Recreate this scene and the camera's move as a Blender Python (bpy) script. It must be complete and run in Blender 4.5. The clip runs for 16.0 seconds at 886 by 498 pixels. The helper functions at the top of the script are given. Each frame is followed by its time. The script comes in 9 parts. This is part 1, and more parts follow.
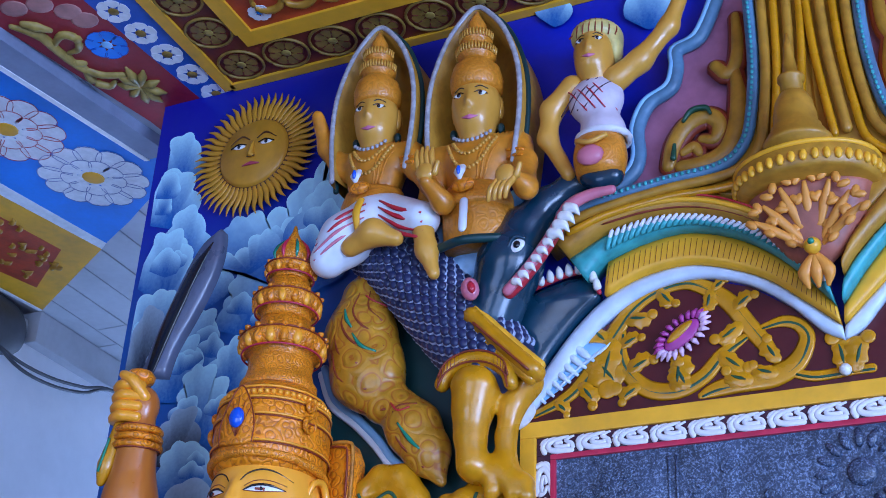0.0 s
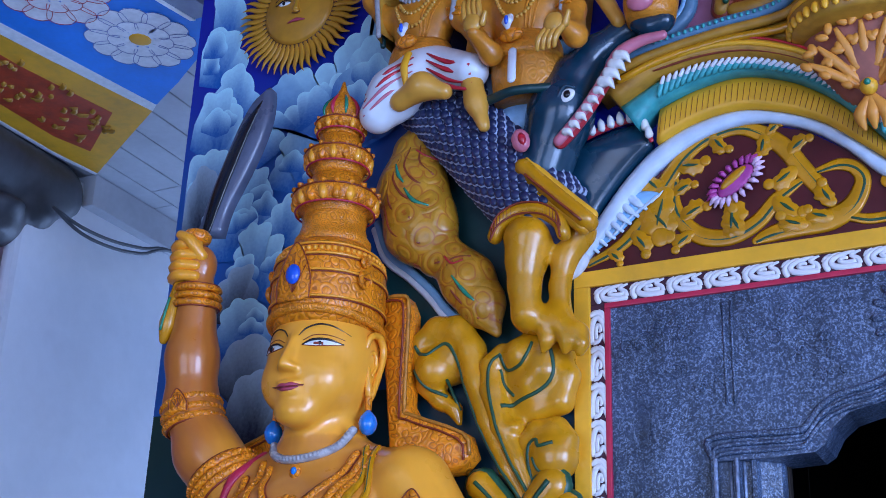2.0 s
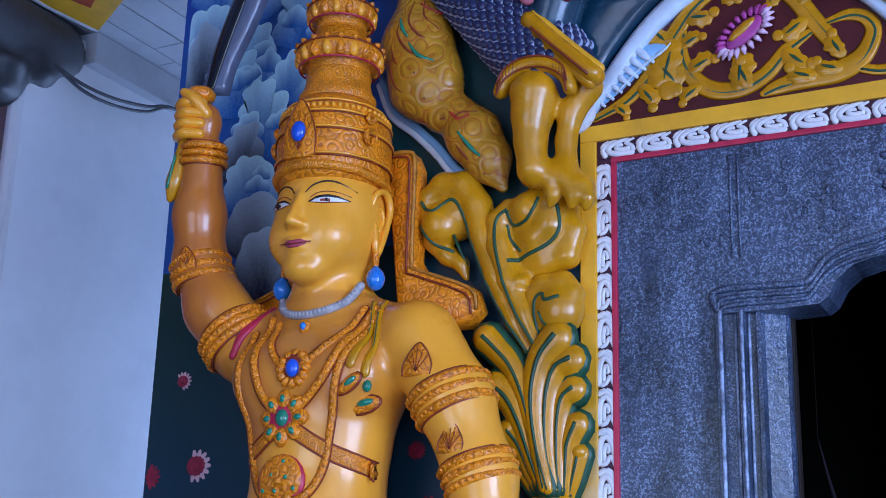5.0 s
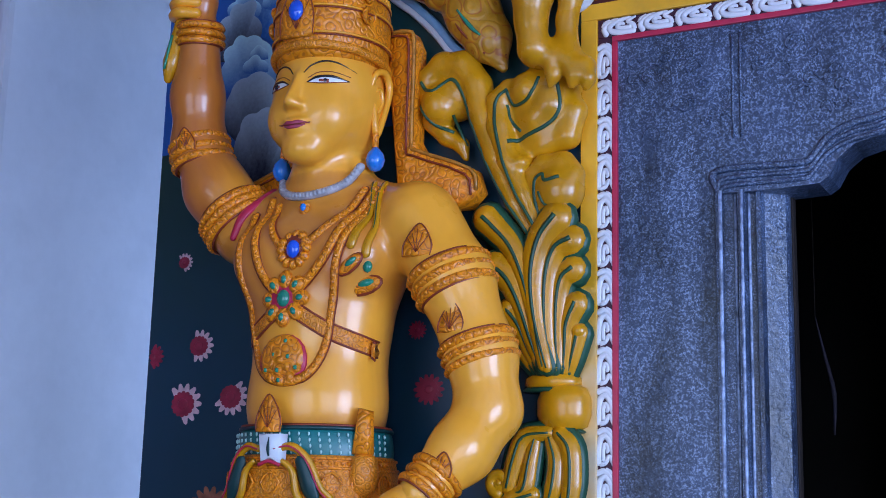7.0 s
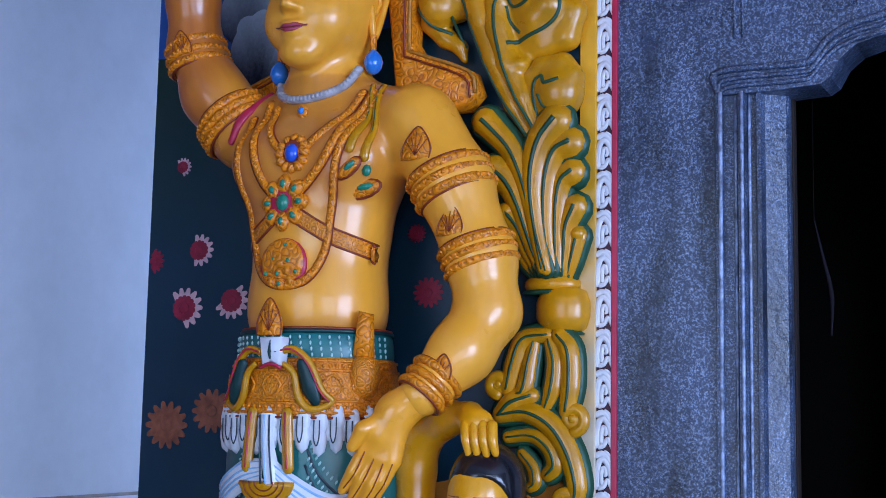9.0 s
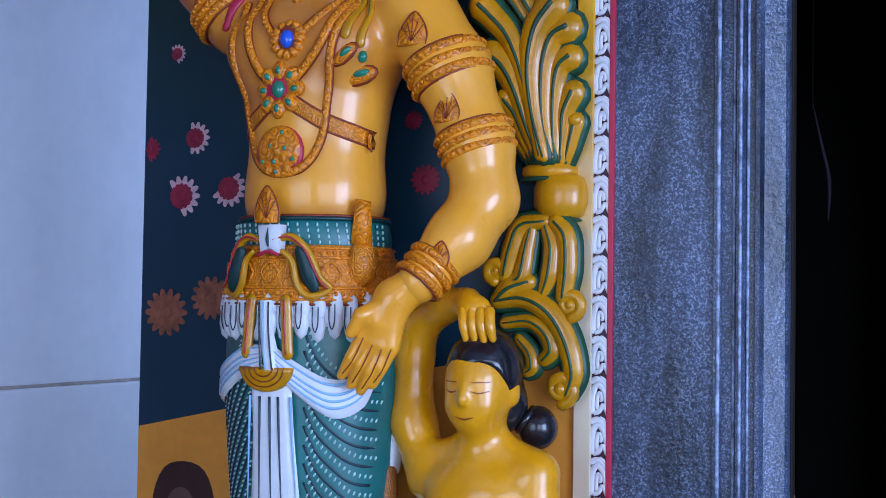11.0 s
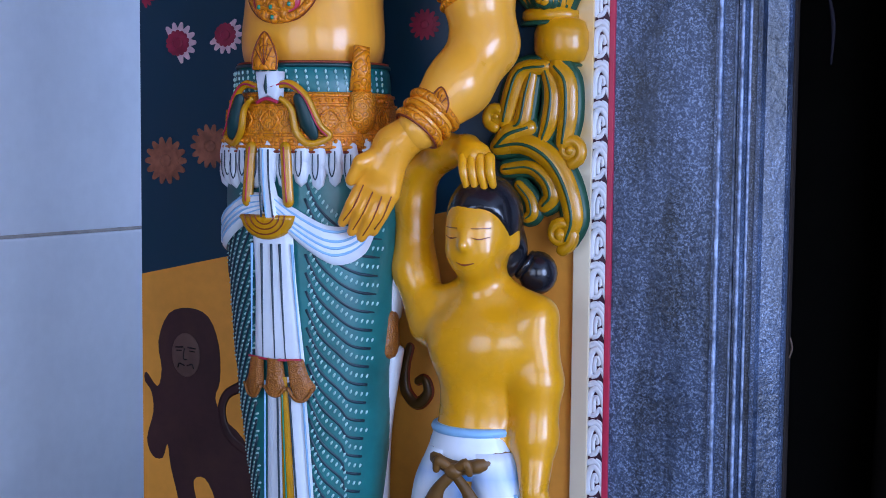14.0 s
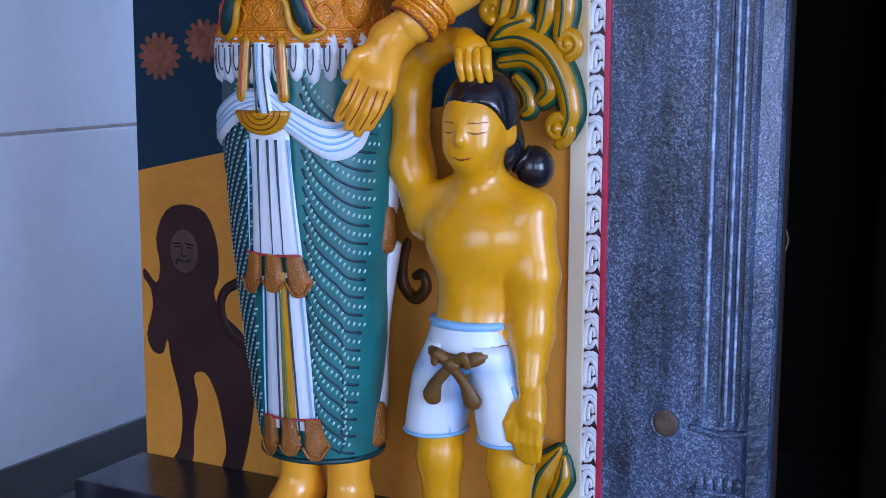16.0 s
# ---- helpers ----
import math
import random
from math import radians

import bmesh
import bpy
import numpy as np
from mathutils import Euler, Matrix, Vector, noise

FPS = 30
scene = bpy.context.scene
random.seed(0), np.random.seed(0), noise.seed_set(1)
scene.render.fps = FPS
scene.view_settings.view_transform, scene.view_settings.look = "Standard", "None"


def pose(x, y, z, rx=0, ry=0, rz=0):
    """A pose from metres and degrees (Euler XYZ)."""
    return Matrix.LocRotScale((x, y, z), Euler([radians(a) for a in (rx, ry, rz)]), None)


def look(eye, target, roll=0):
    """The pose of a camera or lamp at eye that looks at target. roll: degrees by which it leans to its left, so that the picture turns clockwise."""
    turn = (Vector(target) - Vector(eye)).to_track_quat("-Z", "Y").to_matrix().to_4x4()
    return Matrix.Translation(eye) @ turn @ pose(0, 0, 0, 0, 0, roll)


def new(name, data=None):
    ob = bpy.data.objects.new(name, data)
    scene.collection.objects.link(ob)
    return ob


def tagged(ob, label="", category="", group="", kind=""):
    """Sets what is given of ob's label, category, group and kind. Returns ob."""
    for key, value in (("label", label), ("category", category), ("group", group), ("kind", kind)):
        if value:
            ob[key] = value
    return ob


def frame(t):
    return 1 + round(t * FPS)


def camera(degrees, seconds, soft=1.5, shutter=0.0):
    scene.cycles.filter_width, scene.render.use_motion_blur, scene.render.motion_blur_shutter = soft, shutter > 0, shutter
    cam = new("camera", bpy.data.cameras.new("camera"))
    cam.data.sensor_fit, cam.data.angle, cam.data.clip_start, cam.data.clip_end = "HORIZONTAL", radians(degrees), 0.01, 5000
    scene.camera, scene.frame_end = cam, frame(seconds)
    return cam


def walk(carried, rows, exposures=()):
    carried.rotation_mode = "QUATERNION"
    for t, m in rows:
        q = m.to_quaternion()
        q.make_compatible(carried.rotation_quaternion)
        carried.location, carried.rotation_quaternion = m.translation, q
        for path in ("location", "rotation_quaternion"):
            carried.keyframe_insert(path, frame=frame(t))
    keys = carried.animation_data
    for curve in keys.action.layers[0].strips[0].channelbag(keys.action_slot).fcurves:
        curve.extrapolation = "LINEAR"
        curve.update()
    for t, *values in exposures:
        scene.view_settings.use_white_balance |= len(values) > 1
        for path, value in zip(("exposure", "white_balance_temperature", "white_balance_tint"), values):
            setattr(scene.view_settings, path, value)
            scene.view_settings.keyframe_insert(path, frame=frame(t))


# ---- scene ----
from mathutils.bvhtree import BVHTree
from mathutils.geometry import tessellate_polygon

# ---------------------------------------------------------------- camera
cam = camera(37.0, 16.0, soft=0.9)
EYE = (0.0, -2.35, 1.55)
ROWS = [
    (0.0, 119.19, -2.35, 24.56),
    (0.5, 117.81, -2.30, 25.22),
    (1.0, 116.22, -2.18, 25.98),
    (1.5, 114.68, -2.09, 26.35),
    (2.0, 112.74, -1.92, 27.24),
    (2.5, 111.44, -1.84, 27.28),
    (3.0, 109.99, -1.77, 27.35),
    (3.5, 109.09, -1.75, 27.77),
    (4.0, 108.39, -1.69, 27.76),
    (6.5, 102.63, -1.40, 27.68),
    (7.0, 101.34, -1.37, 27.70),
    (7.5, 100.42, -1.37, 27.69),
    (8.0, 99.21, -1.21, 27.70),
    (8.5, 98.24, -1.18, 27.71),
    (9.0, 97.16, -1.10, 27.71),
    (11.5, 90.98, -0.83, 27.59),
    (12.0, 89.73, -0.77, 27.57),
    (12.5, 88.71, -0.69, 27.54),
    (13.0, 87.61, -0.61, 27.56),
    (13.5, 86.67, -0.52, 27.55),
    (14.0, 85.65, -0.51, 27.61),
    (14.5, 84.58, -0.53, 27.59),
    (15.0, 83.68, -0.39, 27.53),
    (15.5, 82.37, -0.28, 27.48),
    (16.0, 81.11, -0.18, 27.44),
]
walk(cam, [(t, pose(*EYE, rx, ry, rz)) for t, rx, ry, rz in ROWS], ((0, 0.97, 6250, 10), (2, 0.80, 6400, 10), (4, 0.70, 6550, 10), (9, 0.62, 6800, 10), (16, 0.62, 6950, 12)))

# ---------------------------------------------------------------- world and light
world = bpy.data.worlds.new("sky")
scene.world = world
world.use_nodes = True
sky = world.node_tree.nodes.new("ShaderNodeTexSky")
sky.sky_type, sky.sun_disc = "NISHITA", False
sky.sun_elevation, sky.sun_rotation = radians(48), radians(150)
world.node_tree.nodes["Background"].inputs["Strength"].default_value = 0.15
world.node_tree.links.new(sky.outputs[0], world.node_tree.nodes["Background"].inputs["Color"])
scene.view_settings.exposure = 0.84

sun = new("sun", bpy.data.lights.new("sun", "SUN"))
sun.data.energy, sun.data.angle, sun.data.color = 3.0, radians(0.6), (1, 0.96, 0.9)
sun.matrix_world = look((4, -6, 9), (0, -5.5, 0))


def opening_light(name, place, target, width, height, watts, colour):
    lamp = new(name, bpy.data.lights.new(name, "AREA"))
    lamp.data.shape, lamp.data.size, lamp.data.size_y = "RECTANGLE", width, height
    lamp.data.energy, lamp.data.color = watts, colour
    lamp.matrix_world = look(place, target)
    return lamp


# area lamps for daylight from assumed, unseen veranda bays, beside and behind the camera
opening_light("assumed_bay_light", (3.36, -2.9, 1.8), (-1.0, -1.6, 2.15), 2.3, 2.3, 182, (0.35, 0.52, 0.98))
opening_light("assumed_bay_light", (1.9, -4.95, 1.75), (0.6, 0, 2.6), 2.3, 2.3, 46, (0.35, 0.52, 0.98))
opening_light("assumed_bay_light", (-1.6, -4.95, 1.75), (-1.7, 0, 3.0), 2.2, 2.3, 36, (0.33, 0.51, 1.0))
# added lamp, out of view, that only brightens the white side wall
opening_light("added_aisle_light", (-2.55, 3.55, 2.0), (-2.75, 0, 2.0), 1.0, 2.2, 48, (0.33, 0.515, 1.0))

# ---------------------------------------------------------------- materials


def material(name, colour, rough=0.5, vary=0.15, size=8.0, dirt=0.0, dirt_colour=(0.05, 0.04, 0.03), bump=0.2, grain=60.0, coat=0.0, metal=0.0):
    """Paint, stone or plaster: broad and fine variation in colour, gloss and relief."""
    m = bpy.data.materials.new(name)
    m.use_nodes = True
    n, l = m.node_tree.nodes, m.node_tree.links
    b = n["Principled BSDF"]
    b.inputs["Roughness"].default_value, b.inputs["Metallic"].default_value = rough, metal
    b.inputs["Coat Weight"].default_value, b.inputs["Coat Roughness"].default_value = coat, 0.12
    co = n.new("ShaderNodeTexCoord")
    broad, fine = n.new("ShaderNodeTexNoise"), n.new("ShaderNodeTexNoise")
    for node, s, d in ((broad, size, 5.0), (fine, grain, 6.0)):
        node.inputs["Scale"].default_value, node.inputs["Detail"].default_value = s, d
        l.new(co.outputs["Object"], node.inputs["Vector"])
    base = n.new("ShaderNodeRGB")
    base.outputs[0].default_value = (*colour, 1)
    hsv = n.new("ShaderNodeHueSaturation")
    l.new(base.outputs[0], hsv.inputs["Color"])
    mix = n.new("ShaderNodeMath")
    mix.operation = "MULTIPLY_ADD"
    mix.inputs[1].default_value = 0.35
    l.new(fine.outputs["Fac"], mix.inputs[0])
    l.new(broad.outputs["Fac"], mix.inputs[2])
    span = n.new("ShaderNodeMapRange")
    span.inputs["From Min"].default_value, span.inputs["From Max"].default_value = 0.45, 0.9
    span.inputs["To Min"].default_value, span.inputs["To Max"].default_value = 1 - vary, 1 + vary
    l.new(mix.outputs[0], span.inputs["Value"])
    l.new(span.outputs[0], hsv.inputs["Value"])
    out = hsv.outputs[0]
    if dirt:
        ramp = n.new("ShaderNodeMapRange")
        ramp.inputs["From Min"].default_value, ramp.inputs["From Max"].default_value = 0.5, 0.75
        ramp.inputs["To Max"].default_value = dirt
        spots = n.new("ShaderNodeTexNoise")
        spots.inputs["Scale"].default_value, spots.inputs["Detail"].default_value = size * 2.3, 8.0
        l.new(co.outputs["Object"], spots.inputs["Vector"])
        l.new(spots.outputs["Fac"], ramp.inputs["Value"])
        blend = n.new("ShaderNodeMix")
        blend.data_type = "RGBA"
        l.new(ramp.outputs[0], blend.inputs["Factor"])
        l.new(out, blend.inputs["A"])
        blend.inputs["B"].default_value = (*dirt_colour, 1)
        out = blend.outputs["Result"]
    l.new(out, b.inputs["Base Color"])
    gloss = n.new("ShaderNodeMapRange")
    gloss.inputs["To Min"].default_value, gloss.inputs["To Max"].default_value = max(rough - 0.1, 0.03), min(rough + 0.12, 1)
    l.new(broad.outputs["Fac"], gloss.inputs["Value"])
    l.new(gloss.outputs[0], b.inputs["Roughness"])
    if bump:
        relief = n.new("ShaderNodeBump")
        relief.inputs["Strength"].default_value, relief.inputs["Distance"].default_value = bump, 0.003
        l.new(fine.outputs["Fac"], relief.inputs["Height"])
        l.new(relief.outputs[0], b.inputs["Normal"])
    return m


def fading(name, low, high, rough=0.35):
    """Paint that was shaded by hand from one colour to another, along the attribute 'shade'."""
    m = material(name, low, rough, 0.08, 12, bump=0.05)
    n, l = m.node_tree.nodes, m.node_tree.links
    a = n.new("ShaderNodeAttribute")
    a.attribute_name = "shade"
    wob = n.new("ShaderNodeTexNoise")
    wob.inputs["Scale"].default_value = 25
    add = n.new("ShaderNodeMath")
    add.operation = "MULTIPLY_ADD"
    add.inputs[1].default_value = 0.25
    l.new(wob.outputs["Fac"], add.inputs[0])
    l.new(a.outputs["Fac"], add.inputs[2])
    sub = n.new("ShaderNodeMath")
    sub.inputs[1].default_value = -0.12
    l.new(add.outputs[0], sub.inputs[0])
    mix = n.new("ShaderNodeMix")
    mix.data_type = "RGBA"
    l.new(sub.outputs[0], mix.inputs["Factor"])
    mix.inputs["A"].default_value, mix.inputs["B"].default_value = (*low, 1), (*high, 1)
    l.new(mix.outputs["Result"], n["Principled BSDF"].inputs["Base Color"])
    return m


SKIN = material("skin_yellow_enamel", (0.94, 0.375, 0.024), 0.28, 0.10, 6, bump=0.04, grain=30, coat=0.45)
SKIN_BODY = fading("airbrushed_shaded_skin_enamel", (0.95, 0.40, 0.034), (0.44, 0.105, 0.022), 0.3)
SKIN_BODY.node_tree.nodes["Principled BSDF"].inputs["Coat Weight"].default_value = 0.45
SKIN_BOY = material("boy_yellow_enamel", (0.82, 0.345, 0.006), 0.27, 0.12, 6, bump=0.04, grain=30, coat=0.45)
GOLD = material("ochre_gold_paint", (0.52, 0.20, 0.02), 0.36, 0.28, 30, 0.5, (0.22, 0.05, 0.01), 0.5, 120, coat=0.15)
GOLD_LINE = material("brown_red_outline", (0.24, 0.032, 0.010), 0.5, 0.2, 30, bump=0.1)
LEAF = material("mustard_gloss_paint", (0.60, 0.255, 0.004), 0.26, 0.2, 9, 0.35, (0.22, 0.12, 0.004), 0.06, 40, coat=0.32)
LEAF_LINE = material("green_outline_paint", (0.01, 0.07, 0.035), 0.4, 0.2, 20)
TEAL = material("teal_cloth_paint", (0.004, 0.145, 0.140), 0.35, 0.22, 12, bump=0.1, coat=0.1)
TEAL_DARK = material("dark_teal_paint", (0.004, 0.040, 0.040), 0.4, 0.2, 12, bump=0.1)
WHITE = material("white_cloth_paint", (0.72, 0.76, 0.80), 0.32, 0.07, 9, bump=0.05, coat=0.1)
PALE_BLUE = material("pale_blue_paint", (0.25, 0.50, 0.74), 0.35, 0.12, 14, bump=0.05)
BLUE_GEM = material("blue_gem_paint", (0.01, 0.10, 0.62), 0.15, 0.1, 20, bump=0, coat=0.6)
SKY_GEM = material("light_blue_enamel", (0.008, 0.20, 0.66), 0.2, 0.1, 20, bump=0, coat=0.5)
GREEN_GEM = material("green_gem_paint", (0.01, 0.22, 0.13), 0.18, 0.1, 20, bump=0, coat=0.5)
RED = material("crimson_paint", (0.50, 0.02, 0.06), 0.35, 0.15, 15, bump=0.05)
LIPS = material("lip_paint", (0.42, 0.05, 0.09), 0.3, 0.1, 15, bump=0)
BLACK = material("black_enamel", (0.008, 0.008, 0.011), 0.22, 0.2, 20, bump=0.05, coat=0.3)
EYE_WHITE = material("eye_white_enamel", (0.80, 0.80, 0.78), 0.25, 0.05, 20, bump=0)
PEARL = material("pearl_paint", (0.38, 0.37, 0.38), 0.25, 0.2, 60, bump=0.1)
MAROON = material("maroon_paint", (0.075, 0.006, 0.008), 0.4, 0.2, 10, bump=0.1)
YELLOW = material("yellow_border_paint", (0.84, 0.41, 0.02), 0.42, 0.12, 8, 0.25, (0.30, 0.17, 0.05), 0.12, 50)
PURPLE = material("plum_border_paint", (0.045, 0.008, 0.022), 0.45, 0.2, 20)
BORDER_WHITE = material("white_border_paint", (0.72, 0.72, 0.74), 0.45, 0.1, 20, 0.2, (0.4, 0.36, 0.34), 0.1)
PANEL = material("deep_teal_mural_ground", (0.004, 0.028, 0.038), 0.38, 0.35, 4, 0.25, (0.002, 0.008, 0.02), 0.1, 30)
OCHRE = material("ochre_mural_ground", (0.74, 0.29, 0.04), 0.42, 0.14, 3, 0.25, (0.30, 0.13, 0.03), 0.12, 40)
ULTRAMARINE = material("ultramarine_mural_ground", (0.006, 0.016, 0.40), 0.4, 0.2, 5, bump=0.1)
PLASTER = material("white_wall_paint", (0.80, 0.82, 0.86), 0.55, 0.06, 1.5, 0.2, (0.50, 0.53, 0.58), 0.15, 25)
# dark grey for unseen walls, so that they bounce less light
DULL = material("bounce_cutting_grey_plaster", (0.13, 0.135, 0.14), 0.7, 0.2, 2, 0.4, (0.12, 0.12, 0.12), 0.3, 30)
FLOOR = material("worn_grey_cement", (0.095, 0.092, 0.088), 0.5, 0.2, 2.5, 0.4, (0.13, 0.12, 0.11), 0.3, 30)
CONCRETE = material("dark_stained_concrete", (0.042, 0.046, 0.055), 0.5, 0.35, 5, 0.5, (0.02, 0.02, 0.025), 0.6, 30)
BOARD = material("grey_white_boards", (0.50, 0.52, 0.56), 0.5, 0.12, 3, 0.3, (0.30, 0.31, 0.34), 0.2, 40)
BLOCK = material("black_plinth_paint", (0.012, 0.014, 0.02), 0.3, 0.35, 6, 0.4, (0.10, 0.11, 0.13), 0.4, 40)
# near black in place of the shrine room's shade
DARK = material("shade_black_plaster", (0.003, 0.0025, 0.002), 0.8, 0.3, 3)

# ---------------------------------------------------------------- mesh building


def spline(pts, samples=5, closed=False):
    """A Catmull-Rom line through the points."""
    p = np.array(pts, float)
    if len(p) < 3 and not closed:
        return np.array([p[0] + (p[-1] - p[0]) * i / samples for i in range(samples + 1)])
    q = np.vstack([p[-1], p, p[0], p[1]]) if closed else np.vstack([2 * p[0] - p[1], p, 2 * p[-1] - p[-2]])
    out = []
    for i in range(1, len(q) - 2):
        a, b, c, d = q[i - 1 : i + 3]
        for k in range(samples):
            u = k / samples
            out.append(0.5 * (2 * b + (c - a) * u + (2 * a - 5 * b + 4 * c - d) * u * u + (3 * b - a - 3 * c + d) * u**3))
    if not closed:
        out.append(q[-2])
    return np.array(out)


class Build:
    """Gathers the faces of one mesh."""

    def __init__(self):
        self.v, self.f, self.m, self.s, self.mats, self.shade = [], [], [], [], [], []

    def slot(self, mat):
        if mat not in self.mats:
            self.mats.append(mat)
        return self.mats.index(mat)

    def add(self, verts, faces, mat, smooth=True, shade=None):
        k, s = len(self.v), self.slot(mat)
        self.v += [tuple(v) for v in verts]
        self.f += [tuple(k + i for i in f) for f in faces]
        self.m += [s] * len(faces)
        self.s += [smooth] * len(faces)
        self.shade += list(shade) if shade is not None else [0.5] * len(verts)

    def rings(self, rings, mat, closed=False, caps=True, smooth=True):
        n, k = len(rings[0]), len(rings)
        verts = [tuple(p) for r in rings for p in r]
        faces = [(i * n + j, i * n + (j + 1) % n, ((i + 1) % k) * n + (j + 1) % n, ((i + 1) % k) * n + j) for i in range(k if closed else k - 1) for j in range(n)]
        if caps and not closed:
            faces += [tuple(range(n))[::-1], tuple((k - 1) * n + j for j in range(n))]
        self.add(verts, faces, mat, smooth)
        return self

    def tube(self, pts, r, mat, segs=8, flat=1.0, closed=False, samples=5, sharp=1.0):
        """A rounded rod along a line; r: one radius or one for each point; flat: its depth against its width."""
        p = spline(pts, samples, closed)
        r = np.full(len(pts), r, float) if np.isscalar(r) else np.array(r, float)
        rr = np.interp(np.linspace(0, 1, len(p)), np.linspace(0, 1, len(r)), r)
        if not closed and max(rr[0], rr[-1]) > 0.006:
            # rounded ends
            a, z = p[0] - p[1], p[-1] - p[-2]
            a, z = a / (np.linalg.norm(a) + 1e-9), z / (np.linalg.norm(z) + 1e-9)
            head = [p[0] + a * rr[0] * q for q in (0.75, 0.45)]
            tail = [p[-1] + z * rr[-1] * q for q in (0.45, 0.75)]
            p = np.vstack([head, p, tail])
            rr = np.r_[rr[0] * 0.35, rr[0] * 0.78, rr, rr[-1] * 0.78, rr[-1] * 0.35]
        t = np.roll(p, -1, 0) - np.roll(p, 1, 0) if closed else np.gradient(p, axis=0)
        t /= np.linalg.norm(t, axis=1)[:, None] + 1e-12
        rings, last = [], None
        for c, d, w in zip(p, t, rr):
            ref = np.array((0, -1.0, 0)) if abs(d[1]) < 0.9 else np.array((0, 0, 1.0))
            s = np.cross(d, ref)
            s /= np.linalg.norm(s)
            if last is not None and s @ last < 0:
                s = -s
            last = s
            u = np.cross(s, d)
            a = np.linspace(0, 2 * math.pi, segs, endpoint=False)
            rings.append([c + w * (math.cos(x) * s + flat * math.copysign(abs(math.sin(x)) ** sharp, math.sin(x)) * u) for x in a])
        return self.rings(rings, mat, closed)

    def lathe(self, profile, cx, cy, mat, segs=28, sx=1.0, sy=1.0, lean=0.0, z0=0.0):
        """Turned about an upright axis; profile: (radius, height)."""
        a = np.linspace(0, 2 * math.pi, segs, endpoint=False)
        rings = [[(cx + r * sx * math.cos(x), cy + r * sy * math.sin(x) + lean * (z - z0), z) for x in a] for r, z in profile]
        return self.rings(rings, mat)

    def loft(self, rows, mat, segs=28, samples=4, power=1.0):
        """Through flat oval rings: (z, centre x, centre y, half width, half depth)."""
        rows = spline(rows, samples)
        a = np.linspace(0, 2 * math.pi, segs, endpoint=False)
        c, s = np.cos(a), np.sin(a)
        c, s = np.sign(c) * abs(c) ** power, np.sign(s) * abs(s) ** power
        return self.rings([[(x + w * p, y + d * q, z) for p, q in zip(c, s)] for z, x, y, w, d in rows], mat)

    def ball(self, c, r, mat, segs=14, turn=0.0):
        """An ellipsoid; turn: degrees in the plane of the wall."""
        r = (r, r, r) if np.isscalar(r) else r
        k, rows = segs // 2, []
        ct, st = math.cos(radians(turn)), math.sin(radians(turn))
        for i in range(k + 1):
            b = -math.pi / 2 + math.pi * (i * 0.998 + 0.001 * k) / k
            row = []
            for j in range(segs):
                a = 2 * math.pi * j / segs
                x, y, z = r[0] * math.cos(a) * math.cos(b), r[1] * math.sin(a) * math.cos(b), r[2] * math.sin(b)
                row.append((c[0] + ct * x - st * z, c[1] + y, c[2] + st * x + ct * z))
            rows.append(row)
        return self.rings(rows, mat)

    def plate(self, outline, y, thick, mat, edge=0.0, side=None, shade=None):
        """A flat piece on the wall: outline (x, z), its front at y, its back at y + thick; edge: width of its rounded rim."""
        o = np.array(outline, float)
        if sum(o[i - 1][0] * o[i][1] - o[i][0] * o[i - 1][1] for i in range(len(o))) > 0:
            o = o[::-1]
        n = len(o)
        d = np.roll(o, -1, 0) - np.roll(o, 1, 0)
        d /= np.linalg.norm(d, axis=1)[:, None] + 1e-12
        inner = o + edge * np.stack([d[:, 1], -d[:, 0]], 1)
        loops = [[(x, y + thick, z) for x, z in o], [(x, y + edge, z) for x, z in o]]
        if edge:
            loops.append([(x, y, z) for x, z in inner])
        verts = [p for l in loops for p in l]
        k = len(loops)
        faces = [(i * n + j, i * n + (j + 1) % n, (i + 1) * n + (j + 1) % n, (i + 1) * n + j) for i in range(k - 1) for j in range(n)]
        from_tri = tess([Vector((p[0], p[2], 0)) for p in loops[-1]])
        faces += [tuple((k - 1) * n + i for i in t) for t in from_tri]
        self.add(verts, faces, mat, edge > 0, None if shade is None else [shade(p[0], p[2]) for p in verts])
        return self

    def box(self, lo, hi, mat, bevel=0.0):
        bm = bmesh.new()
        bmesh.ops.create_cube(bm, size=1, matrix=Matrix.Translation([(a + b) / 2 for a, b in zip(lo, hi)]) @ Matrix.Diagonal([b - a for a, b in zip(lo, hi)] + [1]))
        if bevel:
            bmesh.ops.bevel(bm, geom=bm.edges[:], offset=bevel, segments=2, profile=0.6, affect="EDGES")
        bm.verts.index_update()
        self.add([v.co[:] for v in bm.verts], [[v.index for v in f.verts] for f in bm.faces], mat, False)
        bm.free()
        return self

    def done(self, name, parent=None, label="", category="", group="", kind=""):
        me = bpy.data.meshes.new(name)
        me.from_pydata(self.v, [], self.f)
        for m in self.mats:
            me.materials.append(m)
        me.polygons.foreach_set("material_index", self.m)
        me.polygons.foreach_set("use_smooth", self.s)
        at = me.attributes.new("shade", "FLOAT", "POINT")
        at.data.foreach_set("value", self.shade)
        me.update()
        bm = bmesh.new()
        bm.from_mesh(me)
        bmesh.ops.recalc_face_normals(bm, faces=bm.faces[:])
        bm.to_mesh(me)
        bm.free()
        ob = new(name, me)
        if parent:
            ob.parent = parent
        return tagged(ob, label, category, group, kind)


def tess(points):
    return tessellate_polygon([points])


def empty(name, label, category, group="", kind="", at=(0, 0, 0)):
    ob = new(name)
    ob.empty_display_size = 0.05
    return tagged(ob, label, category, group, kind)


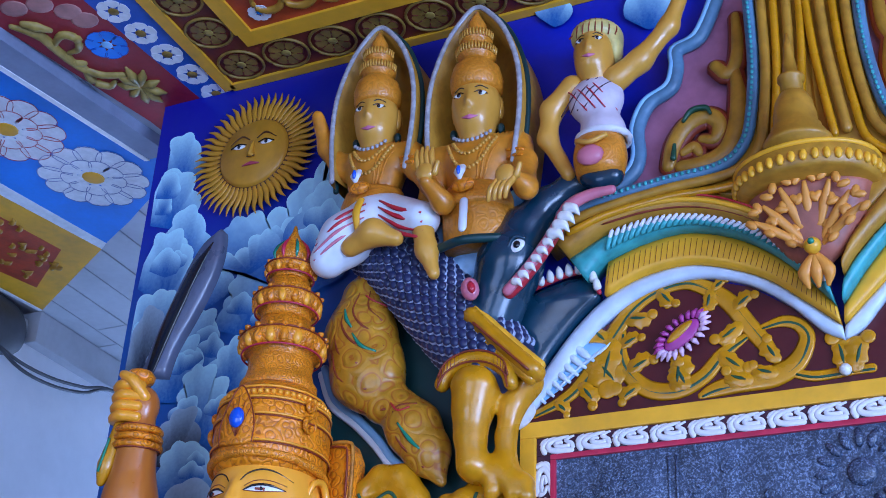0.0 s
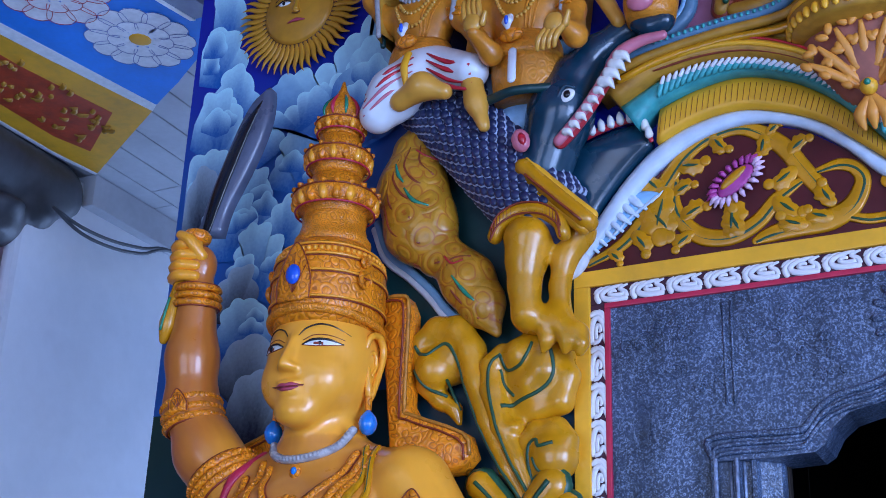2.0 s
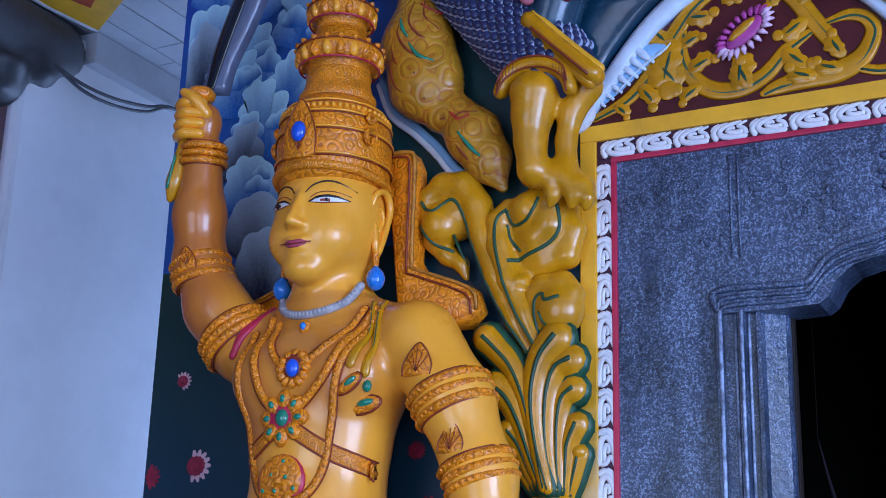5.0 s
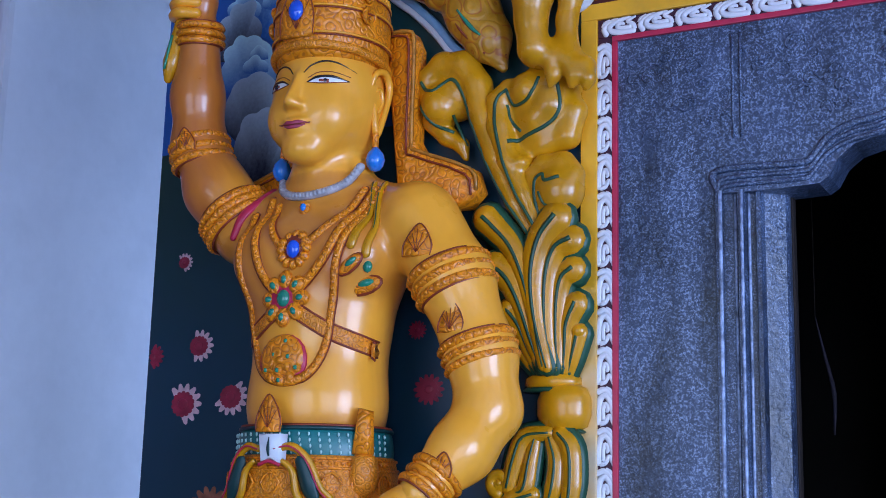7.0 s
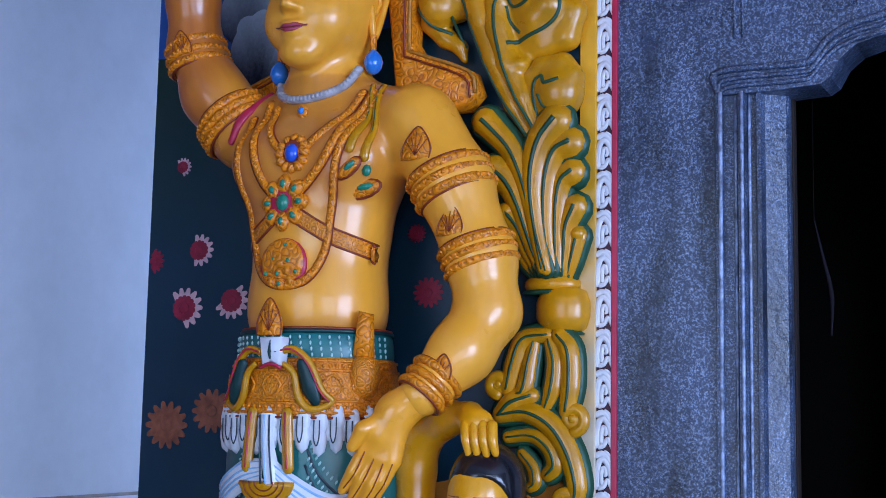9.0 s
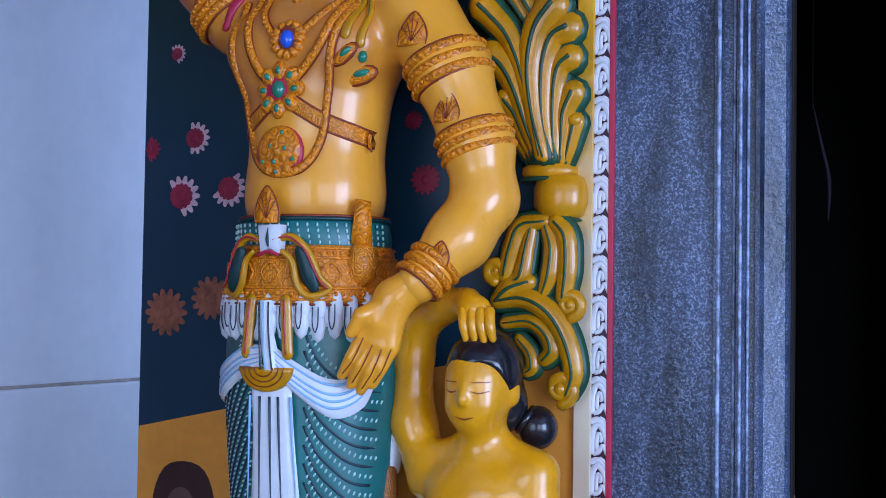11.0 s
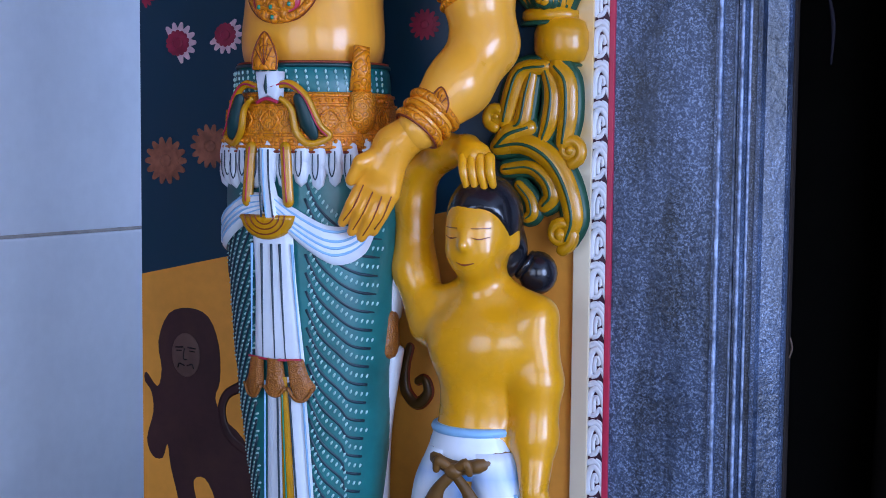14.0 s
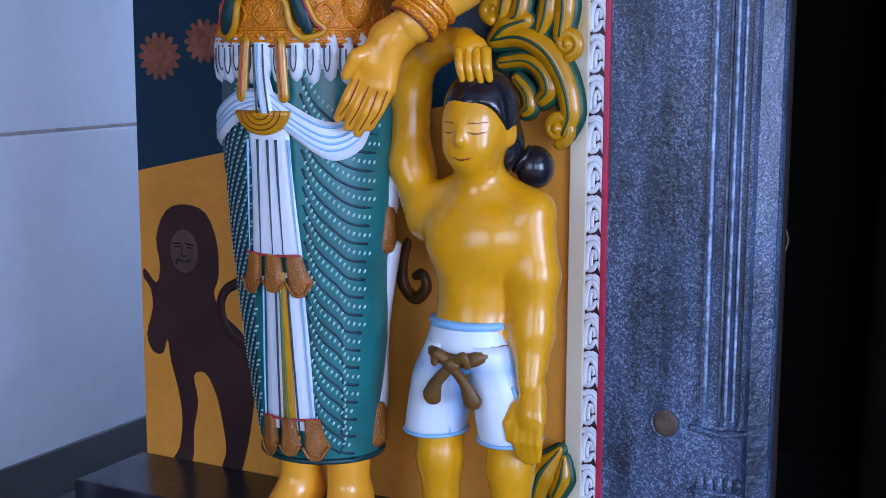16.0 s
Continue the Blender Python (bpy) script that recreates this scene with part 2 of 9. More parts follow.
# ---- modelled clay: rounded lumps that flow into one another


class Clay:
    def __init__(self):
        self.lumps = []

    def bone(self, a, b, ra, rb, soft=0.02, squash=1.0):
        self.lumps.append(("bone", np.array(a, float), np.array(b, float), ra, rb, soft, squash))
        return self

    def limb(self, pts, radii, soft=0.02, squash=1.0):
        for a, b, ra, rb in zip(pts, pts[1:], radii, radii[1:]):
            self.bone(a, b, ra, rb, soft, squash)
        return self

    def lump(self, c, r, soft=0.02, turn=0.0):
        r = (r, r, r) if np.isscalar(r) else r
        self.lumps.append(("lump", np.array(c, float), np.array(r, float), turn, 0, soft, 1))
        return self

    def cut(self, c, r, soft=0.01):
        r = (r, r, r) if np.isscalar(r) else r
        self.lumps.append(("cut", np.array(c, float), np.array(r, float), 0, 0, soft, 1))
        return self

    def bounds(self, l):
        if l[0] == "bone":
            r = max(l[3], l[4]) + 0.06
            return np.minimum(l[1], l[2]) - r, np.maximum(l[1], l[2]) + r
        r = (max(l[2]) if l[3] else l[2]) + 0.06
        return l[1] - r, l[1] + r

    def far(self, l, p):
        if l[0] == "bone":
            a, b, ra, rb, q = l[1], l[2], l[3], l[4], l[6]
            w = np.array((1, 1 / q, 1))
            ab = (b - a) * w
            u = np.clip(((p - a) * w) @ ab / max(ab @ ab, 1e-9), 0, 1)
            return np.linalg.norm((p - a) * w - u[..., None] * ab, axis=-1) - (ra + (rb - ra) * u)
        d = p - l[1]
        if l[0] == "lump" and l[3]:
            c, s = math.cos(radians(l[3])), math.sin(radians(l[3]))
            d = np.stack([c * d[..., 0] + s * d[..., 2], d[..., 1], -s * d[..., 0] + c * d[..., 2]], -1)
        k0 = np.linalg.norm(d / l[2], axis=-1)
        k1 = np.linalg.norm(d / l[2] ** 2, axis=-1) + 1e-9
        return k0 * (k0 - 1) / k1

    def mesh(self, h=0.008):
        lo = np.min([self.bounds(l)[0] for l in self.lumps if l[0] != "cut"], 0)
        hi = np.max([self.bounds(l)[1] for l in self.lumps if l[0] != "cut"], 0)
        n = np.ceil((hi - lo) / h).astype(int) + 1
        field = np.full(n, 0.05, np.float32)
        axes = [lo[i] + h * np.arange(n[i]) for i in range(3)]
        for l in self.lumps:
            a, b = self.bounds(l)
            i0 = np.clip(((a - lo) / h).astype(int), 0, n)
            i1 = np.clip(((b - lo) / h).astype(int) + 2, 0, n)
            if (i1 <= i0).any():
                continue
            box = tuple(slice(x, y) for x, y in zip(i0, i1))
            p = np.stack(np.meshgrid(*[axes[i][i0[i] : i1[i]] for i in range(3)], indexing="ij"), -1)
            d, old, k = self.far(l, p), field[box], l[5]
            if l[0] == "cut":
                d = -d
                u = np.clip(0.5 + 0.5 * (d - old) / k, 0, 1)
                field[box] = old * (1 - u) + d * u + k * u * (1 - u)
            else:
                u = np.clip(0.5 + 0.5 * (old - d) / k, 0, 1)
                field[box] = old * (1 - u) + d * u - k * u * (1 - u)
        return nets(field, lo, h)


def nets(field, lo, h):
    """The surface where the field is nought, as quads."""
    inside = field < 0
    n = np.array(field.shape) - 1
    count, total = np.zeros(n, np.int32), np.zeros((*n, 3))
    corners = [(i, j, k) for i in (0, 1) for j in (0, 1) for k in (0, 1)]
    cell = lambda a, c: a[c[0] : c[0] + n[0], c[1] : c[1] + n[1], c[2] : c[2] + n[2]]
    for c in corners:
        for ax in range(3):
            if c[ax]:
                continue
            e = list(c)
            e[ax] = 1
            fa, fb = cell(field, c), cell(field, e)
            x = (fa < 0) != (fb < 0)
            u = np.where(x, fa / np.where(x, fa - fb, 1), 0)
            count += x
            for k in range(3):
                total[..., k] += np.where(x, c[k] + (u if k == ax else 0), 0)
    used = count > 0
    index = np.full(n, -1)
    index[used] = np.arange(used.sum())
    verts = lo + h * (np.argwhere(used) + total[used] / count[used][:, None])
    faces = []
    for ax in range(3):
        o1, o2 = [a for a in range(3) if a != ax]
        sl = [slice(1, None)] * 3
        sl[ax] = slice(None)
        a = inside[tuple(slice(1, n[k]) if k != ax else slice(0, n[k]) for k in range(3))]
        b = inside[tuple(slice(1, n[k]) if k != ax else slice(1, n[k] + 1) for k in range(3))]
        at = np.argwhere(a != b)
        for k in (o1, o2):
            at[:, k] += 1
        quad = []
        for d1, d2 in ((0, 0), (1, 0), (1, 1), (0, 1)):
            q = at.copy()
            q[:, o1] -= d1
            q[:, o2] -= d2
            quad.append(index[q[:, 0], q[:, 1], q[:, 2]])
        faces.append(np.stack(quad, 1))
    faces = np.vstack(faces)
    for _ in range(2):
        tot, cnt = np.zeros_like(verts), np.zeros(len(verts))
        for i in range(4):
            np.add.at(tot, faces[:, i], verts[faces[:, (i + 1) % 4]] + verts[faces[:, i - 1]])
            np.add.at(cnt, faces[:, i], 2)
        verts = 0.5 * verts + 0.5 * tot / cnt[:, None]
    return verts, faces.tolist()


class Skin:
    """Finds the front of a modelled surface, to lay ornaments on it."""

    def __init__(self, verts, faces):
        self.tree = BVHTree.FromPolygons([Vector(v) for v in verts], faces)

    def y(self, x, z, other=-0.2):
        hit = self.tree.ray_cast(Vector((x, -2, z)), Vector((0, 1, 0)))
        return hit[0].y if hit[0] else other

    def lay(self, pts, lift=0.003, other=-0.2):
        return [(x, self.y(x, z, other) - lift, z) for x, z in pts]

# ---------------------------------------------------------------- the room
AXIS = -0.287  # middle of the doorway
TOP = 3.62  # ceiling
LEFT, JAMB = -2.0, -0.868  # the mural's free edge, the stone door frame's outer edge
R_JAMB = 2 * AXIS - JAMB

b = Build()
b.box((-6.5, -9, -0.12), (5, 4, 0), FLOOR)
b.done("floor", label="worn grey cement floor of the shrine veranda", category="floor", kind="structure")

wall = Build()
wall.box((LEFT, 0.004, 0), (JAMB, 0.34, TOP), PLASTER)
wall.box((JAMB, 0.004, 2.47), (R_JAMB, 0.34, TOP), PLASTER)
wall.box((R_JAMB, 0.004, 0), (3.4, 0.34, TOP), PLASTER)
wall.done("wall_front", label="plastered shrine wall behind the painted relief", category="wall", kind="structure")

side = Build()
side.box((-3.28, 0.62, 0), (-3.22, 3.6, 3.60), PLASTER, 0.025)
side.done("wall_side", label="white painted plaster wall with a faint dado line", category="wall", kind="structure")
b = Build()
b.box((-3.228, 0.66, 0.0), (-3.2, 3.6, 1.247), PLASTER, 0.008)
b.box((-3.215, 0.66, 1.247), (-3.203, 3.6, 1.258), material("dusty_ledge", (0.42, 0.36, 0.32), 0.7, 0.3, 8), 0.002)
b.done("dado", label="slightly proud white painted lower wall face", category="wall", kind="structure")
b = Build()
b.box((-3.21, 0.64, 0), (-3.185, 3.6, 0.165), FLOOR, 0.004)
b.done("baseboard", label="low brown-grey cement skirting", category="skirting", kind="structure")

pink = material("pink_wall_paint", (0.70, 0.22, 0.30), 0.55, 0.08, 2)
b = Build()
b.box((-6.6, -9, 0), (-6.4, 4, TOP), pink)
b.done("wall_pink", label="pink painted wall of the next bay", category="wall", kind="structure")
# end wall whose unseen window opening is added for the aisle lamp
b = Build()
b.box((-6.5, 3.6, 0), (-3.08, 3.8, TOP), PLASTER)
b.box((-2.02, 3.6, 0), (-1.7, 3.8, TOP), PLASTER)
b.box((-3.08, 3.6, 0), (-2.02, 3.8, 0.85), PLASTER)
b.box((-3.08, 3.6, 3.15), (-2.02, 3.8, TOP), PLASTER)
b.box((-1.9, 2.8, 0), (-1.7, 3.6, TOP), PLASTER)
b.done("wall_far", label="white plaster end wall of the aisle, its window added for light", category="wall", kind="structure")
# unseen walls round the camera, dulled to hold back fill light
b = Build()
b.box((3.4, -5.3, 0), (3.6, -4.1, TOP), DULL)
b.box((3.4, -1.7, 0), (3.6, 0.34, TOP), DULL)
b.box((3.4, -4.1, 0), (3.6, -1.7, 0.6), DULL)
b.box((3.4, -4.1, 3.0), (3.6, -1.7, TOP), DULL)
b.done("wall_right", label="unseen wall in dull grey to cut bounced light, with one assumed bay", category="wall", kind="structure")
b = Build()
b.box((-6.4, -5.3, 0), (-2.9, -5.0, TOP), DULL)
b.box((-0.4, -5.3, 0), (0.6, -5.0, TOP), DULL)
b.box((-2.9, -5.3, 2.95), (3.4, -5.0, TOP), DULL)
b.box((-2.9, -5.3, 0), (3.4, -5.0, 0.55), DULL)
b.done("wall_back", label="unseen wall in dull grey to cut bounced light, with two assumed bays", category="wall", kind="structure")
b = Build()
b.box((-6.6, -5.3, TOP + 0.016), (3.6, 3.8, TOP + 0.2), BOARD)
random.seed(2)
for i in range(9):
    x = -3.22 + 0.135 * i
    y = -2.2 + random.uniform(-0.3, 0.3)
    while y < 3.6:
        e = min(y + random.uniform(0.7, 1.3), 3.6)
        b.box((x + 0.003, y + 0.002, TOP + 0.003 + random.uniform(0, 0.002)), (x + 0.132, e - 0.002, TOP + 0.018), BOARD, 0.0015)
        y = e
b.box((-2.0, -2.2, TOP + 0.003), (2.0, 0.34, TOP + 0.018), BOARD)
b.done("ceiling", label="grey-white boarded ceiling of the veranda", category="ceiling", kind="structure")

# the shrine room behind the doorway, walls coloured near black for its darkness
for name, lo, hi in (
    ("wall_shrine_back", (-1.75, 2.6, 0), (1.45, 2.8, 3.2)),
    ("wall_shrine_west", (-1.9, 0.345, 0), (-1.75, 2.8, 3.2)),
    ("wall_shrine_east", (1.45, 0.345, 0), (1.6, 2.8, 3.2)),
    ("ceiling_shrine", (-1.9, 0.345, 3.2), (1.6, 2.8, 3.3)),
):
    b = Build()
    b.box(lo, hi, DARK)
    b.done(name, label="plaster of the inner shrine room, coloured near black for its darkness", category=name.split("_")[0], kind="structure")

# ---------------------------------------------------------------- ornament helpers


def engraved(name, colour, line, scale=45.0, width=0.06, rough=0.36, depth=0.62):
    """Gilt paint with a net of fine red engraved lines."""
    m = material(name, colour, rough, 0.22, 25, 0.2, (0.42, 0.12, 0.006), 0.2, 110, coat=0.12)
    n, l = m.node_tree.nodes, m.node_tree.links
    b = n["Principled BSDF"]
    old = b.inputs["Base Color"].links[0].from_socket
    co = n.new("ShaderNodeTexCoord")
    bend = n.new("ShaderNodeTexNoise")
    bend.inputs["Scale"].default_value = scale * 0.5
    l.new(co.outputs["Object"], bend.inputs["Vector"])
    warp = n.new("ShaderNodeVectorMath")
    warp.operation = "MULTIPLY_ADD"
    warp.inputs[1].default_value = (0.9 / scale, 0.9 / scale, 0.9 / scale)
    l.new(bend.outputs["Color"], warp.inputs[0])
    l.new(co.outputs["Object"], warp.inputs[2])
    cells = n.new("ShaderNodeTexVoronoi")
    cells.feature = "F1"
    cells.inputs["Scale"].default_value = scale
    l.new(warp.outputs[0], cells.inputs["Vector"])
    edge = n.new("ShaderNodeMapRange")
    curl = n.new("ShaderNodeMath")
    curl.operation = "MULTIPLY"
    curl.inputs[1].default_value = 17.0
    l.new(cells.outputs["Distance"], curl.inputs[0])
    wave = n.new("ShaderNodeMath")
    wave.operation = "SINE"
    l.new(curl.outputs[0], wave.inputs[0])
    edge.inputs["From Min"].default_value, edge.inputs["From Max"].default_value = 0.85 - 4 * width, 0.98
    edge.inputs["To Min"].default_value, edge.inputs["To Max"].default_value = 0.0, depth
    l.new(wave.outputs[0], edge.inputs["Value"])
    mix = n.new("ShaderNodeMix")
    mix.data_type = "RGBA"
    l.new(edge.outputs[0], mix.inputs["Factor"])
    l.new(old, mix.inputs["A"])
    mix.inputs["B"].default_value = (*line, 1)
    l.new(mix.outputs["Result"], b.inputs["Base Color"])
    relief = n.new("ShaderNodeBump")
    relief.inputs["Strength"].default_value, relief.inputs["Distance"].default_value = 0.72 * depth, -0.0015
    l.new(wave.outputs[0], relief.inputs["Height"])
    l.new(relief.outputs[0], b.inputs["Normal"])
    return m


CARVED = engraved("carved_gilt_paint", (0.82, 0.25, 0.006), (0.30, 0.05, 0.01))
CARVED_FINE = engraved("finely_carved_gilt_paint", (0.80, 0.255, 0.008), (0.34, 0.07, 0.012), 75, 0.08)
TASSEL = engraved("russet_tassel_paint", (0.36, 0.115, 0.015), (0.14, 0.03, 0.008), 110, 0.12)


def along(pts, step, closed=False):
    """Evenly spaced places on the line through the points."""
    p = spline(pts, 8, closed)
    if closed:
        p = np.vstack([p, p[0]])
    d = np.r_[0, np.cumsum(np.linalg.norm(np.diff(p, axis=0), axis=1))]
    s = np.arange(step / 2, d[-1], step)
    return np.stack([np.interp(s, d, p[:, i]) for i in range(p.shape[1])], 1)


def beads(b, pts, r, mat, step=None, segs=6, flat=0.7, closed=False):
    for c in along(pts, step or 2.05 * r, closed):
        b.ball(c, (r, r * flat, r), mat, segs)


def ribbon(b, skin, rows, mat, lift=0.004, cols=7, samples=4, other=-0.2):
    """A strip laid on a surface; rows: left x, z and right x, z."""
    rows = spline(rows, samples)
    verts, faces = [], []
    for xl, zl, xr, zr in rows:
        for k in range(cols):
            u = k / (cols - 1)
            x, z = xl + (xr - xl) * u, zl + (zr - zl) * u
            verts.append((x, skin.y(x, z, other) - lift * (0.4 if k in (0, cols - 1) else 1), z))
    for i in range(len(rows) - 1):
        for k in range(cols - 1):
            a = i * cols + k
            faces.append((a, a + 1, a + cols + 1, a + cols))
    b.add(verts, faces, mat)


def circlet(centre, axis, radius, count=18, squash=1.0):
    """A ring round a limb, as places; axis: the limb's direction."""
    t = np.array(axis, float) / np.linalg.norm(axis)
    s = np.cross(t, (0, 1, 0))
    s /= np.linalg.norm(s)
    u = np.cross(s, t)
    return [tuple(np.array(centre) + radius * (math.cos(a) * s + squash * math.sin(a) * u)) for a in np.linspace(0, 2 * math.pi, count, endpoint=False)]


def bangles(b, places, axis, radii, r, mat, line, bead=True):
    """Rings of beads with a dark outline between them round a limb."""
    for c, rad in zip(places, radii):
        ring = circlet(c, axis, rad)
        b.tube(ring, r, mat, 8, closed=True, samples=2)
        if bead:
            beads(b, circlet(c, axis, rad + r * 0.75), r * 0.5, mat, r * 1.35, 6, 1, True)
    for c, rad in ((places[0], radii[0]), (places[-1], radii[-1])):
        k = 1 if c is places[-1] else -1
        t = np.array(axis, float) / np.linalg.norm(axis)
        b.tube(circlet(np.array(c) + t * r * 0.95 * k, axis, rad + 0.001), r * 0.3, line, 5, closed=True, samples=2)


def crest(b, c, w, h, mat, line, lean=0.0, depth=0.006):
    """A pointed palmette that stands over an armlet."""
    x, y, z = c
    sh = [(-0.5, 0), (-0.52, 0.35), (-0.3, 0.75), (0, 1), (0.3, 0.75), (0.52, 0.35), (0.5, 0)]
    out = [(x + w * a + lean * h * q, z + h * q) for a, q in sh]
    b.plate([tuple(p) for p in spline(out, 3)], y, depth, mat, 0.003)
    for a in (-0.4, -0.2, 0, 0.2, 0.4):
        b.tube([(x, y - 0.001, z + 0.12 * h), (x + w * a * 1.6 * 0.6 + lean * h * 0.6, y - 0.002, z + h * (0.82 - abs(a) * 0.6))], 0.0008, line, 4, samples=2)
    b.tube([(p[0], y + 0.001, p[1]) for p in out], 0.0013, line, 5)


def flower_gem(b, skin, x, z, r, petals, mat, gem, line, gem_r, stone=None):
    y = skin.y(x, z)
    b.ball((x, y, z), (r * 0.8, 0.006, r * 0.8), line, 16)
    for i in range(petals):
        a = 2 * math.pi * i / petals
        px, pz = x + r * 0.78 * math.cos(a), z + r * 0.78 * math.sin(a)
        py = skin.y(px, pz)
        q = r * 0.9 * math.sin(math.pi / petals)
        b.ball((px, py - 0.002, pz), (q * 1.25, 0.009, q), mat, 10, math.degrees(a))
        if stone:
            b.ball((px, py - 0.008, pz), (q * 0.6, 0.005, q * 0.42), stone, 8, math.degrees(a))
    b.ball((x, y - 0.006, z), (gem_r * 0.85, 0.009, gem_r), gem, 12)


# ---------------------------------------------------------------- the guardian
def guardian():
    ax = -1.43
    b = Build()
    # head, body and arms
    c = Clay()
    c.lump((ax, -0.168, 2.375), (0.114, 0.116, 0.142), 0.01)
    c.lump((ax, -0.192, 2.325), (0.092, 0.094, 0.080), 0.03)
    c.lump((ax, -0.256, 2.245), (0.042, 0.034, 0.027), 0.045)
    for s in (-1, 1):
        c.lump((ax + s * 0.044, -0.236, 2.312), (0.044, 0.042, 0.044), 0.03)
    c.bone((ax, -0.284, 2.392), (ax, -0.309, 2.336), 0.007, 0.0115, 0.014)
    c.lump((ax, -0.307, 2.330), (0.014, 0.015, 0.011), 0.007)
    for s in (-1, 1):
        c.lump((ax + s * 0.014, -0.296, 2.327), (0.010, 0.012, 0.008), 0.006)
        c.cut((ax + s * 0.055, -0.300, 2.383), (0.040, 0.020, 0.017), 0.018)
    c.lump((ax, -0.286, 2.297), (0.030, 0.015, 0.007), 0.010)
    c.lump((ax, -0.283, 2.281), (0.024, 0.015, 0.008), 0.010)
    c.bone((ax, -0.145, 2.11), (ax, -0.150, 2.27), 0.088, 0.076, 0.016)
    c.lump((ax, -0.150, 2.035), (0.185, 0.115, 0.130), 0.04)
    c.lump((ax, -0.160, 1.90), (0.145, 0.118, 0.16), 0.06)
    c.lump((ax, -0.165, 1.745), (0.142, 0.122, 0.13), 0.06)
    for s in (-1, 1):
        c.lump((ax + s * 0.082, -0.222, 2.040), (0.085, 0.052, 0.065), 0.05)
        c.bone((ax + s * 0.05, -0.145, 2.17), (ax + s * 0.19, -0.15, 2.115), 0.05, 0.06, 0.05)
    # the arm that hangs to the boy's head
    c.limb([(-1.215, -0.155, 2.105), (-1.135, -0.165, 1.985), (-1.075, -0.165, 1.84), (-1.058, -0.165, 1.745)], [0.078, 0.072, 0.063, 0.058], 0.03)
    c.limb([(-1.056, -0.170, 1.735), (-1.085, -0.215, 1.665), (-1.135, -0.275, 1.585)], [0.058, 0.056, 0.040], 0.03)
    # the raised arm
    c.limb([(-1.635, -0.150, 2.125), (-1.705, -0.165, 2.21), (-1.752, -0.175, 2.31)], [0.075, 0.066, 0.055], 0.03)
    c.limb([(-1.752, -0.175, 2.31), (-1.757, -0.185, 2.42), (-1.748, -0.20, 2.56)], [0.056, 0.053, 0.040], 0.03)
    c.lump((-1.750, -0.205, 2.625), (0.042, 0.036, 0.048), 0.02)
    v, f = c.mesh(0.0068)
    skin = Skin(v, f)
    body_at = len(b.v)
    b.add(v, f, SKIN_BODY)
    # fist round the hilt
    for i in range(4):
        z = 2.662 - i * 0.024
        b.tube([(-1.735, -0.232, z), (-1.768, -0.247, z + 0.002), (-1.800, -0.228, z + 0.004), (-1.800, -0.198, z + 0.004)], [0.012, 0.0135, 0.013, 0.011], SKIN, 8)
    b.tube([(-1.728, -0.225, 2.635), (-1.745, -0.250, 2.668), (-1.772, -0.254, 2.685)], [0.015, 0.014, 0.011], SKIN, 8)
    # open hand on the cloth, fingers together
    h = Clay()
    wrist, back = [(-1.178, 1.553), (-1.197, 1.516)]
    h.limb([(-1.135, -0.275, 1.585), (wrist[0], -0.288, wrist[1]), (back[0], -0.300, back[1])], [0.036, 0.033, 0.030], 0.02)
    knuckles = [(-1.226, 1.488), (-1.208, 1.476), (-1.191, 1.468), (-1.175, 1.468)]
    middles = [(-1.248, 1.448), (-1.231, 1.436), (-1.212, 1.426), (-1.192, 1.432)]
    tips = [(-1.275, 1.414), (-1.257, 1.398), (-1.238, 1.388), (-1.215, 1.400)]
    for k, (p, q, r) in enumerate(zip(knuckles, middles, tips)):
        y = -0.302 + 0.003 * k
        h.bone((wrist[0] - 0.008 + 0.006 * k, -0.292, wrist[1] - 0.012), (p[0], y - 0.006, p[1]), 0.018, 0.0165, 0.016)
        h.limb([(p[0], y - 0.006, p[1]), (q[0], y - 0.012, q[1]), (r[0], y - 0.002, r[1])], [0.0150, 0.0132, 0.0098], 0.0015)
    d = [(-1.189, 1.541), (-1.219, 1.523), (-1.239, 1.492)]
    h.limb([(d[0][0], -0.302, d[0][1]), (d[1][0], -0.332, d[1][1]), (d[2][0], -0.334, d[2][1])], [0.019, 0.0150, 0.0110], 0.004)
    h.bone((d[0][0], -0.302, d[0][1]), (knuckles[0][0] + 0.010, -0.302, knuckles[0][1] + 0.02), 0.016, 0.011, 0.008)
    v2, f2 = h.mesh(0.004)
    b.add(v2, f2, SKIN)
    for a, c, d in zip(knuckles, middles, tips):
        line = [(a[0] + 0.0075, a[1] - 0.004), (c[0] + 0.0085, c[1] - 0.004), (d[0] + 0.009, d[1] + 0.004)]
        b.tube(Skin(v2, f2).lay(line, 0.0002, -0.29), 0.0012, GOLD_LINE, 5, samples=3)
    # ears, flat to the head, with long lobes and blue drops
    for s in (-1, 1):
        x = ax + s * 0.106
        b.tube([(x, -0.182, 2.385), (x + s * 0.009, -0.176, 2.414), (x + s * 0.014, -0.150, 2.420), (x + s * 0.014, -0.132, 2.392), (x + s * 0.010, -0.140, 2.345), (x + s * 0.006, -0.156, 2.300), (x + s * 0.003, -0.162, 2.286)], [0.006, 0.007, 0.008, 0.008, 0.0075, 0.008, 0.007], SKIN, 8, 1.0)
        b.tube([(x + s * 0.002, -0.176, 2.372), (x + s * 0.008, -0.160, 2.385), (x + s * 0.009, -0.150, 2.362), (x + s * 0.006, -0.162, 2.335)], [0.004, 0.005, 0.005, 0.004], SKIN, 7)
        b.ball((x, -0.156, 2.358), (0.008, 0.024, 0.050), SKIN, 12)
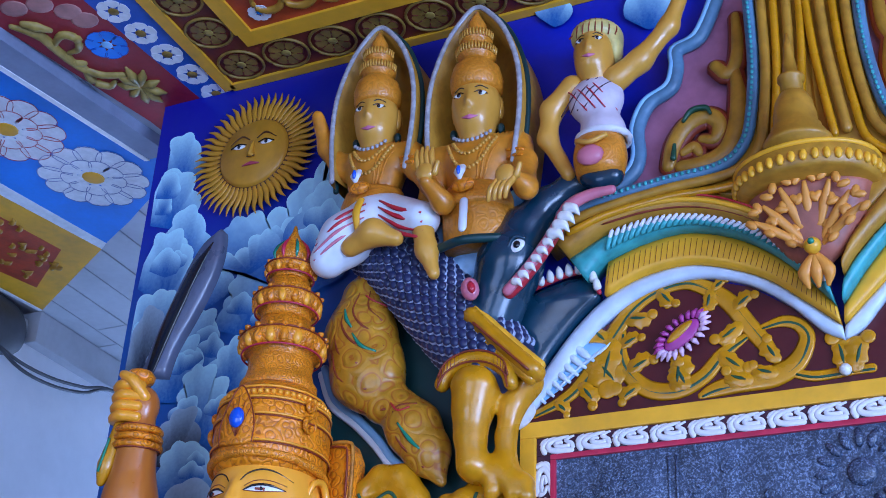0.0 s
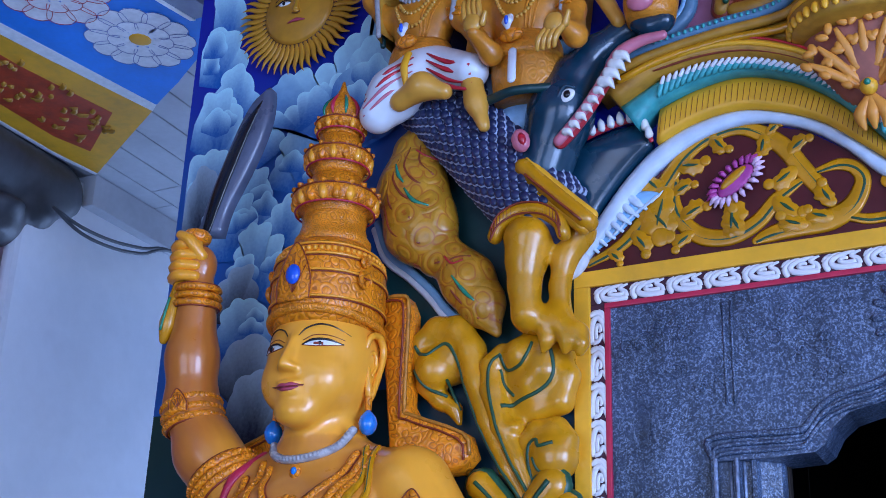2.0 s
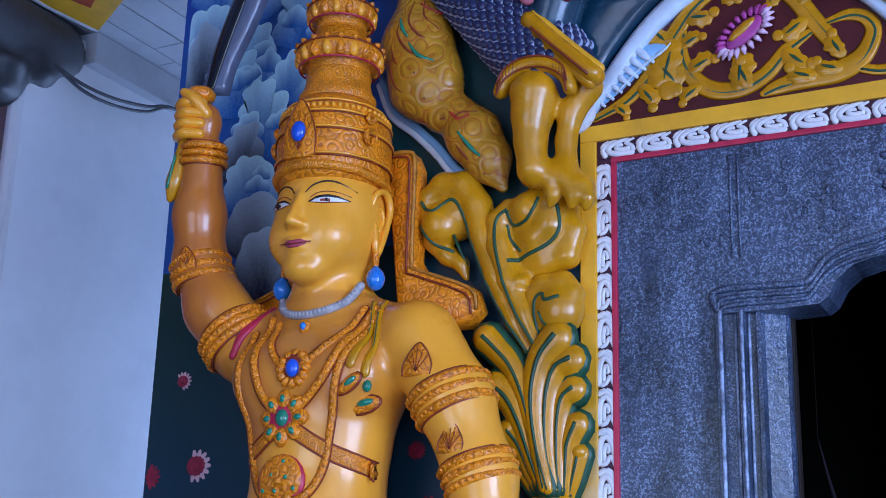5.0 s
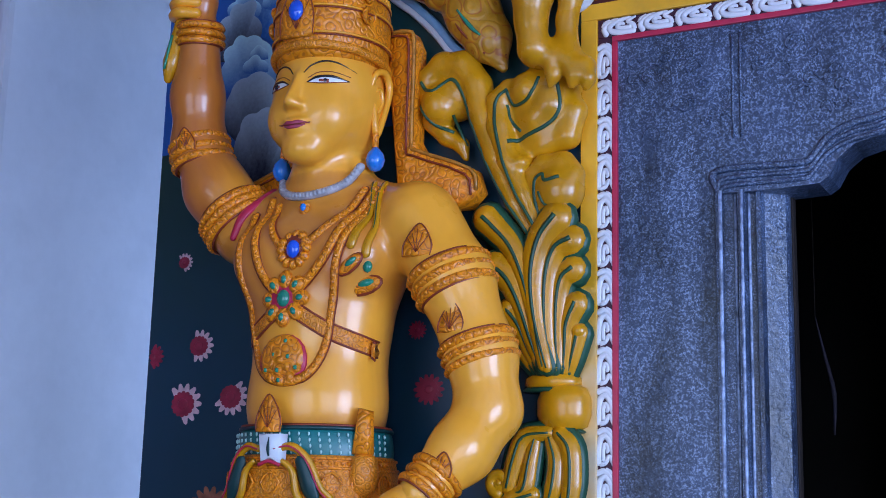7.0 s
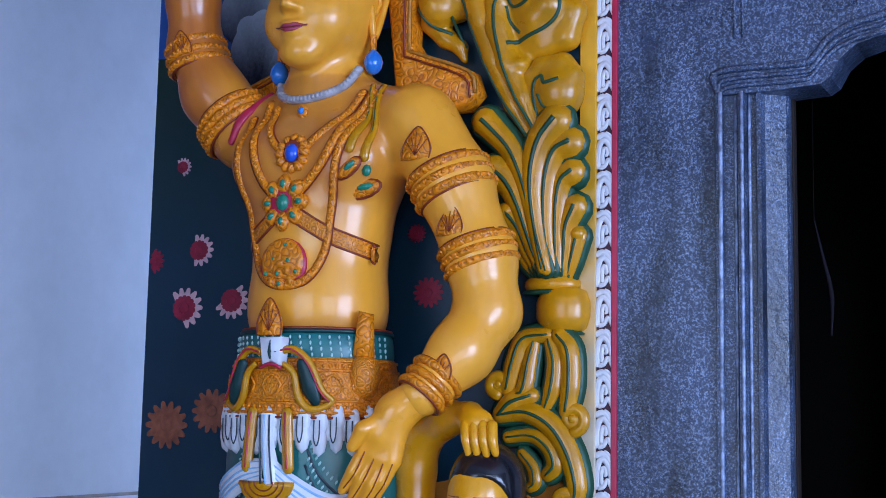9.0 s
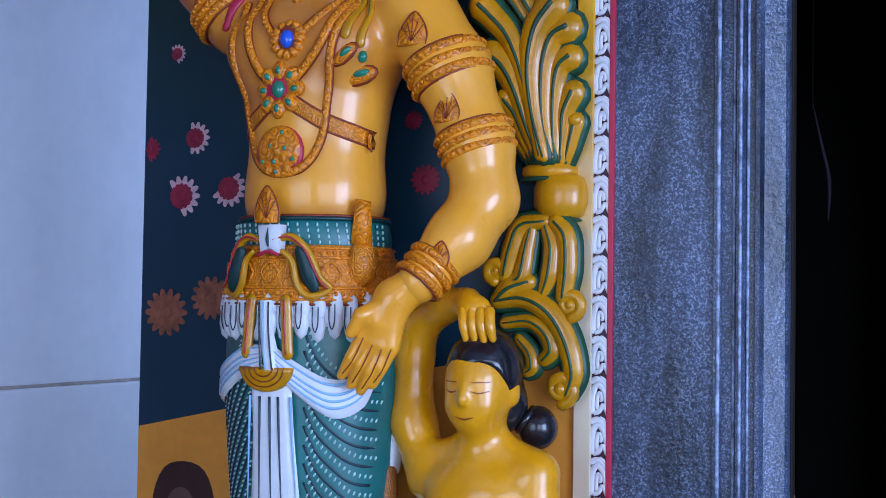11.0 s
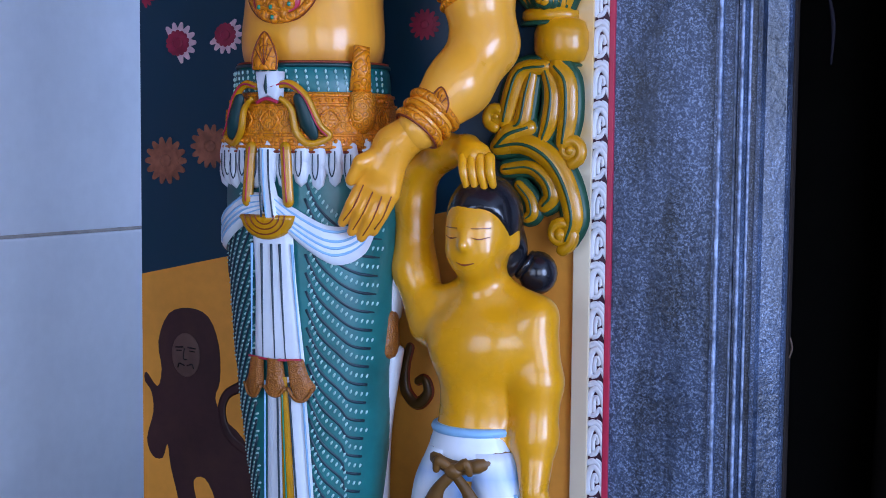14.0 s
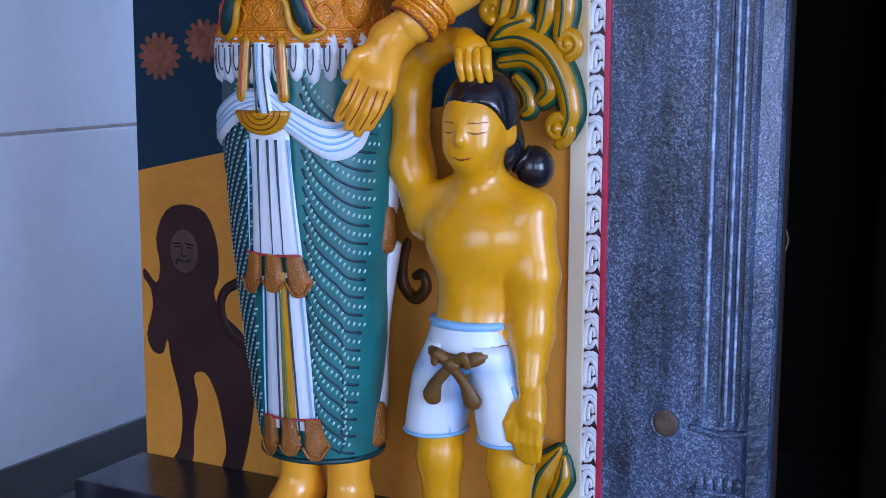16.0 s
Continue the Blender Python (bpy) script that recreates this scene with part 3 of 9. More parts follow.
        b.tube([(x + s * 0.003, -0.172, 2.350), (x + s * 0.004, -0.168, 2.312), (x + s * 0.003, -0.162, 2.292)], [0.006, 0.008, 0.007], SKIN, 8)
        b.tube([(x + s * 0.004, -0.163, 2.292), (x + s * 0.005, -0.164, 2.258)], [0.0075, 0.006], CARVED, 8)
        b.lathe([(0.003, 2.214), (0.010, 2.217), (0.0165, 2.225), (0.0195, 2.237), (0.0165, 2.250), (0.009, 2.259), (0.005, 2.264)], x + s * 0.006, -0.165, SKY_GEM, 16)
    # eyes, brows and lips
    for s in (-1, 1):
        ex, ez = ax + s * 0.056, 2.381
        al = [(ex - s * 0.034, ez - 0.005), (ex - s * 0.014, ez + 0.0055), (ex + s * 0.012, ez + 0.0065), (ex + s * 0.036, ez - 0.001)]
        lo = [(ex - s * 0.034, ez - 0.005), (ex - s * 0.010, ez - 0.0075), (ex + s * 0.012, ez - 0.0065), (ex + s * 0.036, ez - 0.001)]
        ribbon(b, skin, [(*p, *q) for p, q in zip(al, lo)], EYE_WHITE, 0.0025, 4)
        ribbon(b, skin, [(ex - 0.012 + 0.018 * i / 4, ez + 0.0032, ex - 0.012 + 0.018 * i / 4, ez - 0.0062) for i in range(5)], GOLD_LINE, 0.0028, 4)
        py = skin.y(ex, ez)
        b.ball((ex - 0.003, py - 0.0018, ez - 0.0015), (0.0062, 0.0025, 0.0050), BLACK, 10)
        b.tube(skin.lay(al, 0.003), [0.0012, 0.0026, 0.0026, 0.001], BLACK, 5)
        b.tube(skin.lay(lo, 0.002), [0.0006, 0.0011, 0.0011, 0.0006], GOLD_LINE, 5)
        b.tube(skin.lay([(p[0], p[1] + 0.010) for p in al], 0.001), 0.0009, GOLD_LINE, 5)
        b.tube(skin.lay([(ax + s * 0.013, 2.397), (ax + s * 0.026, 2.412), (ax + s * 0.048, 2.421), (ax + s * 0.072, 2.418), (ax + s * 0.098, 2.402)], 0.001), [0.0010, 0.0017, 0.0019, 0.0017, 0.0008], BLACK, 5)
    for dz, w in ((0.0035, 0.033), (-0.0045, 0.025)):
        b.tube(skin.lay([(ax - w, 2.2900 + 0.3 * dz), (ax - w * 0.4, 2.2890 + dz), (ax, 2.2880 + dz * 0.8), (ax + w * 0.4, 2.2890 + dz), (ax + w, 2.2900 + 0.3 * dz)], 0.0005), [0.001, 0.0042, 0.0045, 0.0042, 0.001], LIPS, 7, 0.7)
    b.tube(skin.lay([(ax - 0.036, 2.292), (ax, 2.287), (ax + 0.036, 2.292)], 0.004), 0.001, GOLD_LINE, 5)
    # crown, tier upon tier
    cy = -0.165
    b.lathe([(0.06, 2.43), (0.106, 2.432), (0.114, 2.455), (0.117, 2.50), (0.117, 2.55), (0.110, 2.585), (0.094, 2.61), (0.078, 2.625)], ax, cy, CARVED, 40, 1, 1.08)
    b.lathe([(0.075, 2.618), (0.082, 2.628), (0.082, 2.64), (0.074, 2.652), (0.068, 2.675), (0.070, 2.69), (0.064, 2.70)], ax, cy, CARVED_FINE, 36)
    for z0, r, hh in ((2.695, 0.092, 0.062), (2.80, 0.074, 0.056), (2.890, 0.056, 0.042)):
        b.lathe([(r * 0.68, z0 - 0.004), (r * 0.74, z0 + 0.004), (r * 0.70, z0 + 0.010), (r * 0.90, z0 + 0.020), (r, z0 + hh * 0.55), (r * 1.01, z0 + hh * 0.75), (r * 0.95, z0 + hh * 0.86), (r * 0.72, z0 + hh), (r * 0.62, z0 + hh + 0.012), (r * 0.60, z0 + hh + 0.035)], ax, cy, CARVED_FINE, 36)
        k = int(16 * r / 0.074)
        for i in range(k):
            a = 2 * math.pi * i / k
            for j, (lz, lr) in enumerate(((0.52, 0.93), (0.9, 1.0))):
                q = (ax + r * lr * math.cos(a), cy + r * lr * math.sin(a), z0 + hh * lz)
                if j == 0:
                    b.ball(q, (r * 0.13, r * 0.13, hh * 0.30), SKIN if i % 2 else CARVED, 8)
                else:
                    b.ball(q, (r * 0.09, r * 0.09, hh * 0.10), CARVED, 6)
        b.tube(circlet((ax, cy, z0 + hh * 0.20), (0, 0, 1), r * 0.93), 0.0022, RED, 5, closed=True, samples=2)
        b.tube(circlet((ax, cy, z0 + hh * 0.83), (0, 0, 1), r * 1.0), 0.0022, GOLD_LINE, 5, closed=True, samples=2)
    b.lathe([(0.030, 2.925), (0.038, 2.942), (0.040, 2.958), (0.033, 2.976), (0.018, 2.995), (0.008, 3.015), (0.003, 3.035)], ax, cy, CARVED_FINE, 20)
    for i in range(8):
        a = 2 * math.pi * i / 8
        b.tube([(ax + q * math.cos(a), cy + q * math.sin(a), z) for q, z in ((0.036, 2.94), (0.0405, 2.957), (0.034, 2.976), (0.019, 2.996))], [0.002, 0.005, 0.004, 0.001], GREEN_GEM if i % 2 else RED, 6)
    # crown's brow band with its rim of beads, front boss and side scrolls
    rim = [(ax + 0.113 * math.cos(a), cy + 0.122 * math.sin(a), 2.443 - 0.012 * math.sin(a)) for a in np.linspace(0, 2 * math.pi, 24, endpoint=False)]
    b.tube(rim, 0.010, CARVED_FINE, 8, closed=True, samples=2)
    beads(b, [(x, y - 0.004, z + 0.001) for x, y, z in rim], 0.0042, GOLD_LINE, 0.013, 6, 1, True)
    for z, r in ((2.478, 0.119), (2.535, 0.119), (2.572, 0.115), (2.600, 0.103)):
        ring = circlet((ax, cy, z), (0, 0, 1), r, 24, 1.08)
        b.tube(ring, 0.0026, SKIN, 6, closed=True, samples=2)
        b.tube([(p[0], p[1], p[2] - 0.005) for p in ring], 0.0016, GOLD_LINE, 5, closed=True, samples=2)
    beads(b, circlet((ax, cy, 2.585), (0, 0, 1), 0.110, 24, 1.08), 0.0062, SKIN, 0.0135, 6, 1, True)
    crest(b, (ax, cy - 0.134, 2.468), 0.075, 0.125, CARVED, GOLD_LINE)
    b.ball((ax, cy - 0.138, 2.522), (0.017, 0.010, 0.022), BLUE_GEM, 14)
    for s in (-1, 1):
        for r, z in ((0.024, 2.520), (0.015, 2.561)):
            b.tube([(ax + s * 0.113, cy - 0.045 + r * math.cos(t) * (1 - t / 9), z + r * math.sin(t) * (1 - t / 9)) for t in np.linspace(0, 7.2, 12)], [0.006] * 6 + [0.004] * 6, CARVED, 6, samples=2)
    # gilt back-plate behind head and shoulder
    for s in (-1, 1):
        out = [(0.075, 2.535), (0.135, 2.535), (0.150, 2.50), (0.150, 2.30), (0.165, 2.275), (0.285, 2.225), (0.300, 2.18), (0.27, 2.15), (0.12, 2.15)]
        b.plate([(ax + s * p, q) for p, q in out], -0.085, 0.05, CARVED, 0.008)
        b.tube([(ax + s * (p - 0.013), -0.088, q - 0.012) for p, q in out[:7]], 0.0025, GOLD_LINE, 5, samples=3)
        b.tube([(ax + s * (p - 0.003), -0.084, q - 0.002) for p, q in out[:7]], 0.0045, GOLD, 5, samples=3)
    # necklace, chains and pendants
    ring = [(ax - 0.094, 2.206), (ax - 0.068, 2.176), (ax - 0.024, 2.160), (ax + 0.03, 2.163), (ax + 0.074, 2.184), (ax + 0.104, 2.216)]
    b.tube(skin.lay(ring, 0.004), 0.009, PEARL, 8)
    beads(b, skin.lay(ring, 0.010), 0.006, PEARL, 0.0085, 6, 0.8)
    y = skin.y(ax + 0.002, 2.134)
    b.ball((ax + 0.002, y - 0.004, 2.132), (0.014, 0.006, 0.015), CARVED, 10)
    b.ball((ax + 0.002, y - 0.009, 2.133), (0.007, 0.005, 0.008), SKY_GEM, 8)
    chains = (
        ([(ax - 0.075, 2.150), (ax - 0.062, 2.10), (ax - 0.035, 2.060), (ax, 2.040)], 0.008),
        ([(ax + 0.01, 2.040), (ax + 0.04, 2.058), (ax + 0.085, 2.102), (ax + 0.112, 2.17)], 0.008),
        ([(ax - 0.100, 2.165), (ax - 0.092, 2.075), (ax - 0.064, 1.995), (ax - 0.025, 1.957)], 0.009),
        ([(ax + 0.010, 1.957), (ax + 0.076, 2.025), (ax + 0.112, 2.105), (ax + 0.135, 2.17)], 0.009),
        ([(ax - 0.135, 2.135), (ax - 0.127, 1.99), (ax - 0.095, 1.885), (ax - 0.065, 1.82), (ax - 0.01, 1.788), (ax + 0.045, 1.80), (ax + 0.074, 1.855), (ax + 0.087, 1.955), (ax + 0.108, 2.045), (ax + 0.150, 2.16)], 0.0085),
    )
    for pts, r in chains:
        q = [tuple(p) for p in spline(pts, 5)]
        b.tube(skin.lay(q, 0.0015), r, CARVED, 7, 0.5, samples=2)
        b.tube(skin.lay(q, 0.0), r * 1.28, GOLD_LINE, 6, 0.25, samples=2)
        beads(b, skin.lay(q, 0.0055), r * 0.55, CARVED_FINE, r * 1.5)
    for pts in ([(ax - 0.115, 1.880), (ax - 0.07, 1.900), (ax - 0.03, 1.925)], [(ax + 0.02, 1.922), (ax + 0.075, 1.888), (ax + 0.13, 1.862), (ax + 0.150, 1.848)]):
        q = [tuple(p) for p in spline(pts, 6)]
        ribbon(b, skin, [(x, z + 0.016, x, z - 0.016) for x, z in q], CARVED_FINE, 0.005, 4, 2)
        for dz in (0.016, -0.016):
            b.tube(skin.lay([(x, z + dz) for x, z in q], 0.002), 0.0025, GOLD_LINE, 5, samples=2)
    flower_gem(b, skin, ax + 0.006, 2.043, 0.038, 12, CARVED, BLUE_GEM, GOLD_LINE, 0.018)
    flower_gem(b, skin, ax - 0.011, 1.948, 0.047, 8, CARVED, GREEN_GEM, RED, 0.017, GREEN_GEM)
    cx, cz = ax - 0.007, 1.828
    b.ball((cx, skin.y(cx, cz) + 0.003, cz), (0.054, 0.012, 0.052), RED, 18)
    b.ball((cx, skin.y(cx, cz) + 0.001, cz + 0.003), (0.050, 0.013, 0.048), CARVED, 18)
    for ring_r, k in ((0.0, 1), (0.019, 6), (0.038, 11)):
        for i in range(k):
            a = 2 * math.pi * i / k + ring_r * 20
            x, z = cx + ring_r * math.cos(a), cz + ring_r * math.sin(a)
            y = skin.y(x, z) - 0.008 + ring_r * 0.1
            b.ball((x, y, z), (0.0105, 0.007, 0.0105), CARVED, 8)
            if (i + k) % 2 == 0:
                b.ball((x, y - 0.005, z), (0.005, 0.004, 0.005), GREEN_GEM, 6)
    # shoulder cord with a paisley clasp, and a red hem at the raised shoulder
    for pts in ([(ax + 0.125, 2.185), (ax + 0.140, 2.120), (ax + 0.128, 2.045)], [(ax + 0.145, 2.185), (ax + 0.158, 2.095), (ax + 0.152, 2.028)]):
        q = [tuple(p) for p in spline(pts, 5)]
        b.tube(skin.lay(q, 0.002), [0.007, 0.008, 0.011], LEAF, 7, 0.6, samples=2)
        b.tube(skin.lay(q, 0.0065), 0.0014, LEAF_LINE, 5, samples=2)
    for x, z, w, t in ((ax + 0.125, 2.008, 0.030, 35), (ax + 0.138, 1.972, 0.038, 10)):
        y = skin.y(x, z)
        b.ball((x, y, z), (w * 1.1, 0.007, w * 0.52), GOLD_LINE, 14, t)
        b.ball((x, y - 0.002, z), (w, 0.010, w * 0.42), CARVED, 14, t)
        b.ball((x + w * 0.2, y - 0.009, z + 0.003), (w * 0.5, 0.006, w * 0.2), GREEN_GEM, 10, t)
    b.ball((ax + 0.153, skin.y(ax + 0.153, 2.005) - 0.004, 2.005), (0.011, 0.007, 0.012), GREEN_GEM, 8)
    b.tube(skin.lay([(ax - 0.125, 2.195), (ax - 0.160, 2.14), (ax - 0.182, 2.09)], 0.002), [0.008, 0.011, 0.008], RED, 8, 0.5)
    # armlets and bracelets
    up = np.array((0.55, -0.02, -1.0))
    bangles(b, [(-1.147, -0.165, 2.003), (-1.137, -0.165, 1.983), (-1.127, -0.166, 1.962)], (0.45, 0, -1), [0.074, 0.073, 0.072], 0.0105, CARVED, GOLD_LINE)
    crest(b, (-1.178, -0.240, 2.020), 0.058, 0.062, CARVED, GOLD_LINE, 0.1)
    bangles(b, [(-1.085, -0.165, 1.862), (-1.078, -0.165, 1.843), (-1.072, -0.165, 1.824)], (0.35, 0, -1), [0.066, 0.0645, 0.063], 0.0098, CARVED, GOLD_LINE)
    crest(b, (-1.108, -0.232, 1.875), 0.048, 0.055, CARVED, GOLD_LINE, 0.1)
    bangles(b, [(-1.116, -0.250, 1.618), (-1.125, -0.262, 1.602), (-1.134, -0.274, 1.586)], (-0.5, -0.62, -0.9), [0.046, 0.044, 0.043], 0.0085, CARVED, GOLD_LINE, False)
    crest(b, (-1.093, -0.288, 1.612), 0.040, 0.045, CARVED, GOLD_LINE, 0.2)
    bangles(b, [(-1.739, -0.172, 2.27), (-1.746, -0.174, 2.29), (-1.752, -0.175, 2.312)], (-0.3, 0, 1), [0.060, 0.059, 0.058], 0.009, CARVED, GOLD_LINE)
    crest(b, (-1.735, -0.240, 2.285), 0.045, 0.05, CARVED, GOLD_LINE, -0.2)
    bangles(b, [(-1.640, -0.152, 2.132), (-1.652, -0.154, 2.146), (-1.664, -0.156, 2.160)], (-0.7, -0.1, 0.9), [0.078, 0.076, 0.074], 0.010, CARVED, GOLD_LINE)
    bangles(b, [(-1.751, -0.195, 2.535), (-1.750, -0.197, 2.552), (-1.749, -0.199, 2.569)], (0.05, -0.1, 1), [0.047, 0.046, 0.045], 0.008, CARVED, GOLD_LINE, False)
    # sword
    edge = [(-1.817, 2.736), (-1.797, 2.822), (-1.766, 2.910), (-1.732, 2.997), (-1.700, 3.054), (-1.669, 3.079), (-1.652, 3.087), (-1.644, 3.067), (-1.646, 3.003), (-1.668, 2.932), (-1.701, 2.860), (-1.737, 2.789), (-1.752, 2.725)]
    steel = material("painted_steel_blade", (0.10, 0.12, 0.18), 0.3, 0.3, 8, 0.3, (0.05, 0.055, 0.08), 0.1, 40, coat=0.2)
    b.plate([tuple(p) for p in spline(edge, 3)], -0.15, 0.03, steel, 0.010)
    b.tube([(x, -0.151, z) for x, z in [(-1.785, 2.739), (-1.765, 2.816), (-1.735, 2.903), (-1.699, 2.990), (-1.663, 3.048)]], [0.012, 0.017, 0.018, 0.014, 0.002], BLACK, 8, 0.2)
    b.lathe([(0.012, 2.672), (0.030, 2.680), (0.034, 2.692), (0.026, 2.703), (0.014, 2.708)], -1.757, -0.215, CARVED, 14)
    b.tube([(-1.763, -0.215, 2.69), (-1.785, -0.222, 2.57), (-1.800, -0.226, 2.49), (-1.808, -0.226, 2.452)], [0.013, 0.015, 0.020, 0.009], LEAF, 10)
    b.tube([(-1.790, -0.243, 2.545), (-1.803, -0.247, 2.47)], 0.003, GREEN_GEM, 5)
    # long cloth
    s = Build()
    s.loft([(1.70, ax, -0.165, 0.148, 0.126), (1.60, ax, -0.165, 0.165, 0.138), (1.45, ax + 0.002, -0.165, 0.180, 0.145), (1.25, ax + 0.004, -0.165, 0.172, 0.140), (1.0, ax + 0.012, -0.165, 0.152, 0.128), (0.80, ax + 0.022, -0.165, 0.128, 0.118), (0.742, ax + 0.026, -0.165, 0.122, 0.112)], TEAL, 48, 5)
    cloth = Skin(s.v, s.f)
    b.add(s.v, s.f, TEAL)
    low = material("pleat_shadow_paint", (0.012, 0.035, 0.05), 0.4, 0.2, 20)
    mint = material("pale_mint_paint", (0.42, 0.66, 0.62), 0.4, 0.1, 20)
    for k in range(25):
        z = 1.49 - k * 0.0345
        right = [(ax + 0.070, z), (ax + 0.090, z - 0.045), (ax + 0.120, z - 0.082), (ax + 0.152 - 0.002 * k, z - 0.104), (ax + 0.176 - 0.0024 * k, z - 0.112)]
        left = [(ax - 0.040 - 0.0006 * k, z + 0.02), (ax - 0.080, z - 0.045), (ax - 0.125, z - 0.135), (ax - 0.172 + 0.0015 * k, z - 0.245)]
        for pts, gap in ((right, 0.0155), (left, 0.0165)):
            side = lambda z: np.interp(z, (0.74, 1.0, 1.25, 1.45), (0.122, 0.151, 0.171, 0.178))
            q = [p for p in (tuple(p) for p in spline(pts, 4)) if 0.755 < p[1] < 1.50 and abs(p[0] - ax - 0.012) < side(p[1]) - (0.012 if gap > 0.016 else 0.003)]
            if len(q) > 3:
                b.tube(cloth.lay(q, 0.0008), 0.0032, low, 5, 0.5, samples=1)
            q = [(x + gap * 0.25, z + gap) for x, z in q if z + gap < 1.5 and abs(x + gap * 0.25 - ax - 0.012) < side(z + gap) - (0.014 if gap > 0.016 else 0.005)]
            if len(q) > 3:
                for x, y, zz in along(cloth.lay(q, 0.001), 0.0115):
                    b.ball((x, y, zz), (0.0058, 0.0018, 0.0026), mint, 6, 55 if gap < 0.016 else 20)
    # hem
    b.tube([(ax + 0.026 + 0.123 * math.cos(a), -0.165 + 0.113 * math.sin(a), 0.745) for a in np.linspace(0, 2 * math.pi, 24, endpoint=False)], 0.006, TEAL_DARK, 6, closed=True, samples=2)
    # pleated front fall
    ribbon(b, cloth, [(ax - 0.040, 1.40, ax + 0.050, 1.40), (ax - 0.035, 1.30, ax + 0.055, 1.30), (ax - 0.042, 1.15, ax + 0.068, 1.15)], WHITE, 0.012, 13)
    ribbon(b, cloth, [(ax - 0.012, 1.12, ax + 0.066, 1.12), (ax - 0.018, 0.98, ax + 0.074, 0.98), (ax - 0.028, 0.81, ax + 0.080, 0.81)], WHITE, 0.010, 9)
    ribbon(b, cloth, [(ax + 0.018, 1.12, ax + 0.038, 1.12), (ax + 0.016, 0.98, ax + 0.046, 0.98), (ax + 0.014, 0.79, ax + 0.052, 0.79)], LEAF, 0.014, 5)
    for u in (-0.036, -0.012, 0.010, 0.028, 0.052):
        b.tube(cloth.lay([(ax + u, 1.37), (ax + u * 1.1, 1.27), (ax + u * 1.25, 1.155)], 0.013), [0.003, 0.002, 0.001], PALE_BLUE if u in (-0.036, 0.052) else low, 5)
    for u0, u1 in ((-0.012, -0.028), (0.016, 0.012), (0.040, 0.054), (0.066, 0.080)):
        b.tube(cloth.lay([(ax + u0, 1.11), (ax + (u0 + u1) / 2, 0.95), (ax + u1, 0.80)], 0.013), 0.002, low if u0 in (0.016, 0.04) else PALE_BLUE, 5)
    b.tube(cloth.lay([(ax + 0.028, 1.11), (ax + 0.030, 0.95), (ax + 0.033, 0.80)], 0.016), 0.0018, GREEN_GEM, 5)

    def tassels(zt, zb, xs, w, spread):
        for i, x in enumerate(xs):
            k = (i - (len(xs) - 1) / 2) * spread
            d = -0.006 * abs(i - 1)
            ribbon(b, cloth, [(ax + x - w * 0.62, zt, ax + x + w * 0.62, zt), (ax + x - w * 0.8 + k * 0.5, (zt + zb) / 2, ax + x + w * 0.8 + k * 0.5, (zt + zb) / 2), (ax + x - w + k, zb + 0.016, ax + x + w + k, zb + 0.016), (ax + x - w * 0.35 + k, zb + d, ax + x + w * 0.35 + k, zb + d)], TASSEL, 0.019 + 0.003 * (i == 1), 7, 4)
            b.tube(cloth.lay([(ax + x - w + k, zb + 0.016), (ax + x - w * 0.4 + k, zb + d), (ax + x + w * 0.4 + k, zb + d), (ax + x + w + k, zb + 0.016)], 0.017), 0.0035, TASSEL, 6)
        b.tube(cloth.lay([(ax + xs[0] - w * 0.7, zt), (ax + xs[1], zt - 0.003), (ax + xs[2] + w * 0.7, zt)], 0.018), 0.0025, RED, 5)

    tassels(1.155, 1.085, (-0.032, 0.012, 0.052), 0.024, 0.012)
    tassels(0.835, 0.762, (-0.014, 0.032, 0.076), 0.022, 0.006)
    # side fall of white cloth with two russet ends
    for z0, z1 in ((1.37, 1.225), (1.16, 0.835)):
        b.tube([(ax + 0.176, -0.135, z0), (ax + 0.178 - 0.10 * max(1.15 - z1, 0), -0.135, (z0 + z1) / 2), (ax + 0.176 - 0.06 * (1.37 - z1), -0.138, z1)], [0.011, 0.013, 0.013], WHITE, 8, 1.8)
        b.tube([(ax + 0.176 - 0.06 * (1.37 - z1), -0.150, z1 + 0.004), (ax + 0.174 - 0.06 * (1.37 - z1), -0.152, z1 - 0.066)], [0.016, 0.020], TASSEL, 8, 1.4)
    # white hip sash, knotted under a half-round clasp
    for side, pts, w in ((-1, [(-0.005, 1.445), (-0.060, 1.432), (-0.120, 1.40), (-0.165, 1.372), (-0.183, 1.375)], (0.020, 0.030, 0.033, 0.030, 0.022)), (1, [(0.010, 1.445), (0.062, 1.403), (0.122, 1.368), (0.163, 1.388), (0.1785, 1.455)], (0.022, 0.030, 0.036, 0.034, 0.022))):
        q, ww = spline(pts, 5), np.interp(np.linspace(0, 1, 21), np.linspace(0, 1, 5), w)
        ribbon(b, cloth, [(ax + x, z + h, ax + x, z - h) for (x, z), h in zip(q, ww)], WHITE, 0.018, 8, 1)
        for o, mat in ((0.75, PALE_BLUE), (0.25, PALE_BLUE), (-0.1, PALE_BLUE), (-0.45, PALE_BLUE)):
            b.tube(cloth.lay([(ax + x, z + h * o) for (x, z), h in zip(q, ww)], 0.018), [0.001, 0.0024, 0.003, 0.0024, 0.001], mat, 5, 0.6, samples=1)
    ribbon(b, cloth, [(ax - 0.014, 1.548, ax + 0.010, 1.548), (ax - 0.010, 1.50, ax + 0.012, 1.50), (ax - 0.006, 1.455, ax + 0.024, 1.455), (ax + 0.004, 1.415, ax + 0.030, 1.415)], WHITE, 0.024, 7)
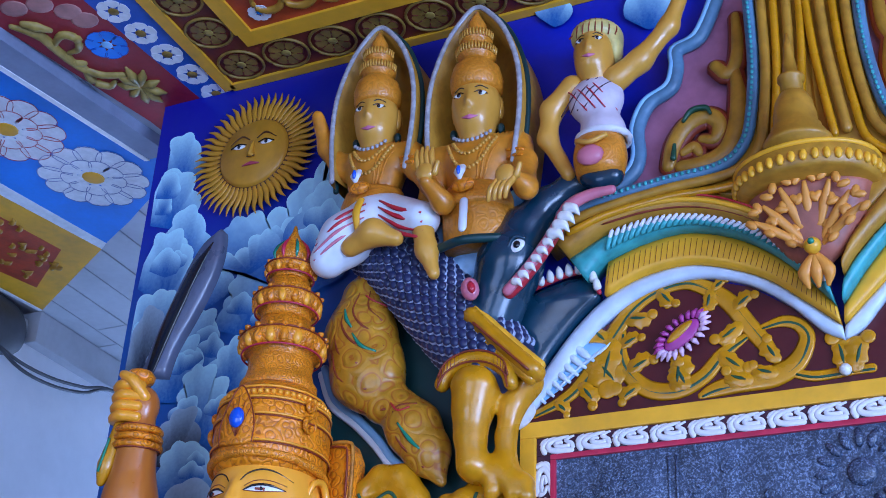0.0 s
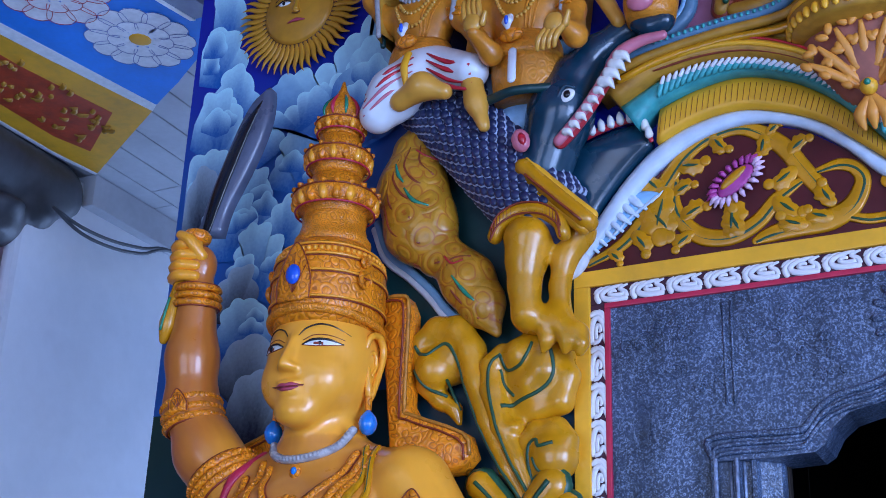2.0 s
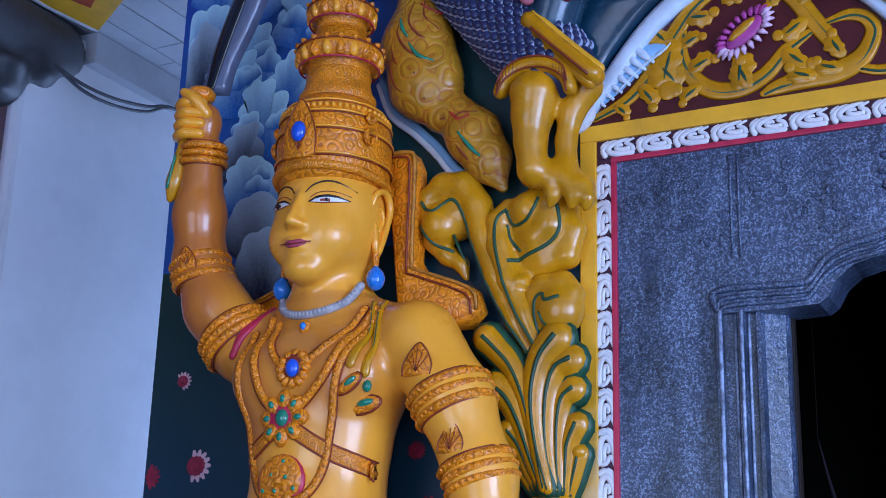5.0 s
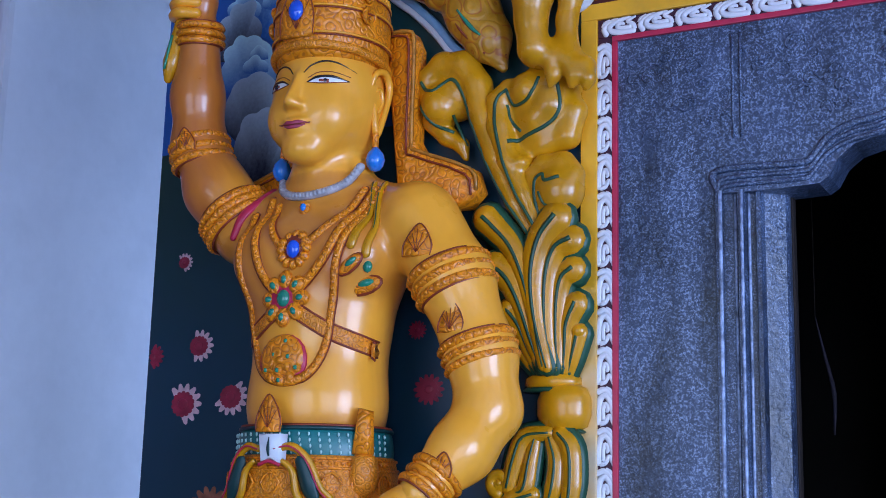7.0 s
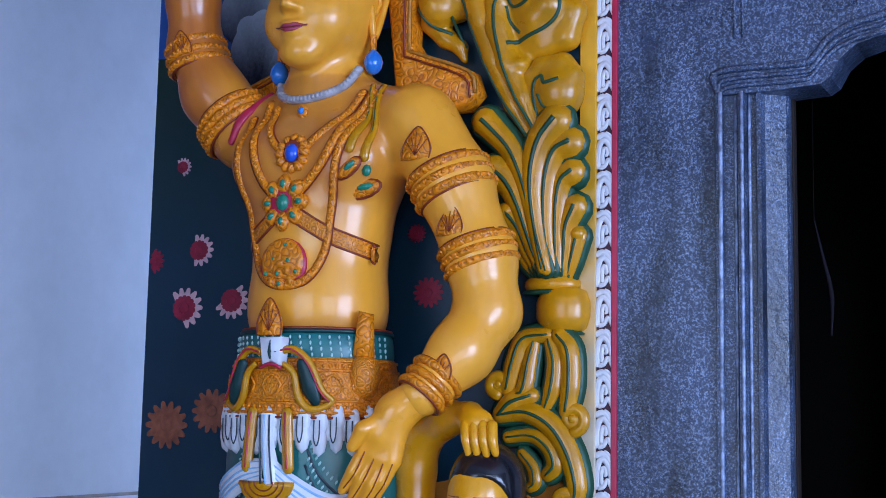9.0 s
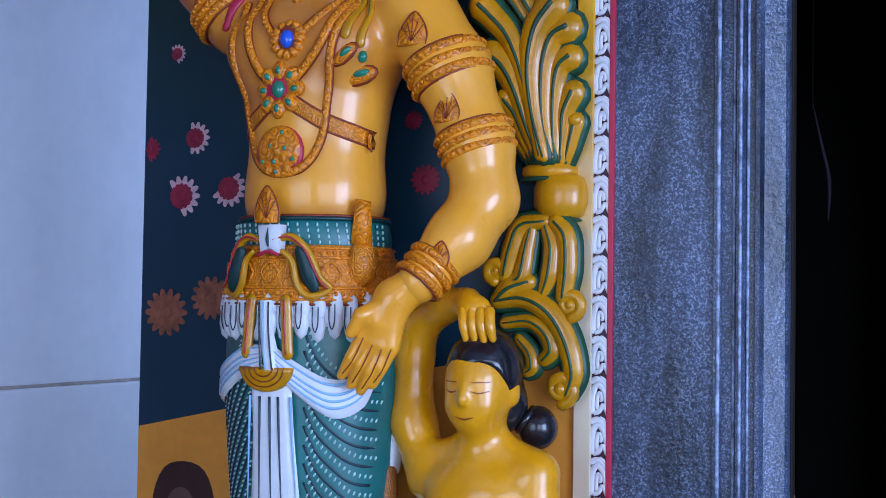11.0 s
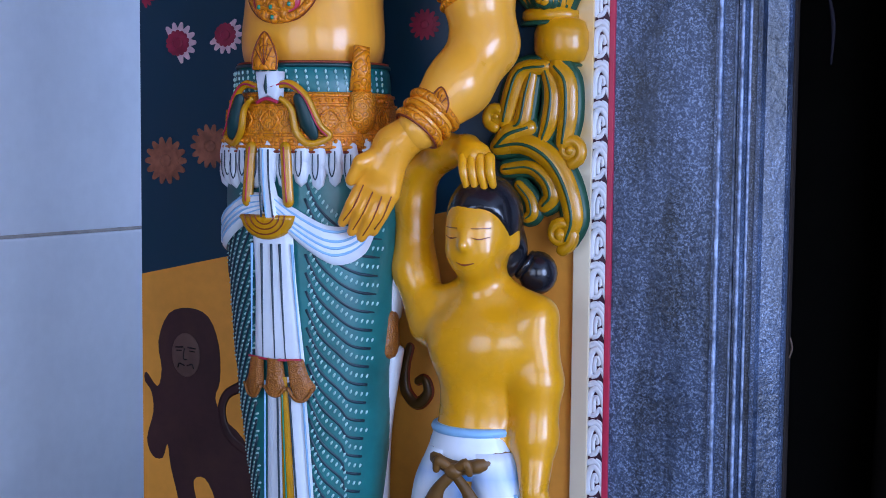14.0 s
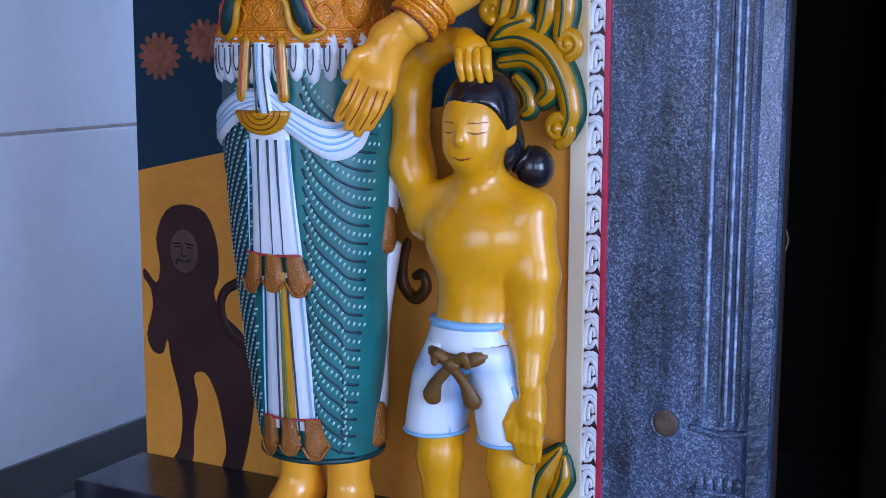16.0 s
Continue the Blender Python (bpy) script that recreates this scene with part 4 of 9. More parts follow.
    for u, mat in ((-0.011, low), (-0.002, PALE_BLUE), (0.010, low)):
        b.tube(cloth.lay([(ax + u, 1.545), (ax + u + 0.003, 1.49), (ax + u * 1.2 + 0.010, 1.42)], 0.025), 0.0018, mat, 5)
    for u in (-0.040, 0.044):
        b.tube(cloth.lay([(ax + u * 0.9, 1.55), (ax + u, 1.50), (ax + u * 1.1, 1.448)], 0.016), 0.0125, LEAF, 7, 0.5)
        b.tube(cloth.lay([(ax + u * 0.9, 1.55), (ax + u, 1.50), (ax + u * 1.1, 1.448)], 0.022), 0.0018, RED, 5)
    y = cloth.y(ax, 1.405) - 0.024
    half = [(ax + 0.004 + 0.058 * math.cos(a), 1.424 + 0.046 * math.sin(a)) for a in np.linspace(math.pi, 2 * math.pi, 14)]
    b.plate(half, y, 0.02, LEAF, 0.005)
    for r in (0.045, 0.033, 0.021):
        b.tube([(ax + 0.004 + r * math.cos(a), y - 0.001, 1.424 + r * 0.8 * math.sin(a)) for a in np.linspace(math.pi, 2 * math.pi, 9)], 0.0013, GOLD_LINE, 4)
    # scalloped white fringe under the belt
    b.loft([(1.560, ax, -0.165, 0.172, 0.142), (1.53, ax, -0.165, 0.176, 0.146), (1.500, ax, -0.165, 0.178, 0.148)], WHITE, 48, 3)
    for i in range(17):
        a = math.pi + math.pi * (i + 0.5) / 17
        x, yy = ax + 0.176 * math.cos(a), -0.165 + 0.146 * math.sin(a)
        d = (0.0175, 0.011, 0.032)
        lz = 1.508 - 0.006 * (i % 2)
        b.ball((x, yy, lz), d, WHITE, 9)
        b.ball((x, yy, lz + 0.030), (0.0185, 0.010, 0.032), WHITE, 8)
        b.tube([(x - 0.006, yy - 0.010, lz + 0.035), (x - 0.006, yy - 0.0105, lz + 0.004), (x, yy - 0.010, lz - 0.012), (x + 0.006, yy - 0.0105, lz + 0.004), (x + 0.006, yy - 0.010, lz + 0.035)], 0.0013, low, 4)
    # belt
    b.loft([(1.645, ax, -0.165, 0.156, 0.134), (1.665, ax, -0.165, 0.158, 0.136), (1.692, ax, -0.165, 0.154, 0.133), (1.700, ax, -0.165, 0.149, 0.128)], TEAL, 48, 3)
    b.tube([(ax + 0.153 * math.cos(a), -0.165 + 0.132 * math.sin(a), 1.702) for a in np.linspace(0, 2 * math.pi, 24, endpoint=False)], 0.004, TEAL_DARK, 6, closed=True, samples=2)
    for i in range(26):
        a = math.pi * (1 + (i + 0.5) / 26)
        for j in range(4):
            b.ball((ax + 0.159 * math.cos(a + j * 0.012), -0.165 + 0.137 * math.sin(a + j * 0.012), 1.690 - 0.011 * j), (0.0028, 0.002, 0.0042), mint, 6)
    b.loft([(1.542, ax, -0.165, 0.178, 0.148), (1.555, ax, -0.165, 0.182, 0.153), (1.60, ax, -0.165, 0.172, 0.147), (1.640, ax, -0.165, 0.163, 0.141), (1.652, ax, -0.165, 0.158, 0.136)], CARVED_FINE, 48, 4)
    for z, w, d in ((1.550, 0.183, 0.154), (1.572, 0.1795, 0.152), (1.628, 0.1675, 0.1445), (1.646, 0.163, 0.141)):
        b.tube([(ax + w * math.cos(a), -0.165 + d * math.sin(a), z) for a in np.linspace(0, 2 * math.pi, 24, endpoint=False)], 0.0030, CARVED, 6, closed=True, samples=2)
    for i in range(40):
        a = math.pi * (1 + (i + 0.5) / 40)
        for z, w in ((1.561, 0.183), (1.637, 0.167)):
            b.ball((ax + w * math.cos(a), -0.165 + w * 0.845 * math.sin(a), z), 0.0045, CARVED, 6)
    for i in range(9):
        a = math.pi * (1 + (i + 0.5) / 9)
        p = np.array((ax + 0.174 * math.cos(a), -0.165 + 0.149 * math.sin(a), 1.60))
        t = np.array((-0.174 * math.sin(a), 0.149 * math.cos(a), 0)) * 0.12
        b.tube([tuple(p + t), tuple(p + (0, 0, 0.02)), tuple(p - t), tuple(p - (0, 0, 0.02))], 0.0024, CARVED, 5, closed=True, samples=2)
    for z, w, d in ((1.7075, 0.151, 0.130), (1.541, 0.181, 0.151)):
        b.tube([(ax + w * math.cos(a), -0.165 + d * math.sin(a), z) for a in np.linspace(0, 2 * math.pi, 24, endpoint=False)], 0.0026, GOLD_LINE, 6, closed=True, samples=2)
    # two hooped loops and the standing leaf of the buckle
    belt = lambda x, z, o=0.0: (ax + x, -0.165 - 0.150 * math.sqrt(max(1 - (x / 0.182) ** 2, 0.02)) - o, z)
    for s in (-1, 1):
        pts = [(0.018, 1.660), (0.050, 1.665), (0.080, 1.640), (0.102, 1.590), (0.118, 1.570), (0.085, 1.556), (0.062, 1.578), (0.052, 1.620), (0.030, 1.640)]
        b.tube([belt(s * x, z, 0.010) for x, z in pts], [0.006, 0.008, 0.008, 0.008, 0.006, 0.007, 0.008, 0.007, 0.005], LEAF, 8, 0.8)
        b.tube([belt(s * x, z, 0.010) for x, z in [(0.066, 1.640), (0.082, 1.595), (0.092, 1.572)]], [0.012, 0.018, 0.012], TEAL_DARK, 8, 0.4)
        b.tube([belt(s * x, z, 0.019) for x, z in pts[:5]], 0.0018, RED, 4)
    b.plate([(-1.448, 1.688), (-1.397, 1.688), (-1.400, 1.635), (-1.421, 1.643), (-1.441, 1.635)], -0.334, 0.024, WHITE, 0.004)
    b.tube([(-1.422, -0.3345, 1.682), (-1.422, -0.3365, 1.661), (-1.421, -0.3345, 1.647)], [0.001, 0.004, 0.002], TEAL_DARK, 6, 0.5)
    b.tube([(-1.444, -0.333, 1.631), (-1.421, -0.335, 1.638), (-1.397, -0.333, 1.631)], 0.0035, RED, 6)
    crest(b, (ax - 0.008, -0.318, 1.692), 0.052, 0.070, CARVED, GOLD_LINE)
    b.lathe([(0.010, 1.575), (0.024, 1.59), (0.030, 1.62), (0.024, 1.648), (0.016, 1.655)], ax + 0.150, -0.23, CARVED_FINE, 16)
    b.plate([(ax + 0.128, 1.655), (ax + 0.168, 1.655), (ax + 0.164, 1.735), (ax + 0.140, 1.740)], -0.245, 0.02, CARVED, 0.005)
    # ankles and feet
    for x, dx in ((ax - 0.03, -0.008), (ax + 0.085, 0.008)):
        k = Clay()
        k.limb([(x, -0.165, 0.78), (x, -0.165, 0.665)], [0.048, 0.042], 0.01)
        k.limb([(x, -0.15, 0.640), (x + dx, -0.19, 0.630)], [0.045, 0.040], 0.02)
        k.lump((x + dx, -0.205, 0.618), (0.042, 0.050, 0.022), 0.02)
        vv, ff = k.mesh(0.008)
        b.add(vv, ff, SKIN)
    # airbrushed tan chest and russet chain edges; the sword arm's brown includes painted shade
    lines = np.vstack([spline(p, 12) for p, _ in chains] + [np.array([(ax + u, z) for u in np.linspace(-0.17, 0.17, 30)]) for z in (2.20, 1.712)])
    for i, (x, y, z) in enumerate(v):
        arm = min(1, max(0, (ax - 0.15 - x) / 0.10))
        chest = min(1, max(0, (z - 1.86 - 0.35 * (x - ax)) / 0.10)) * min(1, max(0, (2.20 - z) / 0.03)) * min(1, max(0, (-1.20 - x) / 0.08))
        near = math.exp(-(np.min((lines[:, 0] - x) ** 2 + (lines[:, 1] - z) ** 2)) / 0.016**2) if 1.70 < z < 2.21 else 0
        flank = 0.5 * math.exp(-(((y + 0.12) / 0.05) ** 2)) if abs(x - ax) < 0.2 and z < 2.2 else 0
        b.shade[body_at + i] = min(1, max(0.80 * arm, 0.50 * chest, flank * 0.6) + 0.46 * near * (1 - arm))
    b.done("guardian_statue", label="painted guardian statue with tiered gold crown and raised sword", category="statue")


guardian()

# ---------------------------------------------------------------- stone doorway
def granite():
    m = material("dark_granite", (0.013, 0.022, 0.044), 0.36, 0.85, 9, 0.85, (0.007, 0.010, 0.018), 1.0, 70, coat=0.1)
    n, l = m.node_tree.nodes, m.node_tree.links
    b = n["Principled BSDF"]
    old = b.inputs["Base Color"].links[0].from_socket
    co, speck = n.new("ShaderNodeTexCoord"), n.new("ShaderNodeTexNoise")
    speck.inputs["Scale"].default_value, speck.inputs["Detail"].default_value, speck.inputs["Roughness"].default_value = 270, 4, 0.75
    l.new(co.outputs["Object"], speck.inputs["Vector"])
    cut = n.new("ShaderNodeMapRange")
    cut.inputs["From Min"].default_value, cut.inputs["From Max"].default_value = 0.49, 0.66
    l.new(speck.outputs["Fac"], cut.inputs["Value"])
    mix = n.new("ShaderNodeMix")
    mix.data_type = "RGBA"
    # rubbed pale streaks that slant down the stone
    turn, rub, rub_cut, much = n.new("ShaderNodeMapping"), n.new("ShaderNodeTexNoise"), n.new("ShaderNodeMapRange"), n.new("ShaderNodeMath")
    turn.inputs["Rotation"].default_value, turn.inputs["Scale"].default_value = (0, radians(32), 0), (9, 4, 2.0)
    rub.inputs["Scale"].default_value, rub.inputs["Detail"].default_value, rub.inputs["Roughness"].default_value = 1.0, 7, 0.65
    rub_cut.inputs["From Min"].default_value, rub_cut.inputs["From Max"].default_value = 0.34, 0.68
    rub_cut.inputs["To Min"].default_value, rub_cut.inputs["To Max"].default_value = 0.0, 1.7
    much.operation, much.use_clamp = "MULTIPLY", True
    l.new(co.outputs["Object"], turn.inputs["Vector"])
    l.new(turn.outputs[0], rub.inputs["Vector"])
    l.new(rub.outputs["Fac"], rub_cut.inputs["Value"])
    l.new(cut.outputs[0], much.inputs[0])
    l.new(rub_cut.outputs[0], much.inputs[1])
    l.new(much.outputs[0], mix.inputs["Factor"])
    # the stone's blue sheen, painted into the colour along the broad streaks
    sheen, wide = n.new("ShaderNodeMix"), n.new("ShaderNodeMapRange")
    sheen.data_type = "RGBA"
    wide.inputs["From Min"].default_value, wide.inputs["From Max"].default_value, wide.inputs["To Max"].default_value = 0.42, 0.74, 0.75
    l.new(rub.outputs["Fac"], wide.inputs["Value"])
    l.new(wide.outputs[0], sheen.inputs["Factor"])
    l.new(old, sheen.inputs["A"])
    sheen.inputs["B"].default_value = (0.075, 0.115, 0.21, 1)
    l.new(sheen.outputs["Result"], mix.inputs["A"])
    mix.inputs["B"].default_value = (0.27, 0.36, 0.54, 1)
    l.new(mix.outputs["Result"], b.inputs["Base Color"])
    return m


GRANITE = granite()


def doorway():
    door = empty("stone_doorway", "carved dark granite doorway with an arched lintel", "doorway", kind="structure")
    inner = -0.556
    rubbed = material("rubbed_granite_edge", (0.26, 0.33, 0.48), 0.36, 0.7, 30, 0.75, (0.035, 0.05, 0.09), 0.8, 120)
    prof = [(JAMB, 0.075), (JAMB, -0.002), (-0.678, -0.002), (-0.675, -0.010), (-0.668, -0.010), (-0.664, 0.008), (-0.640, 0.012), (-0.636, -0.001), (-0.626, -0.001), (-0.622, 0.016), (-0.608, 0.020), (-0.604, 0.008), (-0.596, 0.008), (-0.592, 0.024), (inner - 0.004, 0.050), (inner, 0.058), (inner, 0.075)]
    for s in (1, -1):
        b = Build()
        fix = lambda x: x if s == 1 else 2 * AXIS - x
        rings = [[(fix(x), y, z) for x, y in prof] for z in (0.86, 1.2, 1.6, 2.146)]
        b.rings(rings, GRANITE, smooth=False)
        flat = [(x, max(y, -0.002) if x < -0.60 else y) for x, y in prof]
        flat = [(x, -0.002 if -0.68 < x < -0.60 else y) for x, y in flat]
        b.rings([[(fix(x), y, z) for x, y in flat] for z in (0.0, 0.4, 0.8, 0.83)], GRANITE, smooth=False)
        b.rings([[(fix(x), y, z) for x, y in pr] for z, pr in ((0.83, flat), (0.86, prof))], GRANITE, smooth=False, caps=False)
        # edges of the mouldings, rubbed pale by passing shoulders
        for x, y, r in ((-0.667, -0.008, 0.0042), (-0.643, 0.010, 0.0030), (-0.629, -0.002, 0.0036), (-0.619, 0.015, 0.0030)):
            b.tube([(fix(x), y, 0.85), (fix(x), y, 1.5), (fix(x), y, 2.15)], r, rubbed, 6, 0.8)
        # carved lotus foot of the mouldings
        for i in range(5):
            b.ball((fix(-0.672 + 0.018 * i), -0.004, 0.735), (0.010, 0.006, 0.016), GRANITE, 8)
        b.tube([(fix(-0.690), -0.004, 0.716), (fix(-0.590), -0.004, 0.716)], 0.006, GRANITE, 6)
        b.tube([(fix(-0.690), -0.004, 0.838), (fix(-0.640), -0.008, 0.832), (fix(-0.590), -0.004, 0.838)], 0.007, GRANITE, 6)
        b.done("jamb", door)
    b = Build()
    half = [(inner, 2.146), (-0.487, 2.149), (-0.470, 2.160), (-0.452, 2.192), (-0.425, 2.214), (-0.390, 2.224), (-0.350, 2.232), (-0.315, 2.250), (AXIS, 2.275)]
    low = half + [(2 * AXIS - x, z) for x, z in half[:-1]][::-1]
    b.plate([(JAMB, 2.474), (JAMB, 2.146)] + low + [(R_JAMB, 2.146), (R_JAMB, 2.474)], -0.002, 0.10, GRANITE)
    # mouldings that turn over the capital, and faint carved tendrils
    for d in (0.0, 0.016, 0.030):
        for s in (1, -1):
            pts = [(-0.672, 2.15), (-0.672 + d, 2.19 - d), (-0.52, 2.19 - d), (-0.497, 2.200 - d), (-0.470, 2.232 - d), (-0.430, 2.252 - d), (-0.38, 2.262 - d), (-0.33, 2.282 - d), (AXIS, 2.31 - d)]
            b.tube([(x if s == 1 else 2 * AXIS - x, -0.003, z) for x, z in pts], 0.005 if d else 0.007, GRANITE, 6, 0.8)
    for x in (-0.640, -0.625):
        b.tube([(x, -0.003, 2.455), (x, -0.003, 2.25)], 0.003, GRANITE, 5, 0.8)
    random.seed(5)
    for i in range(30):
        x, z, r = random.uniform(-0.85, -0.42), random.uniform(2.27, 2.43), random.uniform(0.012, 0.024)
        k = random.choice((-1, 1))
        b.tube([(x + k * r * math.cos(t) * (1 - t / 8), -0.0025, z + r * math.sin(t) * (1 - t / 8)) for t in np.linspace(0, 6, 9)], 0.0022, GRANITE, 5, 0.7, samples=2)
    # lotus boss over the middle
    for i in range(16):
        a = 2 * math.pi * i / 16
        b.ball((AXIS + 0.065 * math.cos(a), -0.003, 2.385 + 0.065 * math.sin(a)), (0.020, 0.006, 0.009), GRANITE, 8, math.degrees(a))
    b.ball((AXIS, -0.003, 2.385), (0.028, 0.010, 0.028), GRANITE, 12)
    b.done("lintel", door)
    b = Build()
    rust = material("rusty_plug", (0.10, 0.06, 0.04), 0.6, 0.4, 60, bump=0.4)
    b.ball((-0.741, -0.002, 0.839), (0.027, 0.008, 0.027), rust, 16)
    b.tube([(-0.741 + 0.028 * math.cos(a), -0.004, 0.839 + 0.028 * math.sin(a)) for a in np.linspace(0, 2 * math.pi, 14, endpoint=False)], 0.003, GRANITE, 5, closed=True, samples=2)
    b.done("plug", door, "round rusty plug in the stone")
    # door leaf hinge; hangings inside the room, coloured near black for its darkness
    b = Build()
    brown = material("darkened_brown_curtain", (0.012, 0.005, 0.003), 0.8, 0.3, 6)
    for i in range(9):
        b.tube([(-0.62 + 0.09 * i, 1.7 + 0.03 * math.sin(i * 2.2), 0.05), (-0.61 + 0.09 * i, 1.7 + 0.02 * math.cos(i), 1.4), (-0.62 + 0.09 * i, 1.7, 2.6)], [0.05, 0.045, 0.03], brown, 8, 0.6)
    b.done("curtain", label="brown curtain hanging in the shrine, coloured near black for its darkness", category="curtain")
    b = Build()
    lilac = material("darkened_lilac_cloth", (0.025, 0.019, 0.034), 0.8, 0.2, 8)
    b.tube([(-0.63, 0.60, 2.00), (-0.615, 0.61, 1.92), (-0.598, 0.62, 1.83), (-0.600, 0.62, 1.74)], [0.001, 0.003, 0.005, 0.002], lilac, 8, 0.5)
    b.tube([(-0.63, 0.60, 1.995), (-0.63, 0.60, 2.6), (-0.63, 0.60, 3.2)], 0.001, brown, 5)
    b.done("offering_cloth", label="lilac strip of cloth hanging inside the doorway, darkened like the room", category="cloth")
    b = Build()
    b.box((inner - 0.03, 0.078, 0.0), (inner + 0.004, 0.10, 2.15), brown, 0.003)
    b.tube([(inner + 0.004, 0.088, 1.17), (inner + 0.009, 0.088, 1.19), (inner + 0.004, 0.088, 1.21)], 0.002, rust, 6)
    b.done("door_post", label="dark timber door post with a small iron staple", category="door post", kind="structure")


doorway()

# ---------------------------------------------------------------- painted border round the doorway


def worn_band():
    """Yellow paint that has rubbed down to its cream undercoat on the lower jamb."""
    m = material("worn_yellow_band", (0.84, 0.41, 0.02), 0.42, 0.12, 8, 0.25, (0.30, 0.17, 0.05), 0.12, 50)
    n, l = m.node_tree.nodes, m.node_tree.links
    p = n["Principled BSDF"]
    old = p.inputs["Base Color"].links[0].from_socket
    co, sep, wear, add, cut, mix = (n.new("ShaderNode" + k) for k in ("TexCoord", "SeparateXYZ", "TexNoise", "Math", "MapRange", "Mix"))
    wear.inputs["Scale"].default_value, wear.inputs["Detail"].default_value = 9, 6
    add.operation, add.inputs[1].default_value = "MULTIPLY_ADD", 0.9
    cut.inputs["From Min"].default_value, cut.inputs["From Max"].default_value = 2.42, 2.02
    mix.data_type = "RGBA"
    mix.inputs["B"].default_value = (0.72, 0.60, 0.42, 1)
    l.new(co.outputs["Object"], sep.inputs[0])
    l.new(co.outputs["Object"], wear.inputs["Vector"])
    l.new(wear.outputs["Fac"], add.inputs[0])
    l.new(sep.outputs["Z"], add.inputs[2])
    l.new(add.outputs[0], cut.inputs["Value"])
    l.new(cut.outputs[0], mix.inputs["Factor"])
    l.new(old, mix.inputs["A"])
    l.new(mix.outputs["Result"], p.inputs["Base Color"])
    return m


def door_border():
    worn = worn_band()
    bd = empty("door_border", "yellow, plum and white painted border round the doorway", "border", kind="structure")
    x0, x1, x2, x3 = -0.942, -0.908, -0.878, JAMB
    z1, z2, z3 = 2.556, 2.522, 2.484
    m = lambda x: 2 * AXIS - x
    frames = ((worn, x0, x1, z1, z2, 0.012, "yellow_band"), (PURPLE, x1, x2, z2, z3, 0.006, "plum_band"), (RED, x2, x3 + 0.001, z3, 2.473, 0.009, "red_line"))
    for mat, a, c, zt, zb, out, name in frames:
        for s in (0, 1):
            b = Build()
            xs = (a, c) if s == 0 else (m(c), m(a))
            b.box((xs[0], -out, 0.0), (xs[1], 0.003, zb), mat, 0.002)
            b.done(name, bd)
        b = Build()
        b.box((a, -out, zb), (m(a), 0.003, zt), mat, 0.002)
        b.done(name, bd)
    b = Build()
    w, h = 0.030, 0.0755
    # an arch with a coil inside it, standing on two slanting strokes
    for line, r in (
        ([(-0.44, -0.40), (-0.43, -0.05), (-0.30, 0.20), (0.02, 0.27), (0.30, 0.14), (0.46, -0.10), (0.54, -0.30)], [0.0050, 0.0056, 0.0054, 0.0050, 0.0046, 0.0036, 0.0020]),
        ([(-0.10, -0.34), (-0.14, -0.10), (-0.02, 0.06), (0.16, 0.02), (0.18, -0.10), (0.05, -0.12)], [0.0036, 0.0040, 0.0038, 0.0034, 0.0030, 0.0018]),
        ([(-0.34, -0.43), (0.02, -0.38), (0.26, -0.22), (0.40, -0.30), (0.54, -0.46)], [0.0040, 0.0040, 0.0034, 0.0030, 0.0018]),
        ([(-0.46, 0.36), (-0.10, 0.42), (0.24, 0.34), (0.46, 0.18), (0.54, 0.04)], [0.0052, 0.0050, 0.0040, 0.0030, 0.0016]),
        ([(0.06, 0.47), (0.34, 0.40), (0.54, 0.26)], [0.0030, 0.0032, 0.0016]),
    ):
        b.tube([(w * p, 0, h * q) for p, q in line], [1.22 * q for q in r], BORDER_WHITE, 7, 0.4, samples=4)
    first = b.done("wave_motif", bd)
    places = [((x1 + x2) / 2, 2.435 - h * i, 0) for i in range(25)]
    places += [(x1 + 0.045 + h * i, (z2 + z3) / 2, -90) for i in range(16)]
    places += [(m((x1 + x2) / 2), 2.435 - h * i, 180) for i in range(14)]
    for i, (x, z, turn) in enumerate(places):
        ob = first if i == 0 else new("wave_motif", first.data)
        ob.parent = bd
        ob.matrix_basis = pose(x, -0.0065, z, 0, turn, 0)


door_border()

# ---------------------------------------------------------------- the mural
CLOUD = fading("painted_cloud", (0.010, 0.115, 0.40), (0.50, 0.84, 0.92))
CLOUD_DARK = fading("painted_cloud_shade", (0.004, 0.010, 0.03), (0.38, 0.52, 0.62))
GROUND = fading("deep_teal_fade", (0.005, 0.036, 0.064), (0.010, 0.042, 0.014))
PANEL_X = -0.942
PX = 0.00108


